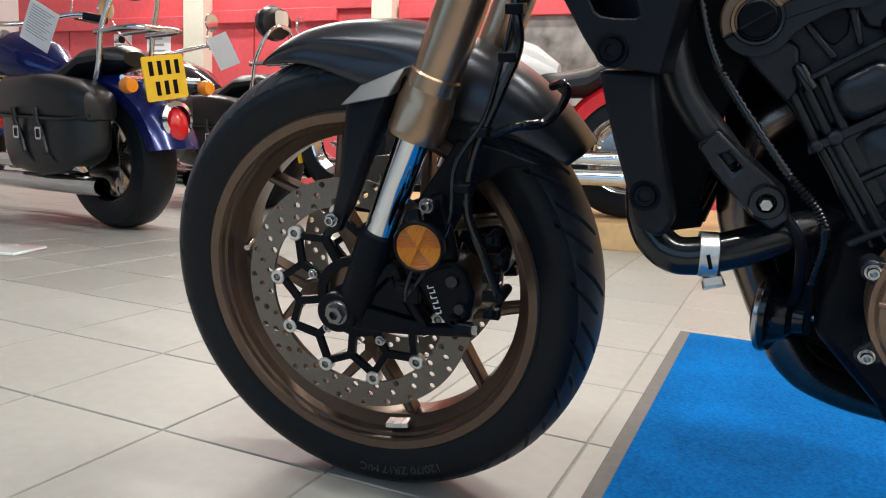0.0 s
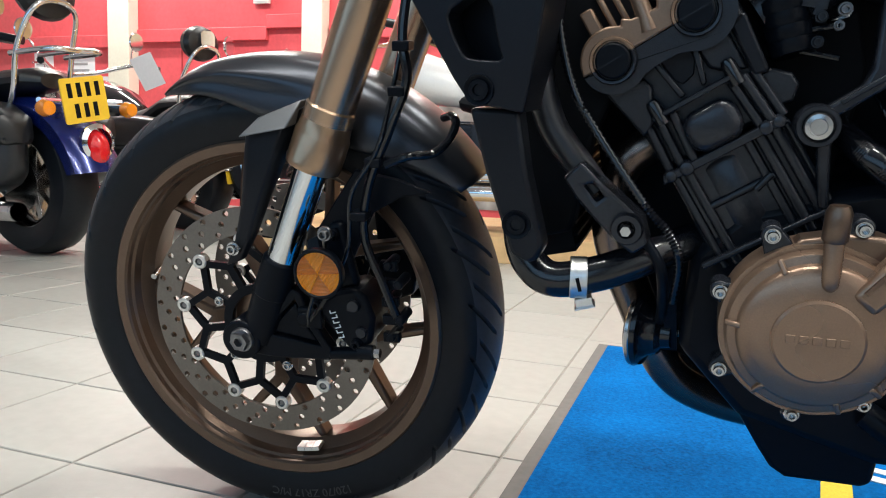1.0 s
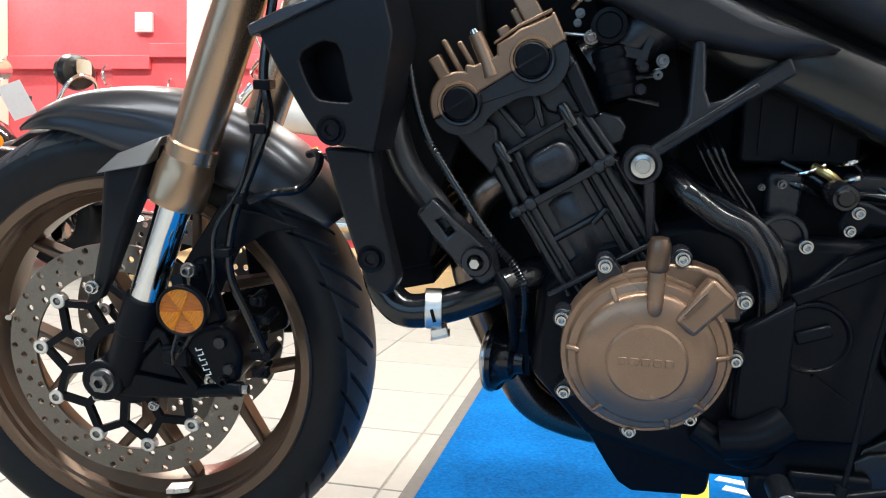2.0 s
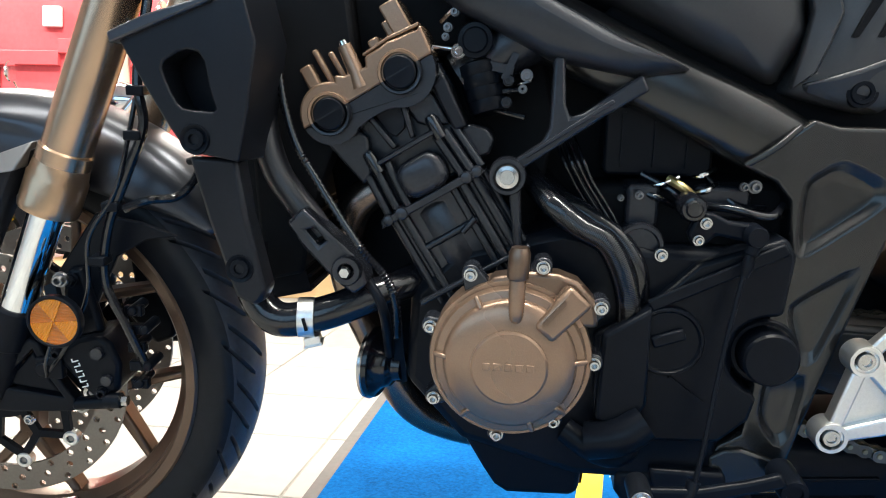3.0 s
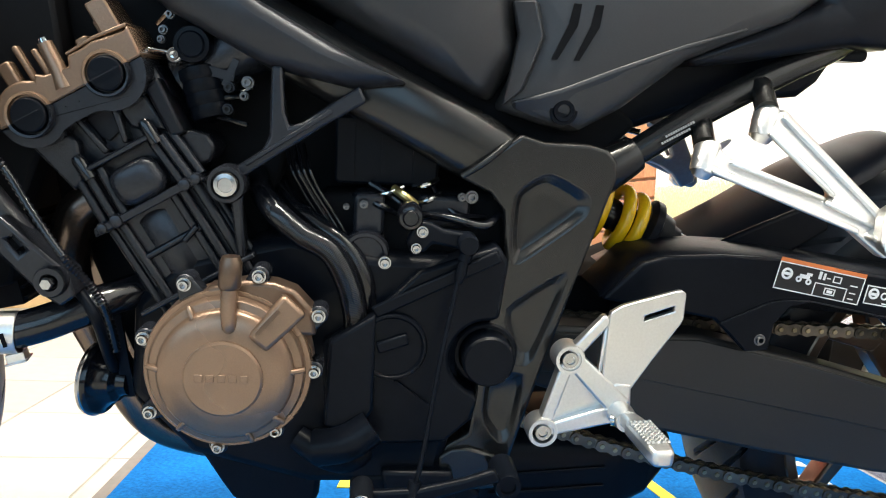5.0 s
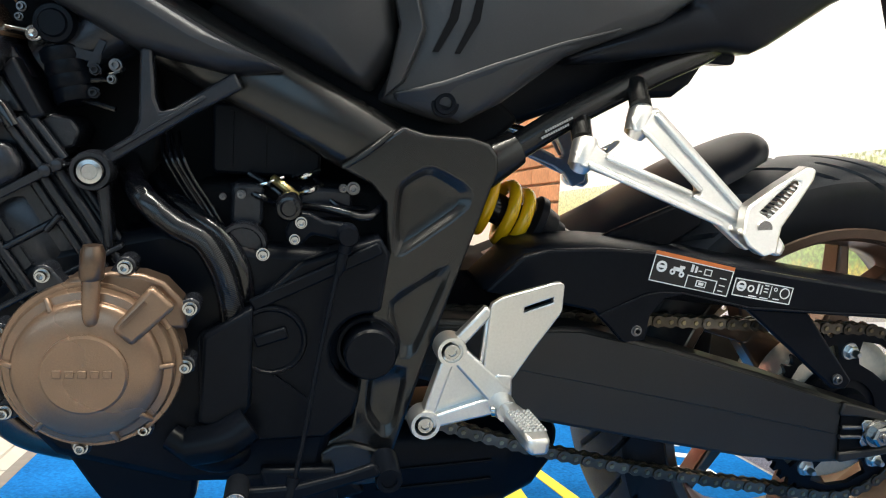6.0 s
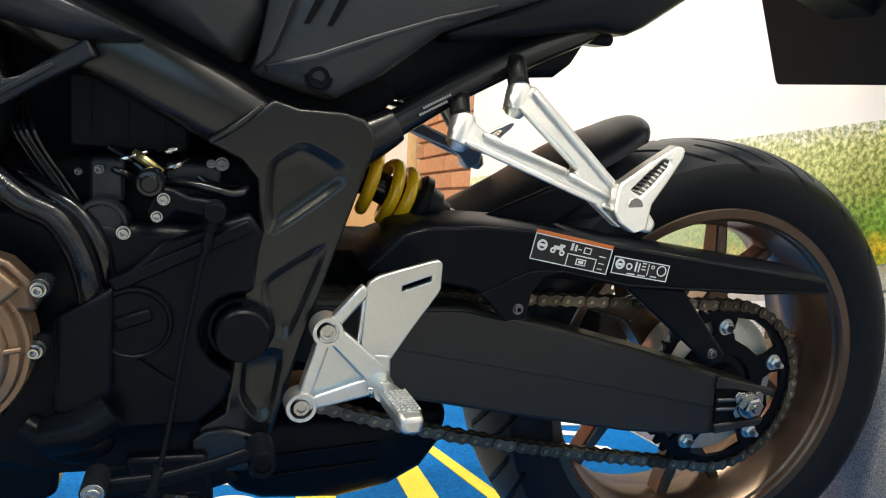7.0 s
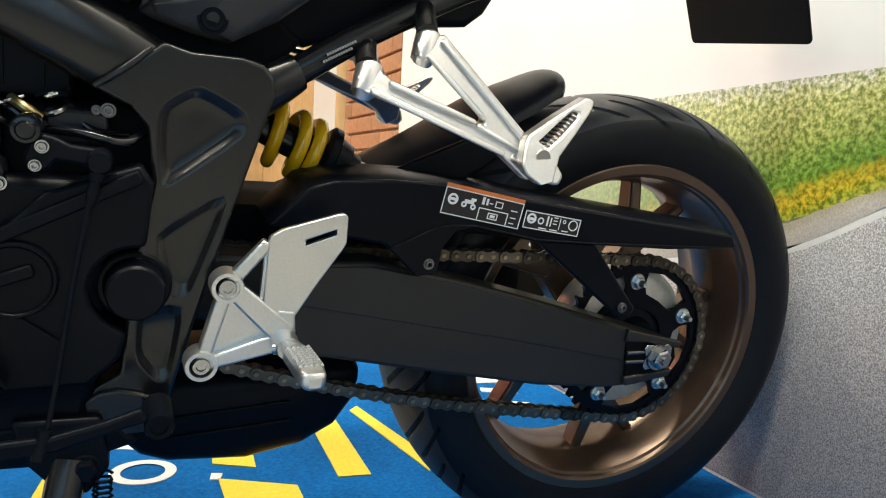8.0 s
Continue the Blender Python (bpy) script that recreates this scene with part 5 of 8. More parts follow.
def squared(w, h, n=24, p=0.45):
    """A rounded box section."""
    out = []
    for i in range(n):
        c, q = math.cos(2 * math.pi * i / n), math.sin(2 * math.pi * i / n)
        out.append((w * math.copysign(abs(c) ** p, c), h * math.copysign(abs(q) ** p, q)))
    return out


box_keys = np.array([(-0.785, -0.051, 0.06, 0.031), (-0.662, -0.064, 0.091, 0.044), (-0.622, -0.069, 0.099, 0.047), (-0.605, -0.076, 0.104, 0.056), (-0.577, -0.081, 0.107, 0.061), (-0.492, -0.082, 0.108, 0.065), (-0.429, -0.074, 0.107, 0.06), (-0.392, -0.064, 0.101, 0.051), (-0.371, -0.053, 0.091, 0.035), (-0.362, -0.047, 0.08, 0.015)])
stations = np.unique(np.concatenate([box_keys[:, 0], np.linspace(-0.662, -0.362, 40)]))
box_rows = [[float(np.interp(x, box_keys[:, 0], box_keys[:, c])) for c in range(4)] for x in stations]
silencer = on_bike("silencer", loft(bmesh.new(), [[(x, y + 0.022, z + dz) for y, dz in squared(w, h, 32, 0.5)] for x, z, w, h in box_rows]), BLACK, "black low slung exhaust box", angle=60)
for z in (-0.074, -0.097):
    part("pressed_line", bar(bmesh.new(), (-0.582, -0.086, z), (-0.448, -0.087, z + 0.012), 0.004, 0.004), BLACK, silencer, bevel=0.0015)

# frame: twin spars, pivot plates, engine hangers
for s in (1, -1):
    bm = bmesh.new()
    secs = []
    for x, z, h, y0, y1 in ((-1.06, 0.53, 0.06, 0.06, 0.03), (-0.95, 0.462, 0.068, 0.135, 0.085), (-0.82, 0.392, 0.064, 0.17, 0.125), (-0.7, 0.335, 0.062, 0.182, 0.14), (-0.645, 0.308, 0.064, 0.184, 0.14), (-0.622, 0.297, 0.064, 0.181, 0.14), (-0.585, 0.279, 0.06, 0.178, 0.14)):
        n = Vector((0.5, 0, 0.87))
        c = Vector((x, 0, z))
        sec = []
        for u, yy in ((-0.5, y1), (-0.5, y0 - 0.016), (-0.47, y0 - 0.009), (-0.4, y0 - 0.0035), (-0.25, y0), (0.0, y0 + 0.001), (0.2, y0), (0.33, y0 - 0.003), (0.43, y0 - 0.009), (0.49, y0 - 0.018), (0.5, y0 - 0.026), (0.5, y1)):
            p = c + n * u * h
            sec.append((p.x, -s * yy, p.z))
        secs.append(sec)
    loft(bm, secs)
    spar = on_bike("frame_spar", bm, MATT, "matt black frame spar", angle=50)
    y0, y1 = -s * 0.184, -s * 0.15
    outline = [(-0.648, 0.275), (-0.603, 0.31), (-0.594, 0.317), (-0.572, 0.311), (-0.53, 0.311), (-0.512, 0.307), (-0.503, 0.297), (-0.501, 0.28), (-0.507, 0.262), (-0.514, 0.237), (-0.537, 0.161), (-0.564, 0.065), (-0.584, -0.011), (-0.645, -0.03), (-0.653, -0.005), (-0.645, 0.012), (-0.625, 0.024), (-0.622, 0.065), (-0.615, 0.127), (-0.609, 0.155), (-0.601, 0.2), (-0.606, 0.246), (-0.62, 0.262)]
    recesses = [[(-0.595, 0.257), (-0.591, 0.266), (-0.572, 0.279), (-0.561, 0.28), (-0.529, 0.264), (-0.526, 0.255), (-0.531, 0.243), (-0.587, 0.199), (-0.593, 0.199), (-0.596, 0.22)]]
    recesses += [[(-0.598, 0.148), (-0.584, 0.161), (-0.543, 0.189), (-0.54, 0.181), (-0.568, 0.102), (-0.573, 0.098), (-0.583, 0.099)],
                 [(-0.61, 0.072), (-0.606, 0.08), (-0.588, 0.086), (-0.574, 0.083), (-0.582, 0.026), (-0.588, 0.017), (-0.596, 0.018), (-0.611, 0.04)]]
    recesses = [eased_outline(r) for r in recesses]
    plate = on_bike("pivot_plate", prism(bmesh.new(), outline, y0, y1, holes=recesses), MATT, "matt black cast pivot plate", bevel=0.0065)
    plate.modifiers["bevel"].segments = 4
    for r, depth in zip(recesses, (0.009, 0.006, 0.006)):
        cx, cz = sum(p[0] for p in r) / len(r), sum(p[1] for p in r) / len(r)
        bm = bmesh.new()
        rings = []
        for f, y in ((1.03, y0 + s * 0.001), (0.98, y0 + s * 0.0018), (0.82, y0 + s * (depth - 0.0005)), (0.78, y0 + s * depth), (0.4, y0 + s * depth)):
            rings.append([(cx + (x - cx) * f, y, cz + (z - cz) * f) for x, z in r])
        loft(bm, rings, caps=False)
        bm.faces.new([v for v in bm.verts][-len(r):])
        part("cast_recess", bm, MATT, plate, angle=70)
    if s > 0:
        part("weld_bead", tube(bmesh.new(), [(-0.646, -0.181, 0.276), (-0.625, -0.187, 0.292), (-0.604, -0.181, 0.31)], 0.003, 12), MATT, plate)
        part("pivot_cap", lathe(bmesh.new(), [(0, -0.207), (0.0225, -0.207), (0.0245, -0.2045), (0.025, -0.18), (0, -0.18)], -0.613, 0.106, seg=48), BLACK, plate, "round black plastic pivot cap")
        # black ring stands in for the shadow round the pivot cap
        part("cap_shade_ring", lathe(bmesh.new(), [(0.026, -0.186), (0.029, -0.186), (0.031, -0.184), (0.031, -0.165), (0.026, -0.165)], -0.614, 0.107, seg=48, closed=True), BLACK, plate)
        part("plate_foot", prism(bmesh.new(), [(-0.654, 0.0), (-0.642, 0.009), (-0.625, 0.011), (-0.605, 0.005), (-0.584, -0.003), (-0.578, -0.03), (-0.65, -0.04)], -0.189, -0.17), MATT, plate, bevel=0.003)
hang = on_bike("engine_hanger", prism(bmesh.new(), [(-0.848, 0.276), (-0.824, 0.293), (-0.8185, 0.305), (-0.8175, 0.365), (-0.8075, 0.365), (-0.805, 0.325), (-0.801, 0.314), (-0.79, 0.318), (-0.768, 0.334), (-0.742, 0.352), (-0.735, 0.338), (-0.772, 0.315), (-0.84, 0.268), (-0.841, 0.25), (-0.8375, 0.195), (-0.8455, 0.195), (-0.852, 0.25)], -0.199, -0.182), ENGINE, "black cast engine hanger with three arms", bevel=0.003)
part("hanger_ridge", bar(bmesh.new(), (-0.838, -0.2, 0.2795), (-0.765, -0.2, 0.329), 0.004, 0.005), ENGINE, hang, bevel=0.001)
bm = bmesh.new()
lathe(bm, [(0.0, -0.207), (0.0122, -0.207), (0.0125, -0.2105), (0.0155, -0.2105), (0.0165, -0.208), (0.0168, -0.185), (0, -0.185)], -0.853, 0.262, seg=36)
part("hanger_boss", bm, ENGINE, hang)
part("hanger_bolt", lathe(bmesh.new(), [(0, -0.2125), (0.006, -0.2125), (0.0065, -0.2135), (0.0098, -0.213), (0.0112, -0.211), (0.0112, -0.205)], -0.853, 0.262, seg=32), STEEL, hang, "bright hanger bolt")

# sprocket cover and shift linkage
cov = on_bike("sprocket_cover", prism(bmesh.new(), [(-0.768, 0.12), (-0.722, 0.148), (-0.682, 0.19), (-0.61, 0.216), (-0.6, 0.2), (-0.605, 0.146)] + ring_points(-0.613, 0.107, 0.037, 14, 88, 262) + [(-0.62, 0.066), (-0.625, 0.045), (-0.65, 0.021), (-0.715, 0.018), (-0.765, 0.041)], -0.2, -0.16), BLACK, "black plastic sprocket cover", bevel=0.004)
part("raised_panel", prism(bmesh.new(), [(-0.762, 0.124), (-0.72, 0.152), (-0.719, 0.058), (-0.735, 0.03), (-0.765, 0.041)], -0.212, -0.199, inset=0.97), BLACK, cov, bevel=0.003)
part("raised_panel", lathe(bmesh.new(), [(0, -0.2035), (0.027, -0.2035), (0.029, -0.206), (0.031, -0.206), (0.0325, -0.203), (0.033, -0.19)], -0.704, 0.118, seg=48), BLACK, cov)
part("raised_rib", bar(bmesh.new(), (-0.722, -0.2025, 0.15), (-0.61, -0.2025, 0.207), 0.012, 0.005), BLACK, cov, bevel=0.002)
part("raised_rib", bar(bmesh.new(), (-0.718, -0.206, 0.117), (-0.69, -0.206, 0.127), 0.011, 0.005), BLACK, cov, bevel=0.002)
part("raised_rib", bar(bmesh.new(), (-0.7, -0.202, 0.084), (-0.668, -0.202, 0.06), 0.003, 0.003), BLACK, cov)
link = on_bike("shift_rod", tube(bmesh.new(), [(-0.646, -0.215, 0.2), (-0.661, -0.225, 0.114), (-0.673, -0.238, 0.03), (-0.682, -0.246, -0.014)], 0.0023, 12), BLACK, "thin black gear shift rod")
part("rod_end", tube(bmesh.new(), [(-0.642, -0.215, 0.211), (-0.644, -0.215, 0.204), (-0.6445, -0.215, 0.203), (-0.646, -0.216, 0.193), (-0.6475, -0.216, 0.184)], [0.006, 0.006, 0.0045, 0.0052, 0.0032], curved=False), BLACK, link)
part("rod_end", tube(bmesh.new(), [(-0.679, -0.242, 0.004), (-0.684, -0.248, -0.02)], 0.006), BLACK, link)
part("ball_joint", lathe(bmesh.new(), [(0, -0.2215), (0.008, -0.2215), (0.0095, -0.219), (0.0098, -0.2)], -0.641, 0.219, seg=28), BLACK, link)
arm = on_bike("shift_arm", prism(bmesh.new(), [(-0.688, 0.238), (-0.674, 0.236), (-0.662, 0.23), (-0.64, 0.228), (-0.634, 0.22), (-0.64, 0.211), (-0.66, 0.215), (-0.672, 0.217), (-0.68, 0.208), (-0.691, 0.207), (-0.696, 0.218)], -0.208, -0.196), BLACK, "black shift arm with two bolts", bevel=0.003)
part("shift_shaft", lathe(bmesh.new(), [(0, -0.214), (0.006, -0.214), (0.0075, -0.212), (0.01, -0.2115), (0.0115, -0.209), (0.0115, -0.18)], -0.693, 0.24, seg=30), GLOSS, arm)
for x, z, r in ((-0.682, 0.228, 0.0055), (-0.687, 0.213, 0.005)):
    part("arm_bolt", socket_bolt(bmesh.new(), x, -0.209, z, r, 0.006), STEEL, arm)
part("crankcase_bolt", socket_bolt(bmesh.new(), -0.714, -0.192, 0.195, 0.0062, 0.007), STEEL, crank)
# gear pedal and side stand bracket
ped = on_bike("shift_pedal", prism(bmesh.new(), [(-0.728, -0.004), (-0.708, -0.003), (-0.676, -0.001), (-0.636, 0.009), (-0.608, 0.019), (-0.601, 0.007), (-0.633, -0.002), (-0.673, -0.015), (-0.708, -0.019), (-0.728, -0.017)], -0.249, -0.24), BLACK, "black gear pedal", bevel=0.003)
part("pedal_pivot", lathe(bmesh.new(), [(0, -0.239), (0.007, -0.239), (0.0075, -0.242), (0.0115, -0.242), (0.0125, -0.2395), (0.013, -0.2), (0, -0.2)], -0.593, -0.002, seg=28), BLACK, ped)
part("pedal_rubber", tube(bmesh.new(), [(-0.727, -0.235, -0.005), (-0.727, -0.268, -0.004)], 0.0105, 16), RUBBER, ped)
part("pedal_bolt", socket_bolt(bmesh.new(), -0.727, -0.268, -0.004, 0.009, 0.005), STEEL, ped)
stand = on_bike("side_stand", tube(bmesh.new(), [(-0.665, -0.19, -0.055), (-0.68, -0.24, -0.13), (-0.69, -0.3, -0.235), (-0.694, -0.318, -0.262)], [0.017, 0.014, 0.012, 0.012], 20), MATT, "black side stand leg, folded out")
part("stand_foot", prism(bmesh.new(), rounded(0, 0, 0.07, 0.045, 0.012), -0.004, 0.004), MATT, stand, at=pose(-0.7, -0.322, -0.266, -98.5, 0, 0))
part("stand_mount", prism(bmesh.new(), [(-0.739, -0.02), (-0.739, -0.042), (-0.726, -0.06), (-0.663, -0.061), (-0.606, -0.043), (-0.622, -0.025), (-0.684, -0.016)], -0.19, -0.12), BLACK, stand, bevel=0.006)
part("stand_bracket", prism(bmesh.new(), [(-0.71, -0.01), (-0.64, -0.01), (-0.632, -0.06), (-0.65, -0.085), (-0.675, -0.08), (-0.7, -0.05)], -0.2, -0.17), BLACK, stand, bevel=0.004)
part("stand_pivot", hex_bolt(bmesh.new(), -0.652, -0.2, -0.058, 0.01, 0.009), BLACK, stand)
part("stand_spring", tube(bmesh.new(), [(-0.638 + 0.008 * math.cos(k * 1.0), -0.2 + 0.008 * math.sin(k * 1.0), -0.065 - k * 0.0009) for k in range(70)], 0.0014, 6, curved=False), BLACK, stand)

# things between engine and tank: intake, hoses, wires, battery box
bm = bmesh.new()
for k in range(4):
    y = -0.15 + 0.1 * k
    tube(bm, [(-0.9, y, 0.345), (-0.82, y, 0.4)], [0.026, 0.03], 20)
intake = on_bike("throttle_body", bm, ENGINE, "row of black throttle bodies")
bm = bmesh.new()
lathe(bm, [(0, -0.189), (0.01, -0.189), (0.0115, -0.187), (0.015, -0.1865), (0.016, -0.184), (0.0165, -0.15), (0, -0.15)], -0.886, 0.378, seg=32)
part("throttle_cap", bm, BLACK, intake)
bm = bmesh.new()
for k in range(4):
    lathe(bm, [(0, -0.011), (0.0165, -0.011), (0.0185, -0.008), (0.0185, 0.0), (0.016, 0.002), (0, 0.002)], seg=24, m=pose(-0.885 + 0.0035 * k, -0.165, 0.357 - 0.0105 * k, 80, -15, 0))
part("throttle_neck", bm, BLACK, intake, "ribbed black rubber neck")
part("side_housing", prism(bmesh.new(), [(-0.899, 0.301), (-0.889, 0.306), (-0.873, 0.302), (-0.866, 0.293), (-0.87, 0.279), (-0.886, 0.273), (-0.899, 0.28)], -0.186, -0.13), ENGINE, intake, bevel=0.003)
part("throttle_bracket", bar(bmesh.new(), (-0.89, -0.178, 0.36), (-0.852, -0.175, 0.353), 0.008, 0.004), ENGINE, intake)
part("throttle_bracket", bar(bmesh.new(), (-0.86, -0.177, 0.345), (-0.85, -0.177, 0.368), 0.006, 0.003), ENGINE, intake)
part("throttle_shaft", tube(bmesh.new(), [(-0.932, -0.176, 0.373), (-0.904, -0.182, 0.37)], [0.0022, 0.0022], 12), CHROME, intake, "bright throttle shaft")
part("shaft_nut", socket_bolt(bmesh.new(), -0.9005, -0.184, 0.3685, 0.0068, 0.006), CHROME, intake)
for x, z, r in ((-0.911, 0.389, 0.0042), (-0.913, 0.381, 0.0035), (-0.856, 0.344, 0.005), (-0.857, 0.325, 0.005), (-0.84, 0.349, 0.0055), (-0.843, 0.337, 0.004), (-0.905, 0.402, 0.004)):
    part("throttle_screw", socket_bolt(bmesh.new(), x, -0.178, z, r, 0.006), DARK_STEEL if r < 0.0047 or x > -0.85 else ENGINE, intake)
for k, (x, z, dx, dz) in enumerate(((-0.846, 0.352, 0.012, -0.006), (-0.85, 0.34, 0.014, 0.005), (-0.918, 0.394, 0.012, 0.01), (-0.872, 0.333, 0.03, 0.004), (-0.868, 0.318, 0.028, -0.006))):
    part("cable_end", tube(bmesh.new(), [(x, -0.17, z), (x + dx, -0.178, z + dz)], 0.0024, 8), CHROME if k < 3 else GLOSS, intake)
# near-black slab added behind the intake, where the gap lies in shade
on_bike("intake_gap_fill", prism(bmesh.new(), [(-0.93, 0.34), (-0.9, 0.42), (-0.83, 0.4), (-0.81, 0.3), (-0.83, 0.19), (-0.89, 0.2), (-0.91, 0.28)], -0.125, 0.0), DARK, "added near-black filler for the shade between engine and intake", bevel=0.004)


def braided(name, pts, r, label):
    """A hose in a woven sleeve: fine rings along it."""
    path = spline(pts, 36)
    bm = tube(bmesh.new(), path, [r * (1.0 if k % 2 else 0.984) for k in range(len(path))], 28, curved=False)
    return on_bike(name, bm, GLOSS, label, angle=20)


braided("bypass_hose", [(-0.845, -0.1, 0.268), (-0.83, -0.165, 0.254), (-0.812, -0.192, 0.237), (-0.788, -0.2, 0.219), (-0.764, -0.202, 0.206), (-0.749, -0.2, 0.181), (-0.741, -0.198, 0.155), (-0.738, -0.19, 0.13)], 0.0112, "black water hose in a woven sleeve")
braided("breather_hose", [(-0.825, -0.09, 0.255), (-0.803, -0.15, 0.238), (-0.775, -0.172, 0.222), (-0.75, -0.182, 0.205), (-0.734, -0.186, 0.182), (-0.727, -0.182, 0.15)], 0.0098, "second black hose in a woven sleeve")
hose("wire_loom", [(-0.804, -0.135, 0.294), (-0.797, -0.165, 0.275), (-0.786, -0.165, 0.254), (-0.773, -0.165, 0.234), (-0.76, -0.165, 0.214), (-0.753, -0.135, 0.201)], 0.0028)
hose("wire_loom", [(-0.8, -0.14, 0.294), (-0.792, -0.17, 0.276), (-0.781, -0.17, 0.255), (-0.768, -0.17, 0.235), (-0.755, -0.17, 0.215), (-0.748, -0.14, 0.202)], 0.0019)
hose("wire_loom", [(-0.811, -0.13, 0.293), (-0.803, -0.16, 0.274), (-0.792, -0.16, 0.253), (-0.779, -0.16, 0.233), (-0.766, -0.16, 0.212), (-0.759, -0.13, 0.2)], 0.0022)
hose("wire_loom", [(-0.794, -0.142, 0.295), (-0.786, -0.172, 0.276), (-0.776, -0.172, 0.255), (-0.763, -0.172, 0.236), (-0.75, -0.172, 0.215), (-0.743, -0.142, 0.202)], 0.0017)
hose("wire_loom", [(-0.7, -0.15, 0.235), (-0.66, -0.185, 0.238), (-0.625, -0.188, 0.232), (-0.608, -0.17, 0.24)], 0.004, GLOSS)
box_ = on_bike("battery_box", prism(bmesh.new(), rounded(-0.715, 0.292, 0.1, 0.065, 0.006), -0.14, -0.02), BLACK, "black ribbed battery box", bevel=0.003)
for k in range(3):
    part("box_rib", box(bmesh.new(), -0.75 + 0.03 * k, -0.746 + 0.03 * k, -0.143, -0.139, 0.268, 0.318), BLACK, box_)
bm = bmesh.new()
box(bm, -0.75, -0.6, -0.13, 0.13, 0.2, 0.25)
prism(bm, rounded(-0.73, 0.235, 0.03, 0.04, 0.006), -0.17, -0.12)
prism(bm, rounded(-0.66, 0.24, 0.05, 0.03, 0.006), -0.17, -0.12)
starter = on_bike("starter_motor", bm, ENGINE, "black starter motor and fittings", bevel=0.004)
part("starter_end", lathe(bmesh.new(), [(0, -0.184), (0.016, -0.184), (0.0175, -0.1875), (0.0205, -0.1875), (0.022, -0.184), (0.022, -0.15)], -0.732, 0.2, seg=40), ENGINE, starter)
for pts, r, mt in ((((-0.73, -0.16, 0.251), (-0.715, -0.172, 0.256), (-0.699, -0.165, 0.262)), 0.0018, CHROME), (((-0.708, -0.165, 0.26), (-0.697, -0.175, 0.254), (-0.687, -0.17, 0.246)), 0.0042, BRASS),
                   (((-0.69, -0.16, 0.261), (-0.679, -0.17, 0.265), (-0.667, -0.16, 0.27)), 0.0026, CHROME), (((-0.685, -0.165, 0.248), (-0.676, -0.172, 0.251), (-0.664, -0.162, 0.257)), 0.0028, STEEL),
                   (((-0.745, -0.15, 0.25), (-0.72, -0.17, 0.244), (-0.7, -0.16, 0.235)), 0.0034, GLOSS), (((-0.73, -0.15, 0.262), (-0.7, -0.168, 0.246), (-0.69, -0.16, 0.225)), 0.0034, GLOSS), (((-0.67, -0.15, 0.26), (-0.65, -0.17, 0.24), (-0.62, -0.16, 0.236)), 0.003, GLOSS)):
    part("cable", tube(bmesh.new(), pts, r, 10), mt, starter)
for x, z, r, mt in ((-0.636, 0.257, 0.0062, DARK_STEEL), (-0.645, 0.2565, 0.004, DARK_STEEL), (-0.735, 0.246, 0.004, DARK_STEEL), (-0.751, 0.243, 0.003, DARK_STEEL), (-0.8, 0.19, 0.004, STEEL), (-0.643, 0.235, 0.003, STEEL)):
    part("fitting_bolt", socket_bolt(bmesh.new(), x, -0.178, z, r, 0.007), mt, starter)
hose("clutch_pipe", [(-0.71, -0.15, 0.012), (-0.735, -0.19, 0.0), (-0.76, -0.2, 0.005), (-0.79, -0.19, 0.02)], 0.012, BLACK)
hose("drain_tube", [(-0.77, -0.21, 0.02), (-0.742, -0.215, 0.028), (-0.72, -0.21, 0.042)], 0.0175, BLACK)


# ---- tank, panels and back of the motorcycle ----
# tank and its side panel
def skin(name, outline, y_edge, y_mid, mat, label, back=-0.05, bevel=0.006):
    """A panel whose outer face bulges from y_edge at its rim to y_mid inside."""
    bm = bmesh.new()
    cx = sum(p[0] for p in outline) / len(outline)
    cz = sum(p[1] for p in outline) / len(outline)
    def ring(f, y):
        return [(cx + (x - cx) * f, y, cz + (z - cz) * f) for x, z in outline]
    loft(bm, [ring(1.0, back), ring(1.0, y_edge), ring(0.9, y_edge + (y_mid - y_edge) * 0.65), ring(0.6, y_mid)])
    return on_bike(name, bm, mat, label, bevel=bevel, angle=50)


skin("fuel_tank", [(-0.88, 0.455), (-0.8, 0.43), (-0.7, 0.38), (-0.622, 0.343), (-0.598, 0.385), (-0.605, 0.43), (-0.59, 0.5), (-0.7, 0.6), (-0.95, 0.62), (-1.02, 0.52)], -0.15, -0.19, PANEL, "graphite grey fuel tank", 0.15)
skin("tank_shroud", [(-0.97, 0.455), (-0.905, 0.405), (-0.82, 0.362), (-0.745, 0.348), (-0.698, 0.356), (-0.745, 0.374), (-0.83, 0.418), (-0.88, 0.452)], -0.185, -0.205, TANK_COVER, "graphite lower tank cover", -0.12)
side = skin("side_panel", [(-0.616, 0.338), (-0.588, 0.4), (-0.6, 0.46), (-0.45, 0.5), (-0.3, 0.47), (-0.345, 0.435), (-0.44, 0.394), (-0.5, 0.345), (-0.54, 0.32), (-0.568, 0.325)], -0.165, -0.18, PANEL, "graphite side panel under the seat", -0.05)
# near-black strips stand on the panel in place of shaded slots
for x in (-0.555, -0.535):
    part("vent_slot_shade", prism(bmesh.new(), [(x - 0.017, 0.385), (x - 0.012, 0.385), (x + 0.004, 0.415), (x + 0.006, 0.434), (x - 0.001, 0.434), (x - 0.004, 0.416)], -0.1815, -0.176), DARK, side, "near-black strip in place of a shaded slanted vent slot")
crease = [(-0.606, 0.345), (-0.58, 0.353), (-0.56, 0.36), (-0.511, 0.381), (-0.447, 0.406), (-0.39, 0.424)]
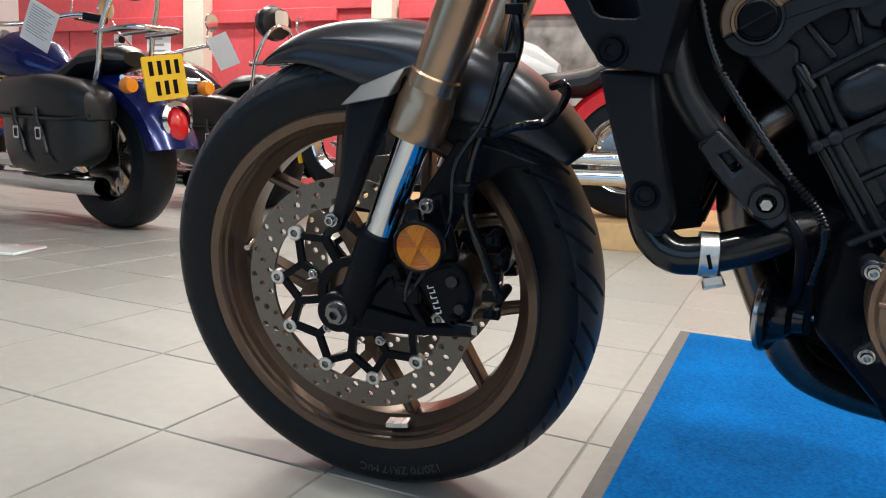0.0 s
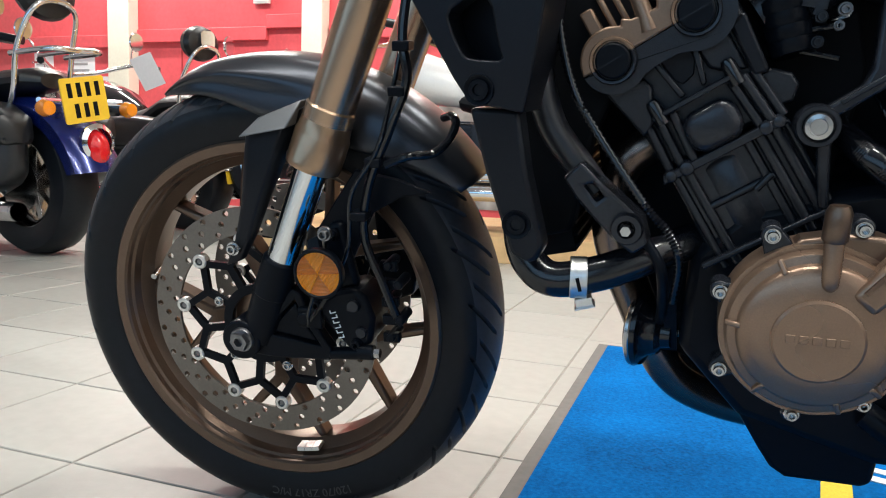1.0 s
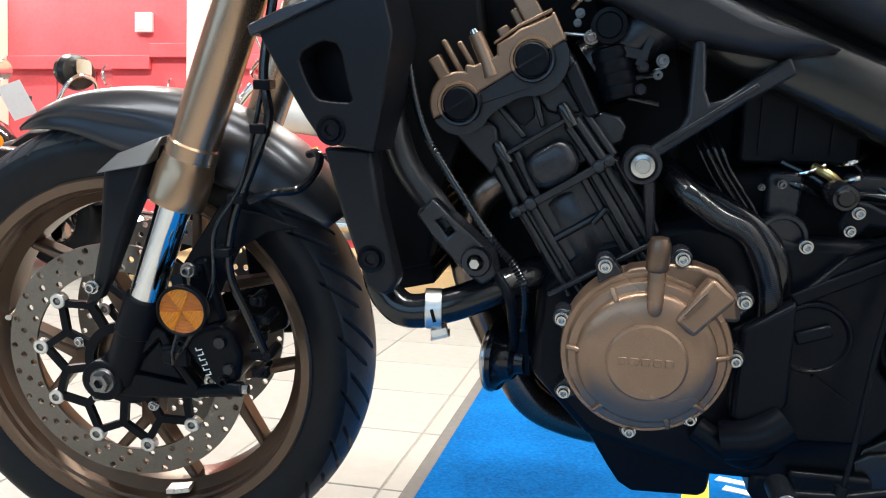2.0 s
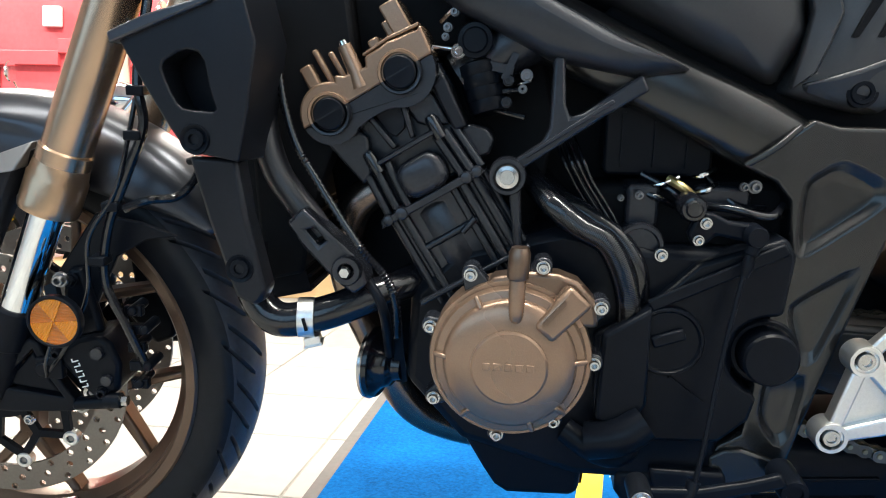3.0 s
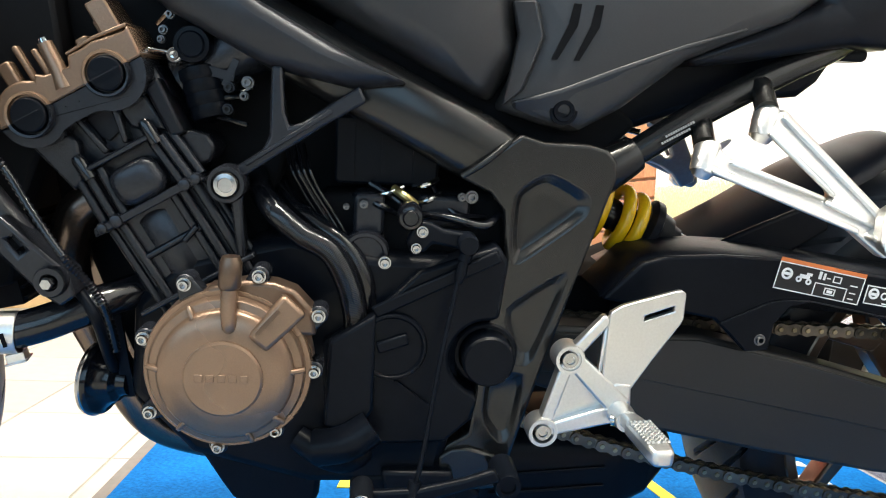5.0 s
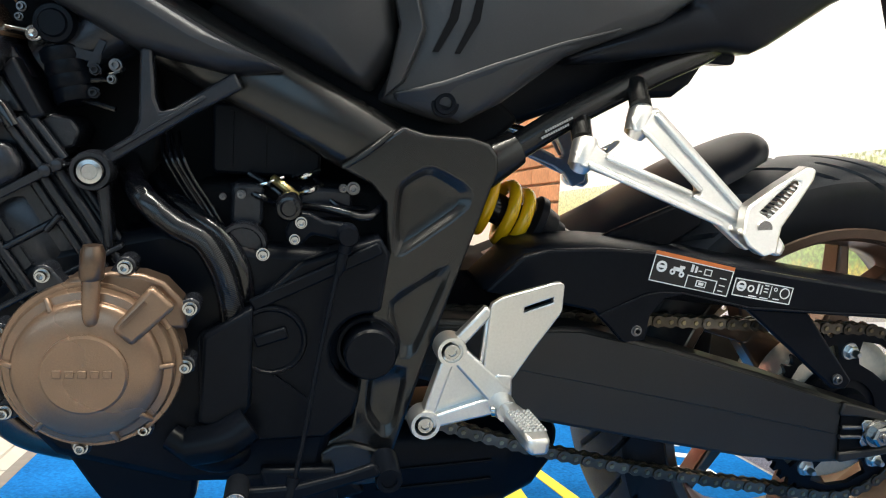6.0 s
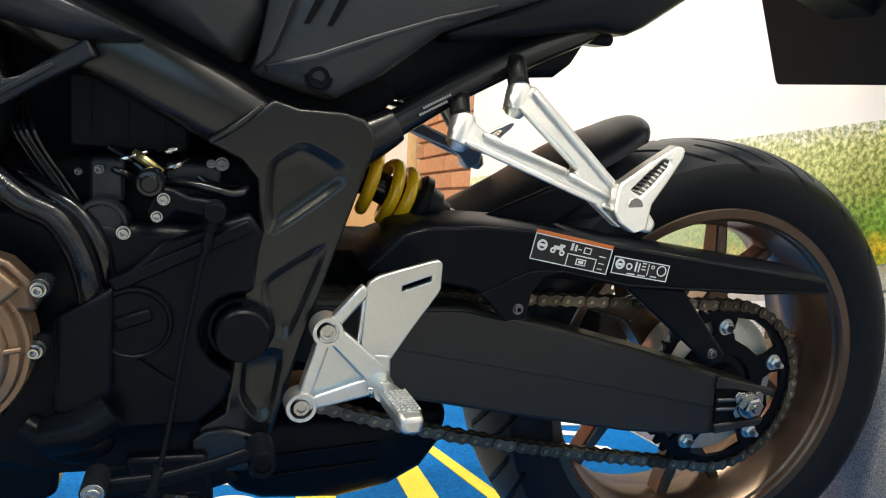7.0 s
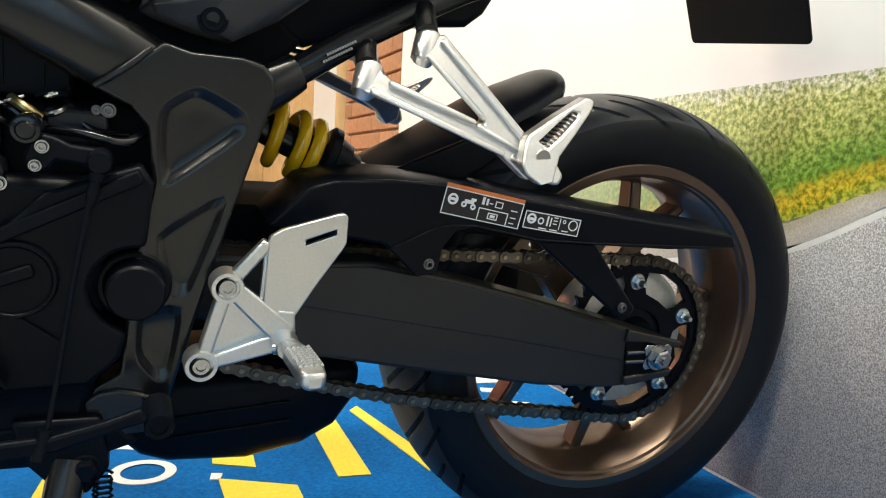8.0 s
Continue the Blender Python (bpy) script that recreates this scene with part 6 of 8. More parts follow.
under = [(-0.603, 0.339), (-0.578, 0.329), (-0.553, 0.323), (-0.523, 0.338), (-0.462, 0.383), (-0.395, 0.415)]
bm = bmesh.new()
k = len(crease)
v = [(x, -0.1835, z) for x, z in crease] + [(x, -0.168, z) for x, z in under] + [(x, -0.15, z) for x, z in under] + [(x, -0.15, z + 0.004) for x, z in crease]
add_mesh(bm, v, [(a * k + i, a * k + i + 1, (a + 1) % 4 * k + i + 1, (a + 1) % 4 * k + i) for a in range(4) for i in range(k - 1)] + [(0, k, 2 * k, 3 * k), (k - 1, 2 * k - 1, 3 * k - 1, 4 * k - 1)])
part("panel_underside", bm, PANEL, side, bevel=0.006)
edge = bmesh.new()
rows = list(zip([(-0.6091, 0.434), (-0.6015, 0.4057), (-0.6063, 0.3738), (-0.6127, 0.3412)], [(-0.5915, 0.434), (-0.5828, 0.4051), (-0.5896, 0.3817), (-0.5993, 0.3558)]))
loft(edge, [[(a[0], -0.172, a[1]), (b[0], -0.1845, b[1]), (b[0] + 0.006, -0.172, b[1]), (a[0], -0.16, a[1])] for a, b in rows])
part("panel_edge", edge, PANEL, side, "slanted front edge of the panel", bevel=0.0015)
# near-black block added so the gap beside the tank reads as shade
on_bike("tank_gap_fill", prism(bmesh.new(), [(-0.67, 0.34), (-0.56, 0.33), (-0.5, 0.4), (-0.5, 0.5), (-0.66, 0.56)], -0.12, 0.12), DARK, "added near-black filler for the shade between tank and seat", bevel=0.004)
bm = bmesh.new()
lathe(bm, [(0.0, -0.176), (0.0055, -0.176), (0.006, -0.179), (0.0095, -0.179), (0.0105, -0.177), (0.013, -0.177), (0.0135, -0.165)], -0.556, 0.34, seg=24)
part("panel_bolt", bm, BLACK, side)
skin("tail_panel", [(-0.437, 0.395), (-0.429, 0.388), (-0.384, 0.394), (-0.302, 0.411), (-0.28, 0.415), (-0.242, 0.414), (-0.223, 0.424), (-0.157, 0.472), (0.02, 0.57), (-0.1, 0.6), (-0.338, 0.482), (-0.318, 0.452)], -0.155, -0.17, GREYBLACK, "graphite tail panel", 0.12)
seat = skin("seat", [(-0.6, 0.45), (-0.5, 0.438), (-0.34, 0.44), (-0.2, 0.5), (-0.1, 0.56), (-0.2, 0.58), (-0.45, 0.52), (-0.62, 0.53)], -0.14, -0.155, LEATHER, "black padded seat", 0.14)
tray = on_bike("undertray", prism(bmesh.new(), [(-0.505, 0.338), (-0.462, 0.326), (-0.415, 0.345), (-0.335, 0.362), (-0.291, 0.367), (-0.272, 0.383), (-0.256, 0.411), (-0.2, 0.43), (-0.4, 0.42), (-0.5, 0.38)], -0.105, 0.11), BLACK, "black plastic undertray", bevel=0.008)
part("lock_cable", tube(bmesh.new(), [(-0.452, 0.12, 0.331), (-0.44, 0.11, 0.326), (-0.39, 0.08, 0.316)], [0.006, 0.0045, 0.0045], 12, curved=False), STEEL, tray, "bright cable rod under the seat")
part("tray_hook", prism(bmesh.new(), rounded(-0.275, 0.411, 0.07, 0.014, 0.006), -0.13, -0.1), BLACK, tray, bevel=0.002)
# number plate holder: we look at its back
holder = on_bike("plate_holder", bar(bmesh.new(), (0.02, 0, 0.56), (0.25, 0, 0.5), 0.03, 0.08), BLACK, "black number plate holder", bevel=0.005)
bm = bmesh.new()
prism(bm, rounded(-0.05, 0.506, 0.242, 0.19, 0.008), -0.002, 0.002)
part("number_plate", bm, BLACK, holder, "back of a black number plate", bevel=0.001, at=pose(0.238, 0, 0.411, 0, -24, 0) @ pose(0, 0, -0.411, 0, 0, -90))

# subframe rail and passenger footrest
for s in (1, -1):
    rail = on_bike("subframe_rail", tube(bmesh.new(), [(-0.52, -0.157 * s, 0.278), (-0.478, -0.157 * s, 0.304), (-0.42, -0.152 * s, 0.342), (-0.34, -0.143 * s, 0.386), (-0.28, -0.132 * s, 0.415), (-0.22, -0.11 * s, 0.445)], 0.0135, 24), MATT, "black tubular subframe rail")
    part("rail_socket", tube(bmesh.new(), [(-0.53, -0.159 * s, 0.271), (-0.505, -0.159 * s, 0.287), (-0.485, -0.158 * s, 0.2995), (-0.479, -0.157 * s, 0.3035), (-0.477, -0.157 * s, 0.3045)], [0.0245, 0.022, 0.019, 0.018, 0.015], 28, curved=False), MATT, rail)
    for x, z in ((-0.416, 0.336), (-0.36, 0.372)):
        dx = 0.03 if s < 0 else 0.0
        part("mount_boss", tube(bmesh.new(), [(x + dx, -0.152 * s, z - 0.001), (x + dx, -0.162 * s, z - 0.007), (x + dx - 0.003, -0.178 * s, z - 0.02)], [0.0135, 0.0105, 0.0105], 20, curved=False), MATT, rail)
    # the far bracket is the same silver casting, coloured dark as if shaded
    cast = ALU if s > 0 else DARK_STEEL
    shift = pose(0.03 if s < 0 else 0.0, 0, 0)
    def lean_y(x, z, off=0.0):
        """The bracket lies in a plane that spreads outwards towards its peg."""
        return s * (-0.4475 - 0.1775 * x + 0.59 * z + off)
    def leaning(outline, near, far, holes=()):
        bm = prism(bmesh.new(), outline, -near, -far, holes=holes)
        for v in bm.verts:
            v.co.y = lean_y(v.co.x, v.co.z, v.co.y)
        return bm
    def rib(a, b, w, near, far, w2=None):
        d = Vector((b[0] - a[0], b[1] - a[1])).normalized()
        n = Vector((-d.y, d.x)) * 0.5
        w2 = w2 or w
        return leaning([(a[0] + n.x * w, a[1] + n.y * w), (b[0] + n.x * w2, b[1] + n.y * w2), (b[0] - n.x * w2, b[1] - n.y * w2), (a[0] - n.x * w, a[1] - n.y * w)], near, far)
    foot = on_bike("passenger_bracket", leaning([(-0.433, 0.306), (-0.428, 0.293), (-0.409, 0.2875), (-0.329, 0.2625), (-0.308, 0.252), (-0.284, 0.23), (-0.266, 0.24), (-0.268, 0.258), (-0.321, 0.323), (-0.346, 0.353),
        (-0.374, 0.343), (-0.3745, 0.329), (-0.36, 0.327), (-0.324, 0.29), (-0.3175, 0.281), (-0.319, 0.2765), (-0.326, 0.276), (-0.394, 0.301), (-0.407, 0.311), (-0.412, 0.319)], 0.004, -0.011), cast, "cast silver passenger footrest bracket", bevel=0.003)
    foot.matrix_basis = BASE @ shift
    for a, b, w, w2 in (((-0.421, 0.2955), (-0.303, 0.2515), 0.007, 0.006), ((-0.404, 0.3035), (-0.327, 0.2765), 0.006, 0.005), ((-0.3655, 0.3315), (-0.318, 0.2795), 0.006, 0.005), ((-0.3505, 0.3475), (-0.2745, 0.2555), 0.007, 0.006), ((-0.327, 0.2745), (-0.279, 0.252), 0.005, 0.004)):
        part("arm_rib", rib(a, b, w, 0.0085, 0.002, w2), cast, foot, bevel=0.0022)
    for x, z in ((-0.4185, 0.312), (-0.3605, 0.347)):
        part("bracket_cap", tube(bmesh.new(), [(x + 0.001, lean_y(x, z, 0.007), z + 0.004), (x + 0.0008, lean_y(x, z, 0.006), z + 0.002), (x - 0.0055, lean_y(x, z, -0.0015), z - 0.02), (x - 0.006, lean_y(x, z, 0.0), z - 0.023)], [0.0112, 0.0124, 0.0118, 0.009], 28, curved=False), cast, foot)
    part("peg_knuckle", leaning([(-0.3, 0.2475), (-0.2845, 0.2335), (-0.262, 0.229), (-0.255, 0.2385), (-0.262, 0.253), (-0.281, 0.262)], 0.02, -0.006), cast, foot, bevel=0.004)
    ppeg = part("passenger_peg", leaning([(-0.2903, 0.2657), (-0.2862, 0.2719), (-0.2569, 0.2907), (-0.2258, 0.3092), (-0.2199, 0.3093), (-0.2172, 0.3067), (-0.2211, 0.2985), (-0.241, 0.2758), (-0.2599, 0.2554), (-0.265, 0.2442), (-0.269, 0.2343), (-0.2827, 0.2296), (-0.2941, 0.2383), (-0.2971, 0.2458)], 0.026, 0.012,
        holes=[[(-0.278, 0.2666), (-0.2584, 0.2825), (-0.2406, 0.2961), (-0.2348, 0.2957), (-0.2378, 0.2898), (-0.2567, 0.2722), (-0.2701, 0.2617)]]), ALU, foot, "folded silver passenger peg", bevel=0.002)
    for k in range(9):
        a = (-0.2670 + 0.00364 * k, 0.2643 + 0.00339 * k)
        part("peg_tooth", rib(a, (a[0] - 0.0036, a[1] + 0.0016), 0.0016, 0.0255, 0.014), ALU, ppeg)
    part("peg_bolt", tube(bmesh.new(), [(-0.2745, lean_y(-0.2745, 0.252, -0.008), 0.2535), (-0.2765, lean_y(-0.2765, 0.252, -0.026), 0.2535)], 0.0068, 20), STEEL, foot)
# printed serial mark on the rail
bm = bmesh.new()
for k in range(12):
    for row in range(2):
        u = k * 0.0026 + 0.006 * row
        box(bm, u, u + 0.0018, -0.0004, 0.0004, row * 0.0042, row * 0.0042 + 0.0022)
bmesh.ops.transform(bm, matrix=pose(-0.458, -0.173, 0.314, 0, -30, 2), verts=bm.verts)
on_bike("rail_print", bm, GREY_PRINT)

# rider's footrest bracket
heel = on_bike("footrest_bracket", prism(bmesh.new(), eased_outline([(-0.505, 0.16), (-0.4935, 0.1675), (-0.4395, 0.184), (-0.4345, 0.181), (-0.434, 0.1545), (-0.459, 0.1165), (-0.4765, 0.087), (-0.488, 0.072), (-0.506, 0.09), (-0.506, 0.12)], 0.08), -0.215, -0.208,
               holes=[[(-0.472, 0.158), (-0.4445, 0.1685), (-0.444, 0.1635), (-0.472, 0.153)]]), ALU, "silver cast footrest bracket with a heel plate", bevel=0.0016)
P1, P2, P3 = Vector((-0.5385, -0.206, 0.1135)), Vector((-0.5583, -0.206, 0.0405)), Vector((-0.4885, -0.209, 0.062))
bm = bmesh.new()
bar(bm, P1, P2, 0.0125, 0.016)
bar(bm, P2, P3, 0.012, 0.016, 0.019, 0.017)
bar(bm, P1 + Vector((0.002, 0, 0.0015)), P3 + Vector((0.004, 0, 0.004)), 0.017, 0.016, 0.024, 0.017)
bar(bm, P1, Vector((-0.5045, -0.2085, 0.1545)), 0.0125, 0.014, 0.011, 0.011)
bar(bm, Vector((-0.5075, -0.2085, 0.1)), Vector((-0.5055, -0.2085, 0.15)), 0.005, 0.009)
bar(bm, P3, Vector((-0.486, -0.2115, 0.092)), 0.027, 0.014, 0.017, 0.0085)
part("bracket_frame", bm, ALU, heel, bevel=0.0032)
part("bracket_web", prism(bmesh.new(), [(-0.54, 0.108), (-0.556, 0.046), (-0.496, 0.062), (-0.506, 0.077)], -0.2065, -0.201), ALU, heel)
for p in (P1, P2):
    eye = part("bracket_eye", lathe(bmesh.new(), [(0.0095, -0.211), (0.0105, -0.2165), (0.0138, -0.2165), (0.0148, -0.2135), (0.015, -0.195), (0.0095, -0.195)], p.x, p.z, seg=36, closed=True), ALU, heel)
    # disc coloured near-black for the shade in the groove round the bolt
    part("eye_well_shade", lathe(bmesh.new(), [(0, -0.2085), (0.0105, -0.2085), (0.0105, -0.2)], p.x, p.z, seg=28), DARK, eye)
    head_bolt = lathe(bmesh.new(), [(0.0042, -0.2125), (0.0044, -0.2165), (0.0072, -0.2165), (0.008, -0.215), (0.0082, -0.206)], p.x, p.z, seg=30)
    lathe(head_bolt, [(0, -0.2145), (0.0042, -0.2145), (0.0046, -0.213)], p.x, p.z, seg=6)
    part("bracket_bolt", head_bolt, STEEL, eye)
part("peg_pivot", tube(bmesh.new(), [(-0.488, -0.2, 0.063), (-0.486, -0.224, 0.0625), (-0.4855, -0.236, 0.0625)], [0.013, 0.012, 0.0105], 24, curved=False), ALU, heel)
part("pivot_pin", tube(bmesh.new(), [(-0.498, -0.227, 0.06), (-0.4945, -0.2285, 0.0605)], 0.0055, 18), STEEL, heel)
PEG = pose(-0.4855, -0.232, 0.066, 0, 0, 6)
bm = bmesh.new()
loft(bm, [[PEG @ Vector((i * w, y, dz + j * 0.0065)) for i, j in ((-1, -1), (1, -1), (1, 1), (-1, 1))] for y, w, dz in ((0.0, 0.0075, -0.001), (-0.02, 0.009, 0.0), (-0.024, 0.0122, 0.0), (-0.062, 0.0122, -0.002), (-0.072, 0.0105, -0.004), (-0.076, 0.008, -0.006))])
pegob = part("rider_peg", bm, ALU, heel, "knurled silver rider's peg", bevel=0.003)
knurl = bmesh.new()
add_mesh(knurl, [(-0.0017, -0.0021, 0), (0.0017, -0.0021, 0), (0.0017, 0.0021, 0), (-0.0017, 0.0021, 0), (-0.0008, -0.0011, 0.002), (0.0008, -0.0011, 0.002), (0.0008, 0.0011, 0.002), (-0.0008, 0.0011, 0.002)], [(4, 5, 6, 7), (0, 1, 5, 4), (1, 2, 6, 5), (2, 3, 7, 6), (3, 0, 4, 7)])
stud = part("peg_knurl", knurl, ALU, pegob, at=PEG @ pose(-0.0095, -0.0265, 0.0063))
for i in range(5):
    for j in range(9):
        if i or j:
            more = new("peg_knurl", stud.data)
            more.parent = pegob
            more.matrix_basis = PEG @ pose(-0.0095 + 0.00475 * i, -0.0265 - 0.0044 * j, 0.0063 - 0.00022 * j)

# near-black fill for the dark inner guard and the shade before the tyre
on_bike("tyre_gap_fill", prism(bmesh.new(), [(-0.56, 0.02), (-0.38, 0.03), (-0.31, 0.06), (-0.31, 0.16), (-0.36, 0.2), (-0.45, 0.16), (-0.56, 0.16)], -0.075, 0.09), DARK, "near-black filler for inner guard and shade before the back tyre", bevel=0.006)
# swingarm
for s in (1, -1):
    bm = bmesh.new()
    outline = [(-0.61, 0.128), (-0.5, 0.126), (-0.434, 0.12), (-0.386, 0.121), (-0.277, 0.099), (-0.16, 0.07), (-0.043, 0.037), (0.03, 0.016), (0.026, -0.006), (-0.016, -0.042), (-0.07, -0.043), (-0.163, -0.034), (-0.3, -0.01), (-0.438, 0.016), (-0.5, 0.045), (-0.61, 0.075)]
    prism(bm, outline, -0.15 * s, -0.112 * s, inset=0.985)
    arm = on_bike("swingarm", bm, SWING_PAINT, "black boxed swingarm", bevel=0.005)
    if s > 0:
        part("swingarm_flank", prism(bmesh.new(), [(-0.59, 0.122), (-0.44, 0.1145), (-0.386, 0.1155), (-0.277, 0.094), (-0.16, 0.065), (-0.05, 0.034), (-0.05, -0.0045), (-0.22, 0.03), (-0.45, 0.0725), (-0.59, 0.08)], -0.1522, -0.148), SWING_PAINT, arm, bevel=0.0012)
        # near-black slab on the arm, coloured as the shade of an open slot
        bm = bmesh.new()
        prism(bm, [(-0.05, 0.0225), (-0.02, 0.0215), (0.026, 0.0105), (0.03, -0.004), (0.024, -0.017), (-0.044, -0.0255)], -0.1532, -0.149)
        part("axle_slot_shade", bm, DARK, arm)
        part("slot_lip", prism(bmesh.new(), [(-0.052, 0.038), (0.035, 0.0185), (0.031, 0.0095), (-0.02, 0.0195), (-0.054, 0.021)], -0.157, -0.149), SWING_PAINT, arm, bevel=0.0025)
        part("slot_lip", prism(bmesh.new(), [(-0.046, -0.0255), (0.026, -0.0185), (0.022, -0.028), (-0.044, -0.038)], -0.157, -0.149), SWING_PAINT, arm, bevel=0.0025)
        for z in (-0.006, 0.006):
            part("adjuster_rod", tube(bmesh.new(), [(-0.048, -0.154, z), (-0.02, -0.154, z)], 0.0028, 12), DARK_STEEL, arm)
on_bike("swingarm_bridge", box(bmesh.new(), -0.47, -0.4, -0.112, 0.112, 0.03, 0.11), MATT, "", 0.008)
adj = on_bike("chain_adjuster", prism(bmesh.new(), [(-0.024, 0.012), (-0.02, 0.0165), (0.004, 0.015), (0.012, 0.017), (0.019, 0.012), (0.019, -0.013), (0.012, -0.017), (-0.002, -0.0145), (-0.018, -0.017), (-0.022, -0.012), (-0.019, 0.0)], -0.158, -0.15), STEEL, "stamped steel chain adjuster plate", bevel=0.001)
bm = bmesh.new()
hex_bolt(bm, -0.002, -0.158, 0.0, 0.0132, 0.013, 12)
lathe(bm, [(0, -0.1745), (0.0045, -0.1745), (0.006, -0.17), (0.007, -0.165)], -0.002, 0, seg=18)
part("axle_nut", bm, STEEL, adj, "large bright axle nut")
part("adjuster_bolt", tube(bmesh.new(), [(0.02, -0.137, 0.003), (0.042, -0.137, 0.001)], 0.005), STEEL, adj)
part("adjuster_nut", lathe(bmesh.new(), [(0, -0.146), (0.0075, -0.146), (0.0075, -0.13), (0, -0.13)], 0.034, 0.002, seg=6), BRASS, adj)
part("red_mark", box(bmesh.new(), 0.004, 0.012, -0.1545, -0.1535, 0.02, 0.0235), RED_PAINT, adj)
on_bike("back_axle", tube(bmesh.new(), [(0, -0.155, 0), (0, 0.155, 0)], 0.01), STEEL)

# back wheel
back_wheel = on_bike("back_wheel", rim(0.152, 0.232, 0.205), BRONZE, "satin bronze cast back wheel")
part("tyre", tyre(0.316, 0.09, 0.229, 0.076, 22, 1), RUBBER, back_wheel, "wide black grooved road tyre").data.materials.append(TREAD)
for k in range(5):
    part("spoke", spoke(68 + 72 * k, 0.05, 0.209, 13.5, 0.0, 0.026, 0.036, 2.3), BRONZE, back_wheel, bevel=0.004)
part("hub", lathe(bmesh.new(), [(0.02, -0.085), (0.088, -0.084), (0.097, -0.078), (0.1, -0.06), (0.094, -0.04), (0.06, -0.025), (0.05, 0.05), (0.04, 0.07), (0.02, 0.07)], closed=True), HUB_ALLOY, back_wheel, "pale cast alloy hub")
# sprocket and chain
N_T, PITCH = 44, 0.015875
R_P = PITCH / 2 / math.sin(math.pi / N_T)
CHAIN_Y = -0.098
out = []
for k in range(N_T):
    for da, r in ((-0.5, R_P - 0.006), (-0.25, R_P - 0.003), (-0.08, R_P + 0.003), (0.08, R_P + 0.003), (0.25, R_P - 0.003)):
        a = 2 * math.pi * (k + da) / N_T
        out.append((r * math.cos(a), r * math.sin(a)))
holes = []
for k in range(5):
    a0 = 72 * k + 60
    holes.append([(r * math.cos(radians(a0 + d)), r * math.sin(radians(a0 + d))) for r, d in ((0.066, -22), (0.078, -26), (0.095, -25), (0.098, -9), (0.098, 9), (0.095, 25), (0.078, 26), (0.066, 22), (0.063, 0))])
bm = bmesh.new()
prism(bm, out, CHAIN_Y - 0.0035, CHAIN_Y + 0.0035, holes=holes + [list(reversed(ring_points(0, 0, 0.045, 30)))])
spr = on_bike("back_sprocket", bm, BLACK, "black back sprocket with bright bolts", bevel=0.0)
part("cush_carrier", lathe(bmesh.new(), [(0.015, -0.112), (0.03, -0.112), (0.034, -0.1), (0.06, -0.094), (0.062, -0.075), (0.015, -0.075)], seg=48, closed=True), BLACK, spr)
for k in range(5):
    a = radians(72 * k + 24)
    bm = bmesh.new()
    tube(bm, [(0.083 * math.cos(a), CHAIN_Y - 0.003, 0.083 * math.sin(a)), (0.083 * math.cos(a), CHAIN_Y - 0.017, 0.083 * math.sin(a)), (0.083 * math.cos(a), CHAIN_Y - 0.021, 0.083 * math.sin(a))], [0.0045, 0.0045, 0.003], 12, curved=False)
    hex_bolt(bm, 0.083 * math.cos(a), CHAIN_Y - 0.003, 0.083 * math.sin(a), 0.0085, 0.009)
    part("sprocket_bolt", bm, ALU, spr)
front_c, front_r = Vector((-0.655, 0, 0.083)), 0.0392
on_bike("front_sprocket", prism(bmesh.new(), ring_points(front_c.x, front_c.z, front_r, 30), CHAIN_Y - 0.004, CHAIN_Y + 0.004), STEEL)


def chain_loop():
    """Pin places along the closed chain: back sprocket, two runs with a little sag below, front sprocket."""
    d = Vector((-front_c.x, 0, -front_c.z)).length
    base = math.atan2(front_c.z, front_c.x)
    off = math.acos((R_P - front_r) / d)
    pts = []
    up_b, lo_b = base - off, base + off
    def at(c, r, a):
        return Vector((c.x + r * math.cos(a), CHAIN_Y, c.z + r * math.sin(a)))
    o = Vector((0, 0, 0))
    arc = [at(o, R_P, lo_b + (2 * math.pi - 2 * off) * i / 200 - 0) for i in range(201)]
    a, b = at(o, R_P, up_b), at(front_c, front_r, up_b)
    run1 = [a.lerp(b, i / 60) for i in range(1, 60)]
    arc2 = [at(front_c, front_r, up_b - (2 * math.pi - (2 * math.pi - 2 * off)) * 0 + (lo_b - up_b) * i / 60) for i in range(61)]
    c, e = at(front_c, front_r, lo_b), at(o, R_P, lo_b)
    run2 = [c.lerp(e, i / 60) - Vector((0, 0, 0.024 * math.sin(math.pi * (i / 60) ** 0.8))) for i in range(1, 60)]
    return arc + run1 + arc2 + run2


raw = chain_loop()
raw.append(raw[0])
acc = [0.0]
for p, q in zip(raw, raw[1:]):
    acc.append(acc[-1] + (q - p).length)
n_links = int(round(acc[-1] / PITCH / 2) * 2)
pins = [Vector([float(np.interp(acc[-1] * k / n_links, acc, [p[i] for p in raw])) for i in range(3)]) for k in range(n_links)]


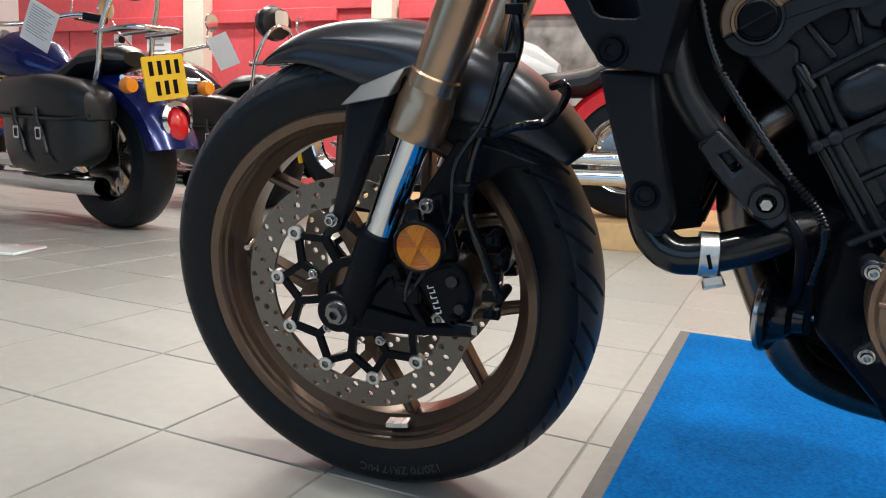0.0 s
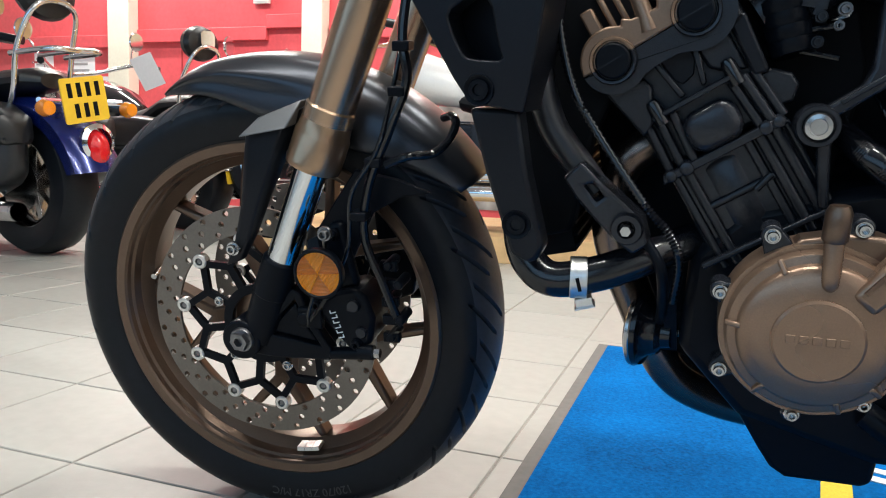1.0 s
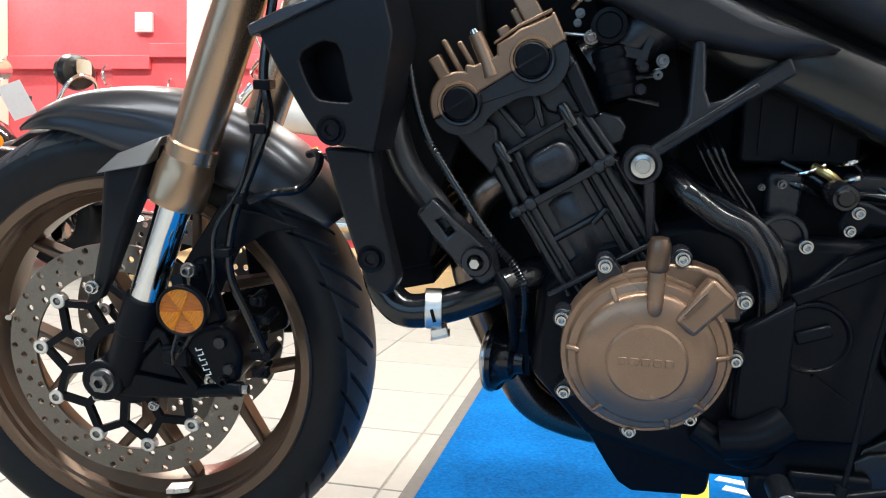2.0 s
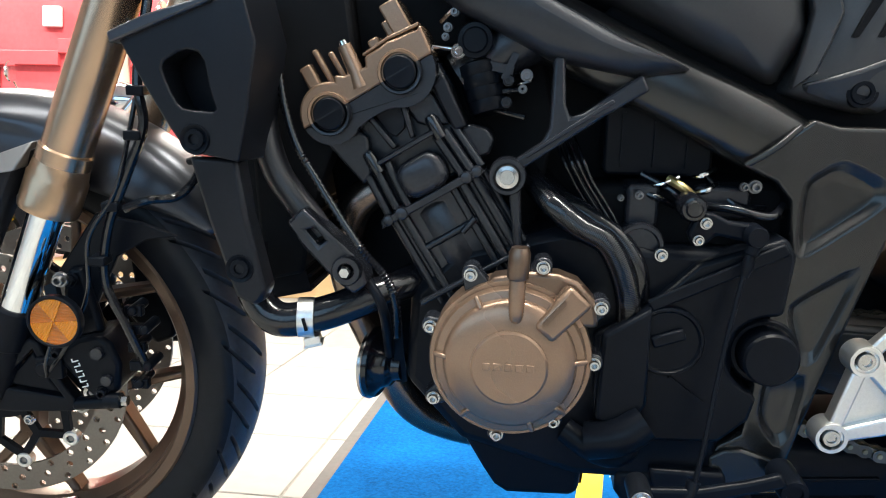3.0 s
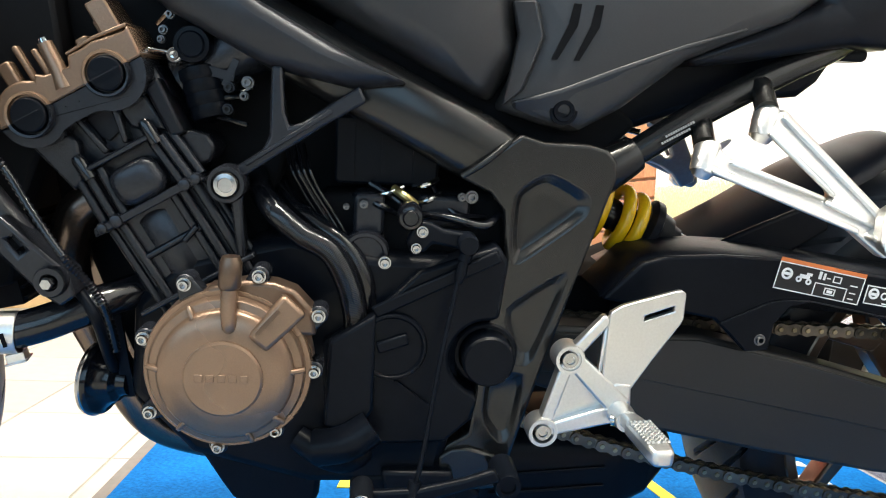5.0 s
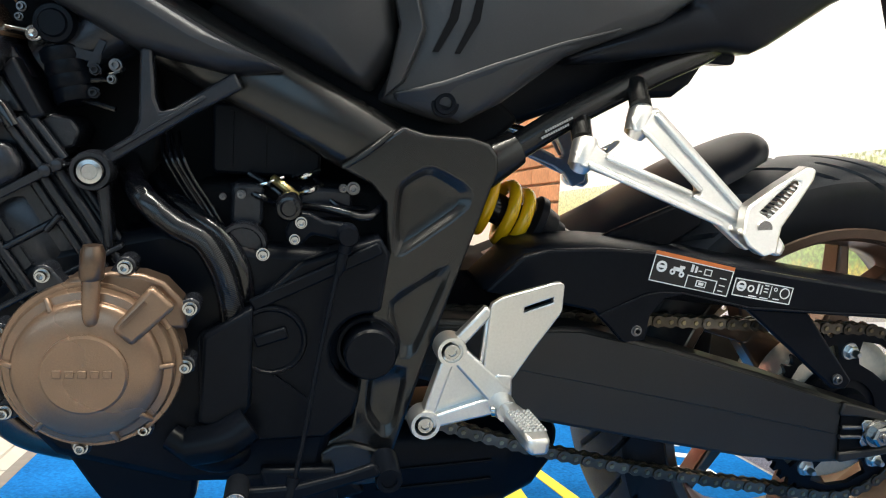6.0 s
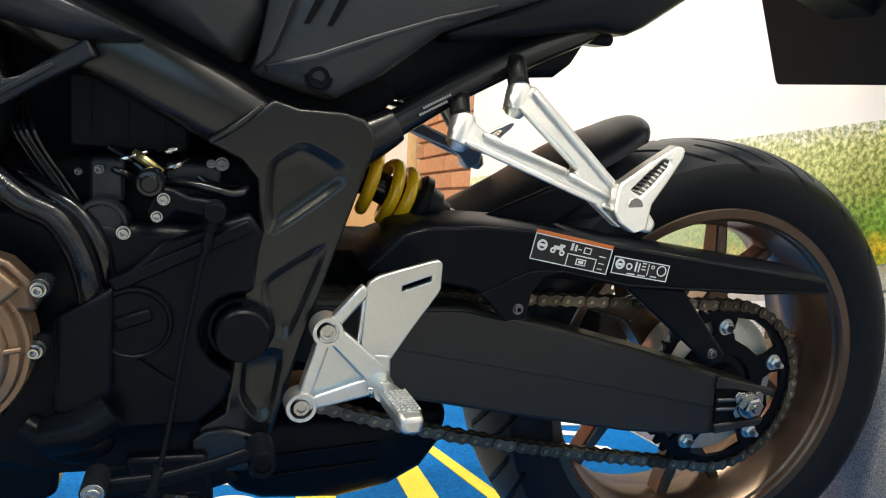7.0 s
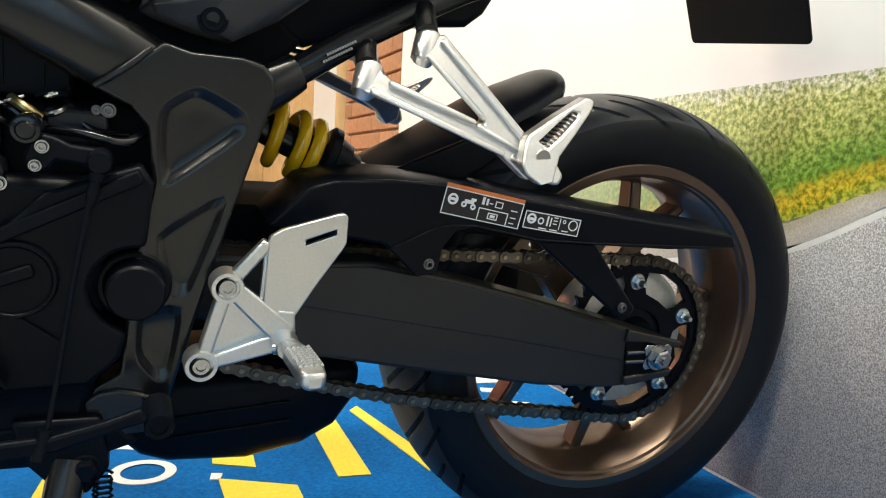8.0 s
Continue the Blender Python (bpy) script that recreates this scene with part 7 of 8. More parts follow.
def link_mesh(outer):
    bm = bmesh.new()
    yo = 0.0085 if outer else 0.0062
    h = 0.0072
    pts = []
    for c, a0 in ((PITCH, -90), (0.0, 90)):
        for i in range(7):
            a = radians(a0 + 30 * i)
            pts.append((c + h * math.cos(a), h * math.sin(a)))
    pts.insert(7, (PITCH / 2, h * 0.72))
    pts.append((PITCH / 2, -h * 0.72))
    for s in (-1, 1):
        prism(bm, pts, s * yo, s * (yo - 0.0019))
    for c in (0.0, PITCH):
        lathe(bm, [(0, -0.0098), (0.0026, -0.0098), (0.003, -0.009), (0.003, 0.009), (0, 0.0098)], c, 0, seg=8) if outer else lathe(bm, [(0.0, -0.005), (0.005, -0.005), (0.005, 0.005), (0.0, 0.005)], c, 0, seg=10)
    bmesh.ops.recalc_face_normals(bm, faces=bm.faces)
    me = bpy.data.meshes.new("chain_link")
    bm.to_mesh(me)
    bm.free()
    smooth(me, 30)
    me.materials.append(CHAIN)
    me.materials.append(CHAIN_PIN)
    for f in me.polygons:
        if all(min(math.hypot(me.vertices[i].co.x - c, me.vertices[i].co.z) for c in (0.0, PITCH)) < 0.0051 for i in f.vertices):
            f.material_index = 1
    return me


chain = on_bike("chain", tube(bmesh.new(), [(front_c.x - front_r, CHAIN_Y, front_c.z - 0.004), (front_c.x - front_r, CHAIN_Y, front_c.z + 0.004)], 0.004), CHAIN, "oily steel drive chain with brass coloured links")
LINKS = (link_mesh(True), link_mesh(False))
for k in range(n_links):
    p, q = pins[k], pins[(k + 1) % n_links]
    ob = new("chain_link", LINKS[k % 2])
    ob.parent = chain
    d = q - p
    ob.matrix_basis = Matrix.Translation(p) @ Matrix.Rotation(-math.atan2(d.z, d.x), 4, "Y")
# chain guard with its warning label
guard_line = [(-0.498, 0.16), (-0.462, 0.198), (-0.438, 0.2055), (-0.38, 0.209), (-0.325, 0.208), (-0.146, 0.1865), (-0.041, 0.1745), (0.072, 0.1615), (0.082, 0.1455), (-0.025, 0.1425), (-0.13, 0.1465), (-0.206, 0.1485), (-0.285, 0.163), (-0.307, 0.157), (-0.3215, 0.139), (-0.324, 0.113), (-0.345, 0.1095), (-0.366, 0.13), (-0.3815, 0.143), (-0.423, 0.15)]
guard = on_bike("chain_guard", prism(bmesh.new(), guard_line, -0.168, -0.158, inset=None), BLACK, "black plastic chain guard with a printed warning label", bevel=0.003)
bm = bmesh.new()
top = [(-0.498, 0.16), (-0.462, 0.198), (-0.438, 0.2055), (-0.38, 0.209), (-0.325, 0.208), (-0.146, 0.1865), (-0.041, 0.1745), (0.072, 0.1615)]
loft(bm, [[(x, -0.16, z), (x, -0.15, z + 0.004), (x, -0.085, z + 0.004), (x, -0.085, z), (x, -0.15, z - 0.001)] for x, z in top])
part("guard_top", bm, BLACK, guard)
part("guard_crease", prism(bmesh.new(), [(-0.3765, 0.14), (-0.327, 0.1635), (-0.31, 0.1665), (-0.285, 0.1665), (-0.206, 0.153), (-0.13, 0.15), (0.08, 0.147), (-0.025, 0.144), (-0.13, 0.148), (-0.206, 0.15), (-0.285, 0.1645), (-0.307, 0.1585), (-0.3195, 0.141), (-0.322, 0.114), (-0.345, 0.111), (-0.366, 0.131)], -0.171, -0.1675), BLACK, guard, bevel=0.001)
part("guard_leg", prism(bmesh.new(), [(-0.206, 0.15), (-0.129, 0.148), (-0.057, 0.069), (-0.063, 0.058), (-0.081, 0.0585)], -0.167, -0.157), BLACK, guard, bevel=0.003)
for x, z in ((-0.3325, 0.124), (-0.0795, 0.0715)):
    part("guard_bolt", socket_bolt(bmesh.new(), x, -0.17, z, 0.0062, 0.004), DARK_STEEL, guard)


def label_panel(x0, z0, w, h, slope, cells):
    """A warning label of white outlines and symbols on black film."""
    lab = part("warning_label", box(bmesh.new(), 0, w, -0.0004, 0.0, 0, h), LABEL_BLACK, guard, at=pose(x0, -0.1684, z0, 0, slope, 0))
    bm = bmesh.new()
    t, y0, y1 = 0.0011, -0.0008, -0.0003
    box(bm, 0, w, y0, y1, 0, t), box(bm, 0, w, y0, y1, h - t, h), box(bm, 0, t, y0, y1, 0, h), box(bm, w - t, w, y0, y1, 0, h)
    for kind, u, v, a, b in cells:
        if kind == "bar":
            box(bm, u, u + a, y0, y1, v, v + b)
        elif kind == "frame":
            box(bm, u, u + a, y0, y1, v, v + t), box(bm, u, u + a, y0, y1, v + b - t, v + b), box(bm, u, u + t, y0, y1, v, v + b), box(bm, u + a - t, u + a, y0, y1, v, v + b)
        elif kind == "disc":
            prism(bm, ring_points(u, v, a, 20), y0, y1, holes=[list(reversed(ring_points(u, v, a * b, 16)))])
    part("label_print", bm, WHITE_PRINT, lab, "white symbols and outlines")
    return lab


lab = label_panel(-0.326, 0.1785, 0.094, 0.0285, 9.5, [("disc", 0.0105, 0.017, 0.006, 0.6), ("bar", 0.007, 0.0155, 0.007, 0.003), ("disc", 0.024, 0.014, 0.0032, 0.4), ("disc", 0.035, 0.013, 0.0032, 0.4), ("bar", 0.024, 0.0155, 0.011, 0.004), ("bar", 0.031, 0.019, 0.006, 0.003),
    ("frame", 0.042, 0.0, 0.036, 0.0145), ("frame", 0.054, 0.004, 0.012, 0.007), ("bar", 0.057, 0.006, 0.006, 0.003), ("bar", 0.044, 0.018, 0.003, 0.008), ("bar", 0.049, 0.018, 0.0025, 0.007), ("bar", 0.053, 0.02, 0.004, 0.0012), ("frame", 0.06, 0.0175, 0.009, 0.007), ("bar", 0.081, 0.004, 0.006, 0.0012), ("bar", 0.081, 0.01, 0.007, 0.0012), ("bar", 0.08, 0.0175, 0.008, 0.0012)])
part("label_band", box(bmesh.new(), 0.0, 0.094, -0.0008, -0.0003, 0.0285, 0.0325), ORANGE_PRINT, lab, "orange band")
label_panel(-0.228, 0.1655, 0.072, 0.0195, 7.5, [("disc", 0.009, 0.0115, 0.0058, 0.6), ("bar", 0.006, 0.0095, 0.006, 0.003), ("disc", 0.021, 0.0105, 0.004, 0.6), ("bar", 0.0285, 0.006, 0.002, 0.011), ("bar", 0.033, 0.006, 0.0015, 0.01), ("bar", 0.037, 0.009, 0.005, 0.0012), ("bar", 0.037, 0.0125, 0.005, 0.0012), ("bar", 0.037, 0.016, 0.005, 0.0012), ("bar", 0.045, 0.004, 0.001, 0.013),
    ("disc", 0.051, 0.014, 0.0022, 0.6), ("disc", 0.063, 0.0115, 0.0062, 0.8), ("bar", 0.02, 0.002, 0.01, 0.0012), ("bar", 0.034, 0.002, 0.01, 0.0012), ("bar", 0.05, 0.003, 0.008, 0.0012)])
# hugger over the back tyre
spine = spline([(-0.45, 0.0, 0.165), (-0.36, 0.0, 0.21), (-0.288, 0.0, 0.25), (-0.216, 0.0, 0.297), (-0.165, 0.0, 0.322), (-0.132, 0.0, 0.336), (-0.107, 0.0, 0.334)], 14)
secs = []
for j in range(57):
    u = 1 - (1 - j / 56) ** 2
    i = u * (len(spine) - 1)
    q = spine[int(i)].lerp(spine[min(int(i) + 1, len(spine) - 1)], i - int(i))
    w = 0.092 if u < 0.35 else 0.092 - 0.045 * ((u - 0.35) / 0.65) ** 1.6
    d = 0.05 - 0.02 * u
    if u > 0.84:
        tip = math.sqrt(max(0.002, 1 - ((u - 0.84) / 0.16) ** 2))
        w *= tip
        d *= 0.1 + 0.9 * tip
        q = q - Vector((0, 0, 0.013 * (1 - tip)))
    outer = [(-w * math.cos(radians(a)), 1 - math.sin(radians(a))) for a in range(0, 181, 12)]
    inner = [(-0.95 * w * math.cos(radians(a)), 1.04 - 0.92 * math.sin(radians(a))) for a in range(180, -1, -12)]
    secs.append([(q.x - a * 0.3 * d, yy, q.z - a * d) for yy, a in outer + inner])
hug = on_bike("hugger", loft(bmesh.new(), secs), HUGGER, "satin black hugger mudguard over the back tyre", angle=60)
part("hugger_arm", prism(bmesh.new(), [(-0.47, 0.14), (-0.42, 0.178), (-0.34, 0.22), (-0.25, 0.262), (-0.235, 0.23), (-0.28, 0.2), (-0.3, 0.15)], -0.108, -0.098), BLACK, hug, bevel=0.004)
# shock absorber
A, B = Vector((-0.545, -0.05, 0.266)), Vector((-0.372, -0.065, 0.189))
ax = (B - A).normalized()
u1 = Vector((0, -1, 0))
u1 = (u1 - ax * u1.dot(ax)).normalized()
u2 = ax.cross(u1)
shock = on_bike("shock_absorber", tube(bmesh.new(), [A, B], 0.0175, 28), GLOSS, "rear shock absorber with a yellow spring")
coil = []
for k in range(0, 24 * 4 + 1):
    f = k / 24
    along = float(np.interp(f, [0, 0.472, 1.472, 2.472, 3.472, 4], [0.028, 0.045, 0.073, 0.101, 0.117, 0.122]))
    a = 2 * math.pi * f + radians(190)
    coil.append(A + ax * along + 0.0305 * (math.cos(a) * u1 + math.sin(a) * u2))
part("spring", tube(bmesh.new(), coil, 0.0073, 16, curved=False), YELLOW, shock, "glossy yellow coil spring")
part("spring_seat", tube(bmesh.new(), [A + ax * 0.125, A + ax * 0.13, A + ax * 0.138, A + ax * 0.141, A + ax * 0.156], [0.03, 0.037, 0.037, 0.03, 0.027], 32, curved=False), BLACK, shock)
part("adjuster_ring", tube(bmesh.new(), [A + ax * 0.156, A + ax * 0.168], [0.023, 0.021], 12), BLACK, shock)
part("shock_eye", tube(bmesh.new(), [B + Vector((0.005, -0.03, 0.0)), B + Vector((0.005, 0.03, 0.0))], 0.015, 20), BLACK, shock)
part("eye_bolt", tube(bmesh.new(), [B + Vector((0.002, -0.04, 0.004)), B + Vector((0.002, -0.03, 0.004))], 0.008, 6), STEEL, shock)
# back brake disc and caliper on the far side
on_bike("back_brake_disc", drilled_disc(0.09, 0.12, 0.1, 0.105, 36, 2, 0.004), DISC_STEEL, "drilled back brake disc")
on_bike("back_caliper", prism(bmesh.new(), rounded(-0.12, 0.03, 0.09, 0.06, 0.012), 0.085, 0.13), BLACK, "black back brake caliper", 0.005)
# handlebar end of the loom, steering head and lamp stay out of sight above: plain head stock closes the front
on_bike("steering_head", tube(bmesh.new(), [(-1.19, 0, 0.48), (-1.135, 0, 0.62)], 0.035, 24), MATT, "black steering head")
bm = bmesh.new()
prism(bm, rounded(0.0, 0.0, 0.09, 0.05, 0.02), -0.135, 0.135)
on_fork("fork_yoke", bm, MATT, "black lower fork yoke", 0.006).matrix_basis = FRONT @ pose(0.245, 0, 0.5, 0, 23, 0)


# ---- other motorcycles and things of the showroom ----
def cruiser(m, label, paint, guard_paint=None, plate=(0.36, 0.7), bags=True):
    """A custom cruiser in its own frame: tail towards +x, base at the back tyre's foot."""
    t = thing("cruiser_motorcycle", m, label, "motorcycle", "cruiser motorcycles")
    def add(name, bm, mat, lab="", bevel=0.0):
        return part(name, bm, mat, t, lab, bevel)
    wheel = add("back_wheel", lathe(bmesh.new(), [(0.19, -0.075), (0.2, -0.08), (0.205, -0.07), (0.18, -0.05), (0.17, 0), (0.18, 0.05), (0.205, 0.07), (0.2, 0.08), (0.19, 0.075), (0.16, 0.02), (0.16, -0.02)], 0, 0.33, seg=64, closed=True), CHROME, "polished cruiser back wheel")
    part("tyre", lathe(bmesh.new(), [(0.2, -0.08), (0.25, -0.095), (0.3, -0.088), (0.322, -0.06), (0.33, 0), (0.322, 0.06), (0.3, 0.088), (0.25, 0.095), (0.2, 0.08)], 0, 0.33, seg=64), RUBBER, wheel, "fat black cruiser tyre")
    bm = bmesh.new()
    for k in range(9):
        a = radians(40 * k)
        bar(bm, (0.03 * math.cos(a), 0, 0.33 + 0.03 * math.sin(a)), (0.17 * math.cos(a), 0, 0.33 + 0.17 * math.sin(a)), 0.03, 0.05)
    part("spokes", bm, STEEL, wheel, bevel=0.004)
    part("brake_disc", lathe(bmesh.new(), [(0.0, -0.1), (0.06, -0.1), (0.13, -0.095), (0.13, -0.09), (0, -0.085)], 0, 0.33, seg=40), STEEL, wheel)
    bm = bmesh.new()
    secs = []
    for i in range(17):
        u = i / 16
        a = radians(150 - 142 * u)
        r = 0.36 + 0.1 * u * u
        secs.append([(rr * math.cos(a), yy, 0.33 + rr * math.sin(a)) for rr, yy in ((r - 0.09, -0.115), (r - 0.03, -0.118), (r, -0.08), (r + 0.01, 0), (r, 0.08), (r - 0.03, 0.118), (r - 0.09, 0.115), (r - 0.03, 0.1), (r - 0.01, 0), (r - 0.03, -0.1))])
    loft(bm, secs)
    add("back_mudguard", bm, guard_paint or paint, "glossy back mudguard")
    bm = bmesh.new()
    loft(bm, [[(x + dx, w * c, z + h * s) for c, s in ((math.cos(radians(a)), math.sin(radians(a))) for a in range(0, 360, 24))] for x, dx, z, w, h in ((-0.95, 0, 0.72, 0.05, 0.05), (-0.86, 0, 0.76, 0.15, 0.1), (-0.7, 0, 0.76, 0.17, 0.12), (-0.5, 0, 0.72, 0.13, 0.1), (-0.38, 0, 0.68, 0.06, 0.06))])
    add("fuel_tank", bm, paint, "glossy teardrop tank")
    bm = bmesh.new()
    loft(bm, [[(x, w * c, z + h * s) for c, s in ((math.cos(radians(a)), math.sin(radians(a))) for a in range(0, 360, 24))] for x, z, w, h in ((-0.5, 0.66, 0.1, 0.05), (-0.36, 0.64, 0.17, 0.06), (-0.2, 0.66, 0.17, 0.075), (-0.08, 0.73, 0.14, 0.06), (0.1, 0.745, 0.12, 0.05), (0.16, 0.74, 0.06, 0.03))])
    add("seat", bm, LEATHER, "black leather stepped seat")
    if bags:
        for s in (-1, 1):
            def leather_box(rows, p):
                bm = bmesh.new()
                loft(bm, [[(x, s * (y + dy), z + dz) for dy, dz in squared(w, h, 28, p)] for x, y, z, w, h in rows])
                return bm
            sb = add("saddlebag", leather_box([(-0.53, 0.2, 0.47, 0.02, 0.1), (-0.51, 0.205, 0.465, 0.055, 0.14), (-0.44, 0.21, 0.44, 0.075, 0.165), (-0.2, 0.215, 0.425, 0.085, 0.175), (0.0, 0.215, 0.44, 0.085, 0.16), (0.12, 0.21, 0.465, 0.075, 0.135), (0.18, 0.205, 0.48, 0.05, 0.11), (0.2, 0.2, 0.49, 0.02, 0.07)], 0.42), LEATHER, "black leather saddlebag with buckled straps")
            lid = part("bag_lid", leather_box([(-0.555, 0.2, 0.575, 0.03, 0.05), (-0.54, 0.205, 0.58, 0.075, 0.075), (-0.42, 0.212, 0.6, 0.098, 0.1), (-0.15, 0.215, 0.605, 0.102, 0.105), (0.08, 0.212, 0.59, 0.098, 0.095), (0.19, 0.205, 0.57, 0.075, 0.065), (0.215, 0.2, 0.555, 0.03, 0.04)], 0.5), LEATHER, sb, "domed leather lid with a stitched edge")
            part("lid_piping", tube(bmesh.new(), [(-0.54, s * 0.262, 0.525), (-0.42, s * 0.308, 0.508), (-0.15, s * 0.315, 0.505), (0.08, s * 0.308, 0.505), (0.2, s * 0.262, 0.52)], 0.006, 8), LEATHER, lid)
            for x in (-0.3, -0.12):
                part("bag_strap", tube(bmesh.new(), [(x, s * 0.318, 0.56), (x + 0.005, s * 0.316, 0.5), (x + 0.02, s * 0.304, 0.43), (x + 0.04, s * 0.302, 0.36)], 0.013, 8), LEATHER, sb)
                bm = bmesh.new()
                prism(bm, rounded(x + 0.018, 0.45, 0.046, 0.056, 0.01), min(s * 0.326, s * 0.316), max(s * 0.326, s * 0.316), holes=[list(reversed(rounded(x + 0.018, 0.45, 0.03, 0.038, 0.006)))])
                part("buckle", bm, CHROME, sb)
                part("bag_tie", tube(bmesh.new(), [(x + 0.04, s * 0.304, 0.37), (x + 0.09, s * 0.3, 0.33), (x + 0.11, s * 0.29, 0.32)], 0.007, 8), LEATHER, sb)
    for s in (-1, 1):
        bm = bmesh.new()
        z0 = 0.215
        tube(bm, [(-1.1, s * 0.2, 0.34), (-0.9, s * 0.22, z0), (-0.6, s * 0.23, z0), (0.1, s * 0.23, 0.225), (0.2, s * 0.23, 0.228)], [0.022, 0.03, 0.04, 0.043, 0.04], 24, hollow=True)
        add("exhaust", bm, CHROME, "long chrome exhaust pipe")
        add("exhaust", tube(bmesh.new(), [(-1.0, s * 0.19, 0.42), (-0.8, s * 0.22, z0 + 0.1), (-0.5, s * 0.225, z0 + 0.095), (0.0, s * 0.225, z0 + 0.1), (0.06, s * 0.225, z0 + 0.102)], [0.02, 0.028, 0.036, 0.038, 0.036], 24, hollow=True), CHROME, "upper chrome exhaust pipe")
        part("indicator", lathe(bmesh.new(), [(0, 0.055), (0.028, 0.05), (0.036, 0.02), (0.03, 0.0), (0, -0.005)], seg=24, m=pose(0.36, s * 0.2, 0.66, 0, 0, -90)), AMBER, add("indicator_stalk", tube(bmesh.new(), [(0.26, s * 0.05, 0.66), (0.345, s * 0.2, 0.66)], 0.012), CHROME), "amber indicator lens")
    rack = add("backrest_frame", tube(bmesh.new(), [(0.02, -0.13, 0.6), (0.08, -0.13, 0.72), (0.12, -0.13, 0.86), (0.2, -0.1, 1.0), (0.21, 0.0, 1.04), (0.2, 0.1, 1.0), (0.12, 0.13, 0.86), (0.08, 0.13, 0.72), (0.02, 0.13, 0.6)], 0.012, 14), CHROME, "chrome backrest frame")
    part("backrest_pad", loft(bmesh.new(), [[(0.15 + d, w * c, 1.06 + h * s) for c, s in ((math.cos(radians(a)), math.sin(radians(a))) for a in range(0, 360, 20))] for d, w, h in ((-0.05, 0.09, 0.06), (-0.035, 0.125, 0.085), (0.0, 0.135, 0.095), (0.03, 0.12, 0.085), (0.045, 0.09, 0.06))]), LEATHER, rack, "oval black leather backrest pad")
    bm = bmesh.new()
    tube(bm, [(0.07, -0.13, 0.84), (0.32, -0.12, 0.85), (0.34, 0.0, 0.85), (0.32, 0.12, 0.85), (0.07, 0.13, 0.84)], 0.011, 12)
    tube(bm, [(0.08, 0.0, 0.84), (0.34, 0.0, 0.85)], 0.008, 10)
    part("luggage_rack", bm, CHROME, rack)
    part("frame_plate", prism(bmesh.new(), rounded(0, 0, 0.11, 0.1, 0.03), -0.004, 0.004), CHROME, rack, at=pose(0.212, 0, 1.16, 0, 0, -90))
    pl = add("number_plate", prism(bmesh.new(), rounded(0, 0, 0.215, 0.19, 0.012), -0.003, 0.003), PLATE_YELLOW, "square yellow number plate with dark bars")
    pl.matrix_basis = pose(plate[0], 0, plate[1], 0, -8, 90)
    for row, z in ((4, 0.043), (3, -0.043)):
        for k in range(row):
            x = (k - (row - 1) / 2) * 0.045
            bm = bmesh.new()
            box(bm, x - 0.011, x + 0.011, -0.0045, -0.003, z - 0.03, z + 0.03)
            part("plate_bar", bm, DARK, pl)
    bm = bmesh.new()
    loft(bm, [[(x, w * c, 0.495 + dz + h * s) for c, s in ((math.cos(radians(a)), math.sin(radians(a))) for a in range(0, 360, 20))] for x, w, h, dz in ((0.38, 0.03, 0.05, 0.02), (0.41, 0.056, 0.08, 0.0), (0.44, 0.048, 0.07, -0.005), (0.46, 0.02, 0.04, -0.01))])
    add("tail_light", bm, RED_GLASS, "large red tail light in a chrome shell")
    part("light_shell", lathe(bmesh.new(), [(0.05, 0), (0.075, -0.005), (0.08, -0.03), (0.06, -0.04)], seg=32, m=pose(0.4, 0, 0.52, 0, 0, 90)), CHROME, t)
    bm = bmesh.new()
    tube(bm, [(-0.75, -0.42, 0.97), (-0.85, -0.35, 0.99), (-1.02, -0.12, 0.93), (-1.02, 0.12, 0.93), (-0.85, 0.35, 0.99), (-0.75, 0.42, 0.97)], 0.013, 12)
    bars = add("handlebar", bm, CHROME, "wide chrome handlebar")
    for s in (-1, 1):
        part("grip", tube(bmesh.new(), [(-0.81, s * 0.38, 0.985), (-0.71, s * 0.45, 0.965)], 0.02, 14), RUBBER, bars)
        part("mirror", lathe(bmesh.new(), [(0, -0.01), (0.055, -0.008), (0.06, 0.0), (0.045, 0.015), (0, 0.02)], seg=28, m=pose(-0.9, s * 0.42, 1.14, 0, 0, 90)), CHROME, bars)
        part("mirror_stalk", tube(bmesh.new(), [(-0.87, s * 0.34, 0.99), (-0.9, s * 0.38, 1.08), (-0.9, s * 0.42, 1.12)], 0.006), CHROME, bars)
        part("lever", bar(bmesh.new(), (-0.84, s * 0.34, 0.97), (-0.79, s * 0.45, 0.955), 0.012, 0.008), STEEL, bars)
    bm = bmesh.new()
    box(bm, -0.75, -0.3, -0.13, 0.13, 0.25, 0.55)
    block = add("engine", bm, ENGINE, "finned black and chrome engine", 0.006)
    for k in range(7):
        part("cooling_fin", box(bmesh.new(), -0.72, -0.42, -0.16, 0.16, 0.42 + 0.022 * k, 0.43 + 0.022 * k), ENGINE, block)
    part("engine_cover", lathe(bmesh.new(), [(0, -0.2), (0.09, -0.2), (0.11, -0.18), (0.11, -0.12)], -0.5, 0.36, seg=36), CHROME, t)
    fw = add("front_wheel", lathe(bmesh.new(), [(0.2, -0.06), (0.21, -0.065), (0.2, 0.0), (0.21, 0.065), (0.2, 0.06), (0.18, 0)], -1.62, 0.33, seg=48, closed=True), CHROME)
    part("tyre", lathe(bmesh.new(), [(0.21, -0.06), (0.28, -0.07), (0.325, -0.03), (0.33, 0), (0.325, 0.03), (0.28, 0.07), (0.21, 0.06)], -1.62, 0.33, seg=48), RUBBER, fw)
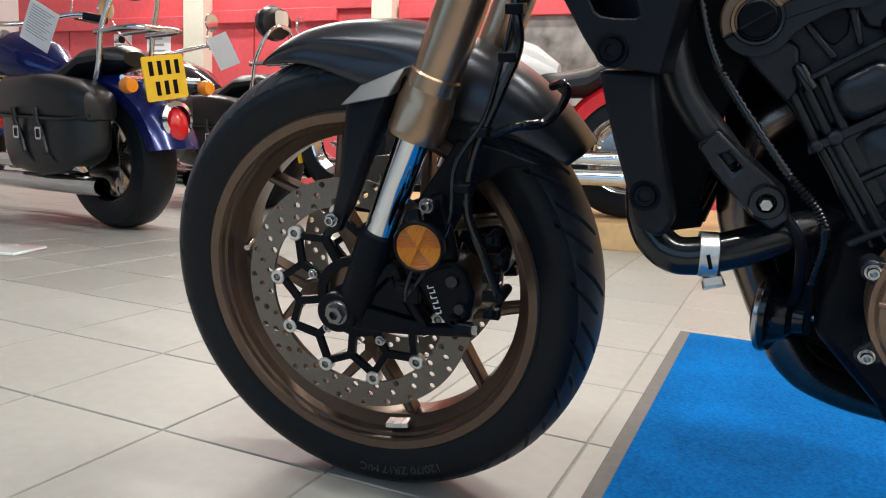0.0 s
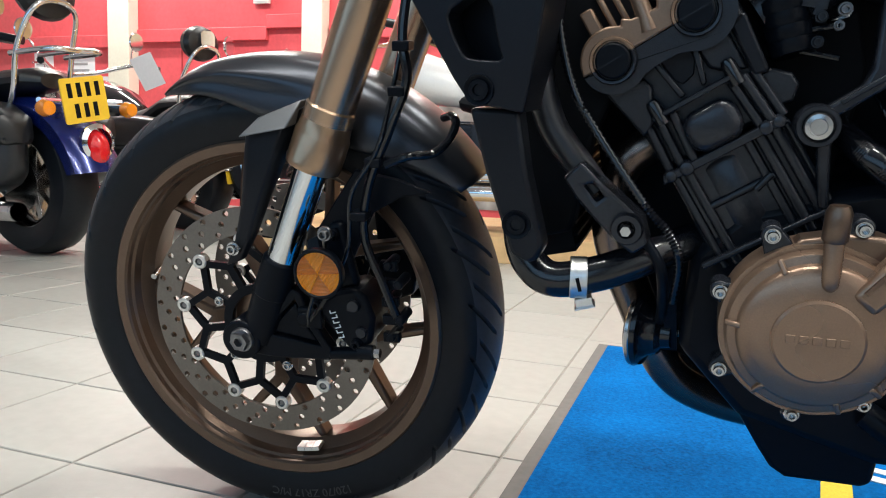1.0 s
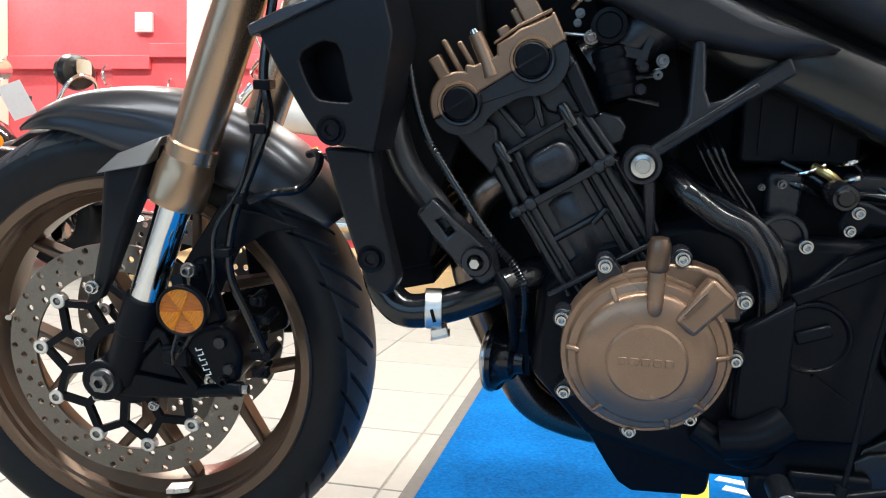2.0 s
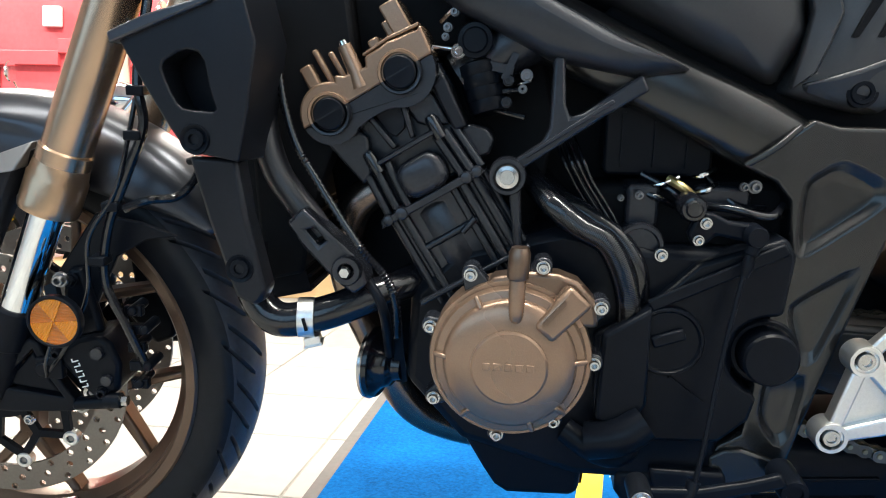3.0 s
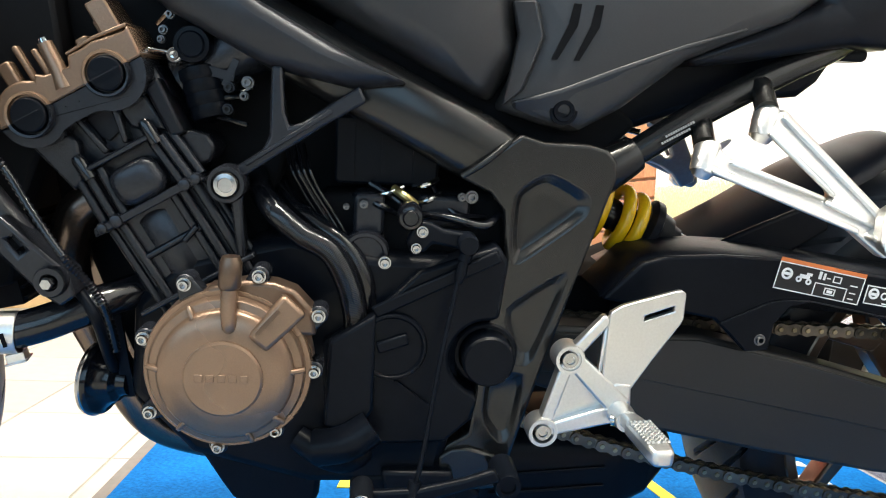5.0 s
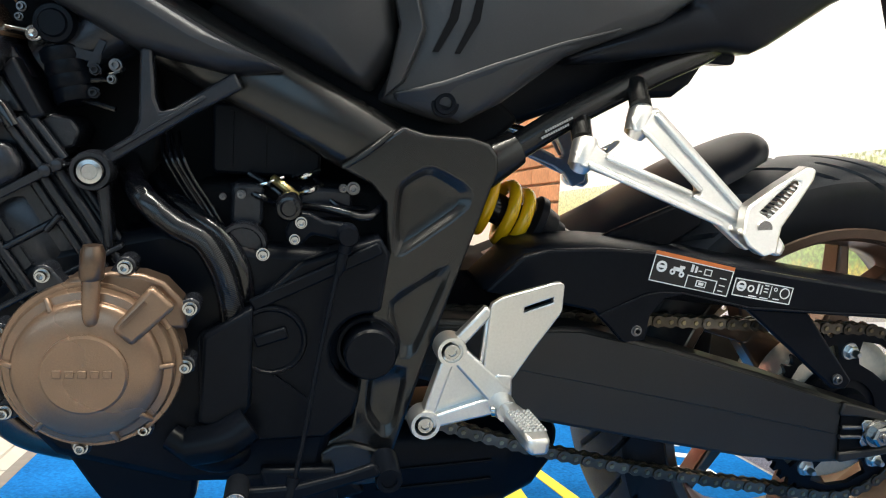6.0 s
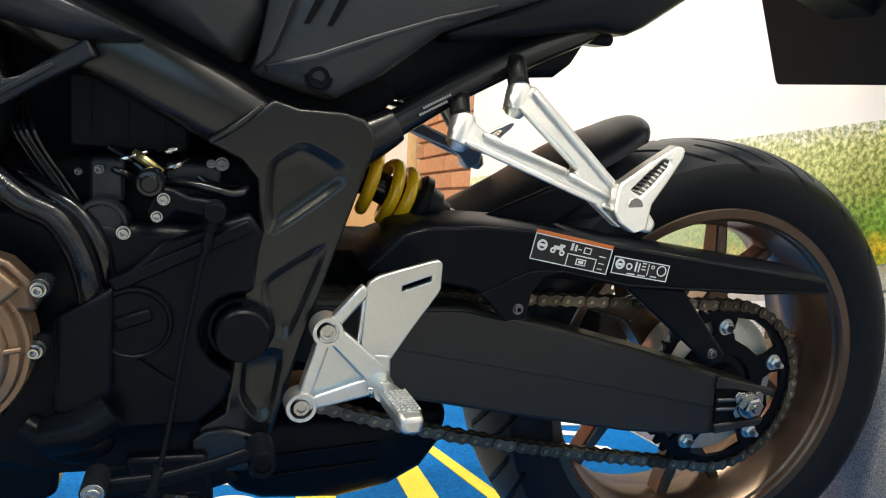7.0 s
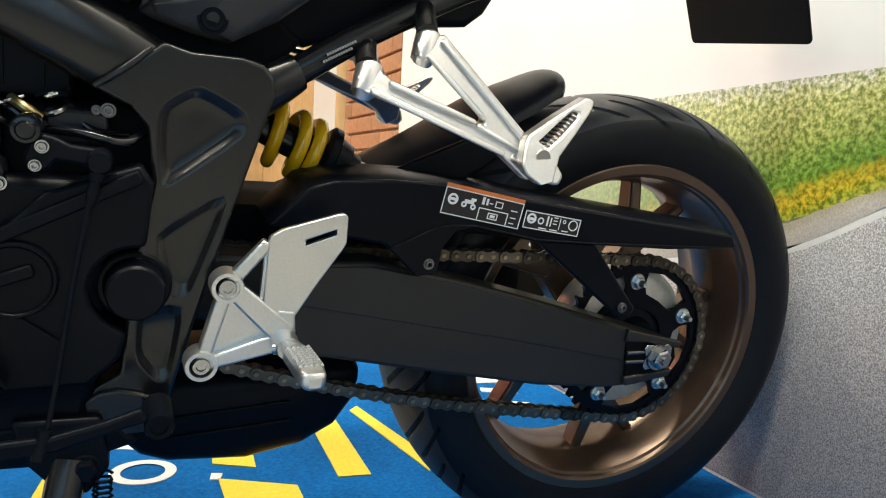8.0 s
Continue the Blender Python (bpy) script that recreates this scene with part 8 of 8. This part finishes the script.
    for s in (-1, 1):
        part("fork_tube", tube(bmesh.new(), [(-1.62, s * 0.1, 0.33), (-1.1, s * 0.1, 0.95)], 0.025, 16), CHROME, fw)
    part("headlamp", lathe(bmesh.new(), [(0, -0.09), (0.09, -0.08), (0.1, -0.04), (0.06, 0.09), (0, 0.1)], seg=32, m=pose(-1.25, 0, 0.85, 0, 0, -90)), CHROME, fw)
    low = ("tyre", "back_wheel", "spokes", "brake_disc", "front_wheel", "exhaust", "fork_tube", "back_mudguard", "number_plate", "plate_bar", "saddlebag", "bag_lid", "bag_strap", "buckle", "tail_light", "indicator", "frame_plate", "light_shell", "headlamp")
    for ob in t.children_recursive:
        if ob.name.split(".")[0] not in low:
            for v in ob.data.vertices:
                if v.co.z > 0.4:
                    v.co.z = 0.4 + (v.co.z - 0.4) * 1.12
    return t


def price_tag(m, w=0.16, h=0.23, lines=True):
    t = thing("price_sheet", m, "white printed sheet hanging from a handlebar", "paper sheet", "price sheets")
    part("sheet", prism(bmesh.new(), rounded(0, 0, w, h, 0.003), -0.0008, 0.0008), PAPER, t)
    if lines:
        bm = bmesh.new()
        for k in range(11):
            box(bm, -w * 0.4, w * (0.38 - 0.1 * (k % 3)), -0.0016, -0.0006, h * 0.4 - k * h * 0.065 - 0.004, h * 0.4 - k * h * 0.065)
        part("print_lines", bm, GREY_PRINT, t)
    return t


BLACK_PAINT = material("black_gloss_paint", (0.012, 0.012, 0.015), 0.15, coat=0.8)
cruiser(pose(-3.83, 1.72, 0, 3, 0, -8), "blue cruiser with black saddlebags and a yellow number plate", BLUE_PAINT)
cruiser(pose(-4.02, 3.0, 0, 3, 0, -8), "dark cruiser with a chrome backrest beside the blue one", BLACK_PAINT, plate=(0.42, 0.42))
cruiser(pose(-1.72, 3.05, 0.128, 3, 0, 4), "white and red cruiser on the pine platform", WHITE_PAINT, RED_PAINT, bags=False)
cruiser(pose(-3.2, 4.0, 0, 3, 0, 4), "red cruiser parked near the red wall", RED_PAINT, bags=False)
cruiser(pose(-5.7, 2.2, 0, 3, 0, -6), "blue cruiser at the end of the row", BLUE_PAINT, bags=False)
price_tag(pose(-4.25, 1.62, 0.93, 20, 30, 25), 0.15, 0.21)
price_tag(pose(-4.167, 2.8, 0.96, 10, -25, 30), 0.13, 0.2, False)

# small white floor stand at the foot of the row
stand_foot = thing("floor_stand", pose(-3.62, 0.93, 0, 0, 0, 20), "small white plastic foot of a floor stand", "floor stand")
bm = bmesh.new()
loft(bm, [[(x * f, y * f, z) for x, y in ((-0.14, -0.1), (0.14, -0.1), (0.14, 0.1), (-0.14, 0.1))] for z, f in ((0.001, 1.0), (0.012, 0.97), (0.018, 0.4))])
part("foot", bm, WHITE_PAINT, stand_foot, bevel=0.004)
part("stub", tube(bmesh.new(), [(0, 0, 0.015), (0, 0, 0.06)], 0.014), WHITE_PAINT, stand_foot)


# ---- floor tiles, last ----
def tile_mesh(w):
    bm = bmesh.new()
    b, g = 0.0015, 0.0022
    a0, a1 = g, w - g
    v = [(a0, a0, -0.004), (a1, a0, -0.004), (a1, a1, -0.004), (a0, a1, -0.004)]
    v += [(a0, a0, -b), (a1, a0, -b), (a1, a1, -b), (a0, a1, -b)]
    v += [(a0 + b, a0 + b, 0), (a1 - b, a0 + b, 0), (a1 - b, a1 - b, 0), (a0 + b, a1 - b, 0)]
    f = [(8, 9, 10, 11)] + [(i, (i + 1) % 4, (i + 1) % 4 + 4, i + 4) for i in range(4)] + [(i + 4, (i + 1) % 4 + 4, (i + 1) % 4 + 8, i + 8) for i in range(4)]
    add_mesh(bm, v, f)
    bmesh.ops.recalc_face_normals(bm, faces=bm.faces)
    me = bpy.data.meshes.new("floor_tile")
    bm.to_mesh(me)
    bm.free()
    me.materials.append(TILE_MAT)
    return me


TX0, TY0 = -1.85, -0.018
one_tile = tile_mesh(TILE)
rest = bmesh.new()
for i in range(-23, 14):
    for j in range(-13, 17):
        x, y = TX0 + i * TILE, TY0 + j * TILE
        if x > 2.3:
            continue
        if -9 <= i <= 5 and -3 <= j <= 13:
            ob = new("floor_tile", one_tile)
            ob.parent = floor
            ob.matrix_basis = pose(x, y, random.uniform(-0.0004, 0.0002), random.uniform(-0.05, 0.05), random.uniform(-0.05, 0.05), 0)
        else:
            w, g = TILE, 0.0022
            add_mesh(rest, [(x + g, y + g, 0), (x + w - g, y + g, 0), (x + w - g, y + w - g, 0), (x + g, y + w - g, 0), (x + g, y + g, -0.004), (x + w - g, y + g, -0.004), (x + w - g, y + w - g, -0.004), (x + g, y + w - g, -0.004)],
                     [(0, 1, 2, 3), (4, 5, 1, 0), (5, 6, 2, 1), (6, 7, 3, 2), (7, 4, 0, 3)])
tagged(part("floor_tiles_far", rest, TILE_MAT, floor, "tiles in the far parts of the floor"), kind="stuff")


# bricks of the wall past the panel
def brick_mesh(w):
    bm = bmesh.new()
    box(bm, 0, 0.03, 0, w, 0, 0.064)
    bmesh.ops.bevel(bm, geom=bm.edges[:], offset=0.003, segments=1, affect="EDGES")
    bmesh.ops.recalc_face_normals(bm, faces=bm.faces)
    me = bpy.data.meshes.new("brick")
    bm.to_mesh(me)
    bm.free()
    me.materials.append(BRICK)
    return me


whole, half_brick = brick_mesh(0.215), brick_mesh(0.1025)
for row in range(26):
    y = 1.865
    odd = row % 2
    while y < 2.71:
        short = (odd and y < 1.87) or y + 0.215 > 2.72
        if short and y + 0.1025 > 2.72:
            break
        ob = new("brick", half_brick if short else whole)
        ob.parent = brick_wall
        ob.matrix_basis = pose(WALL_X + random.uniform(-0.002, 0.002), y, 0.006 + row * 0.075, 0, random.uniform(-0.6, 0.6), random.uniform(-0.5, 0.5))
        y += (0.1025 if short else 0.215) + 0.0105
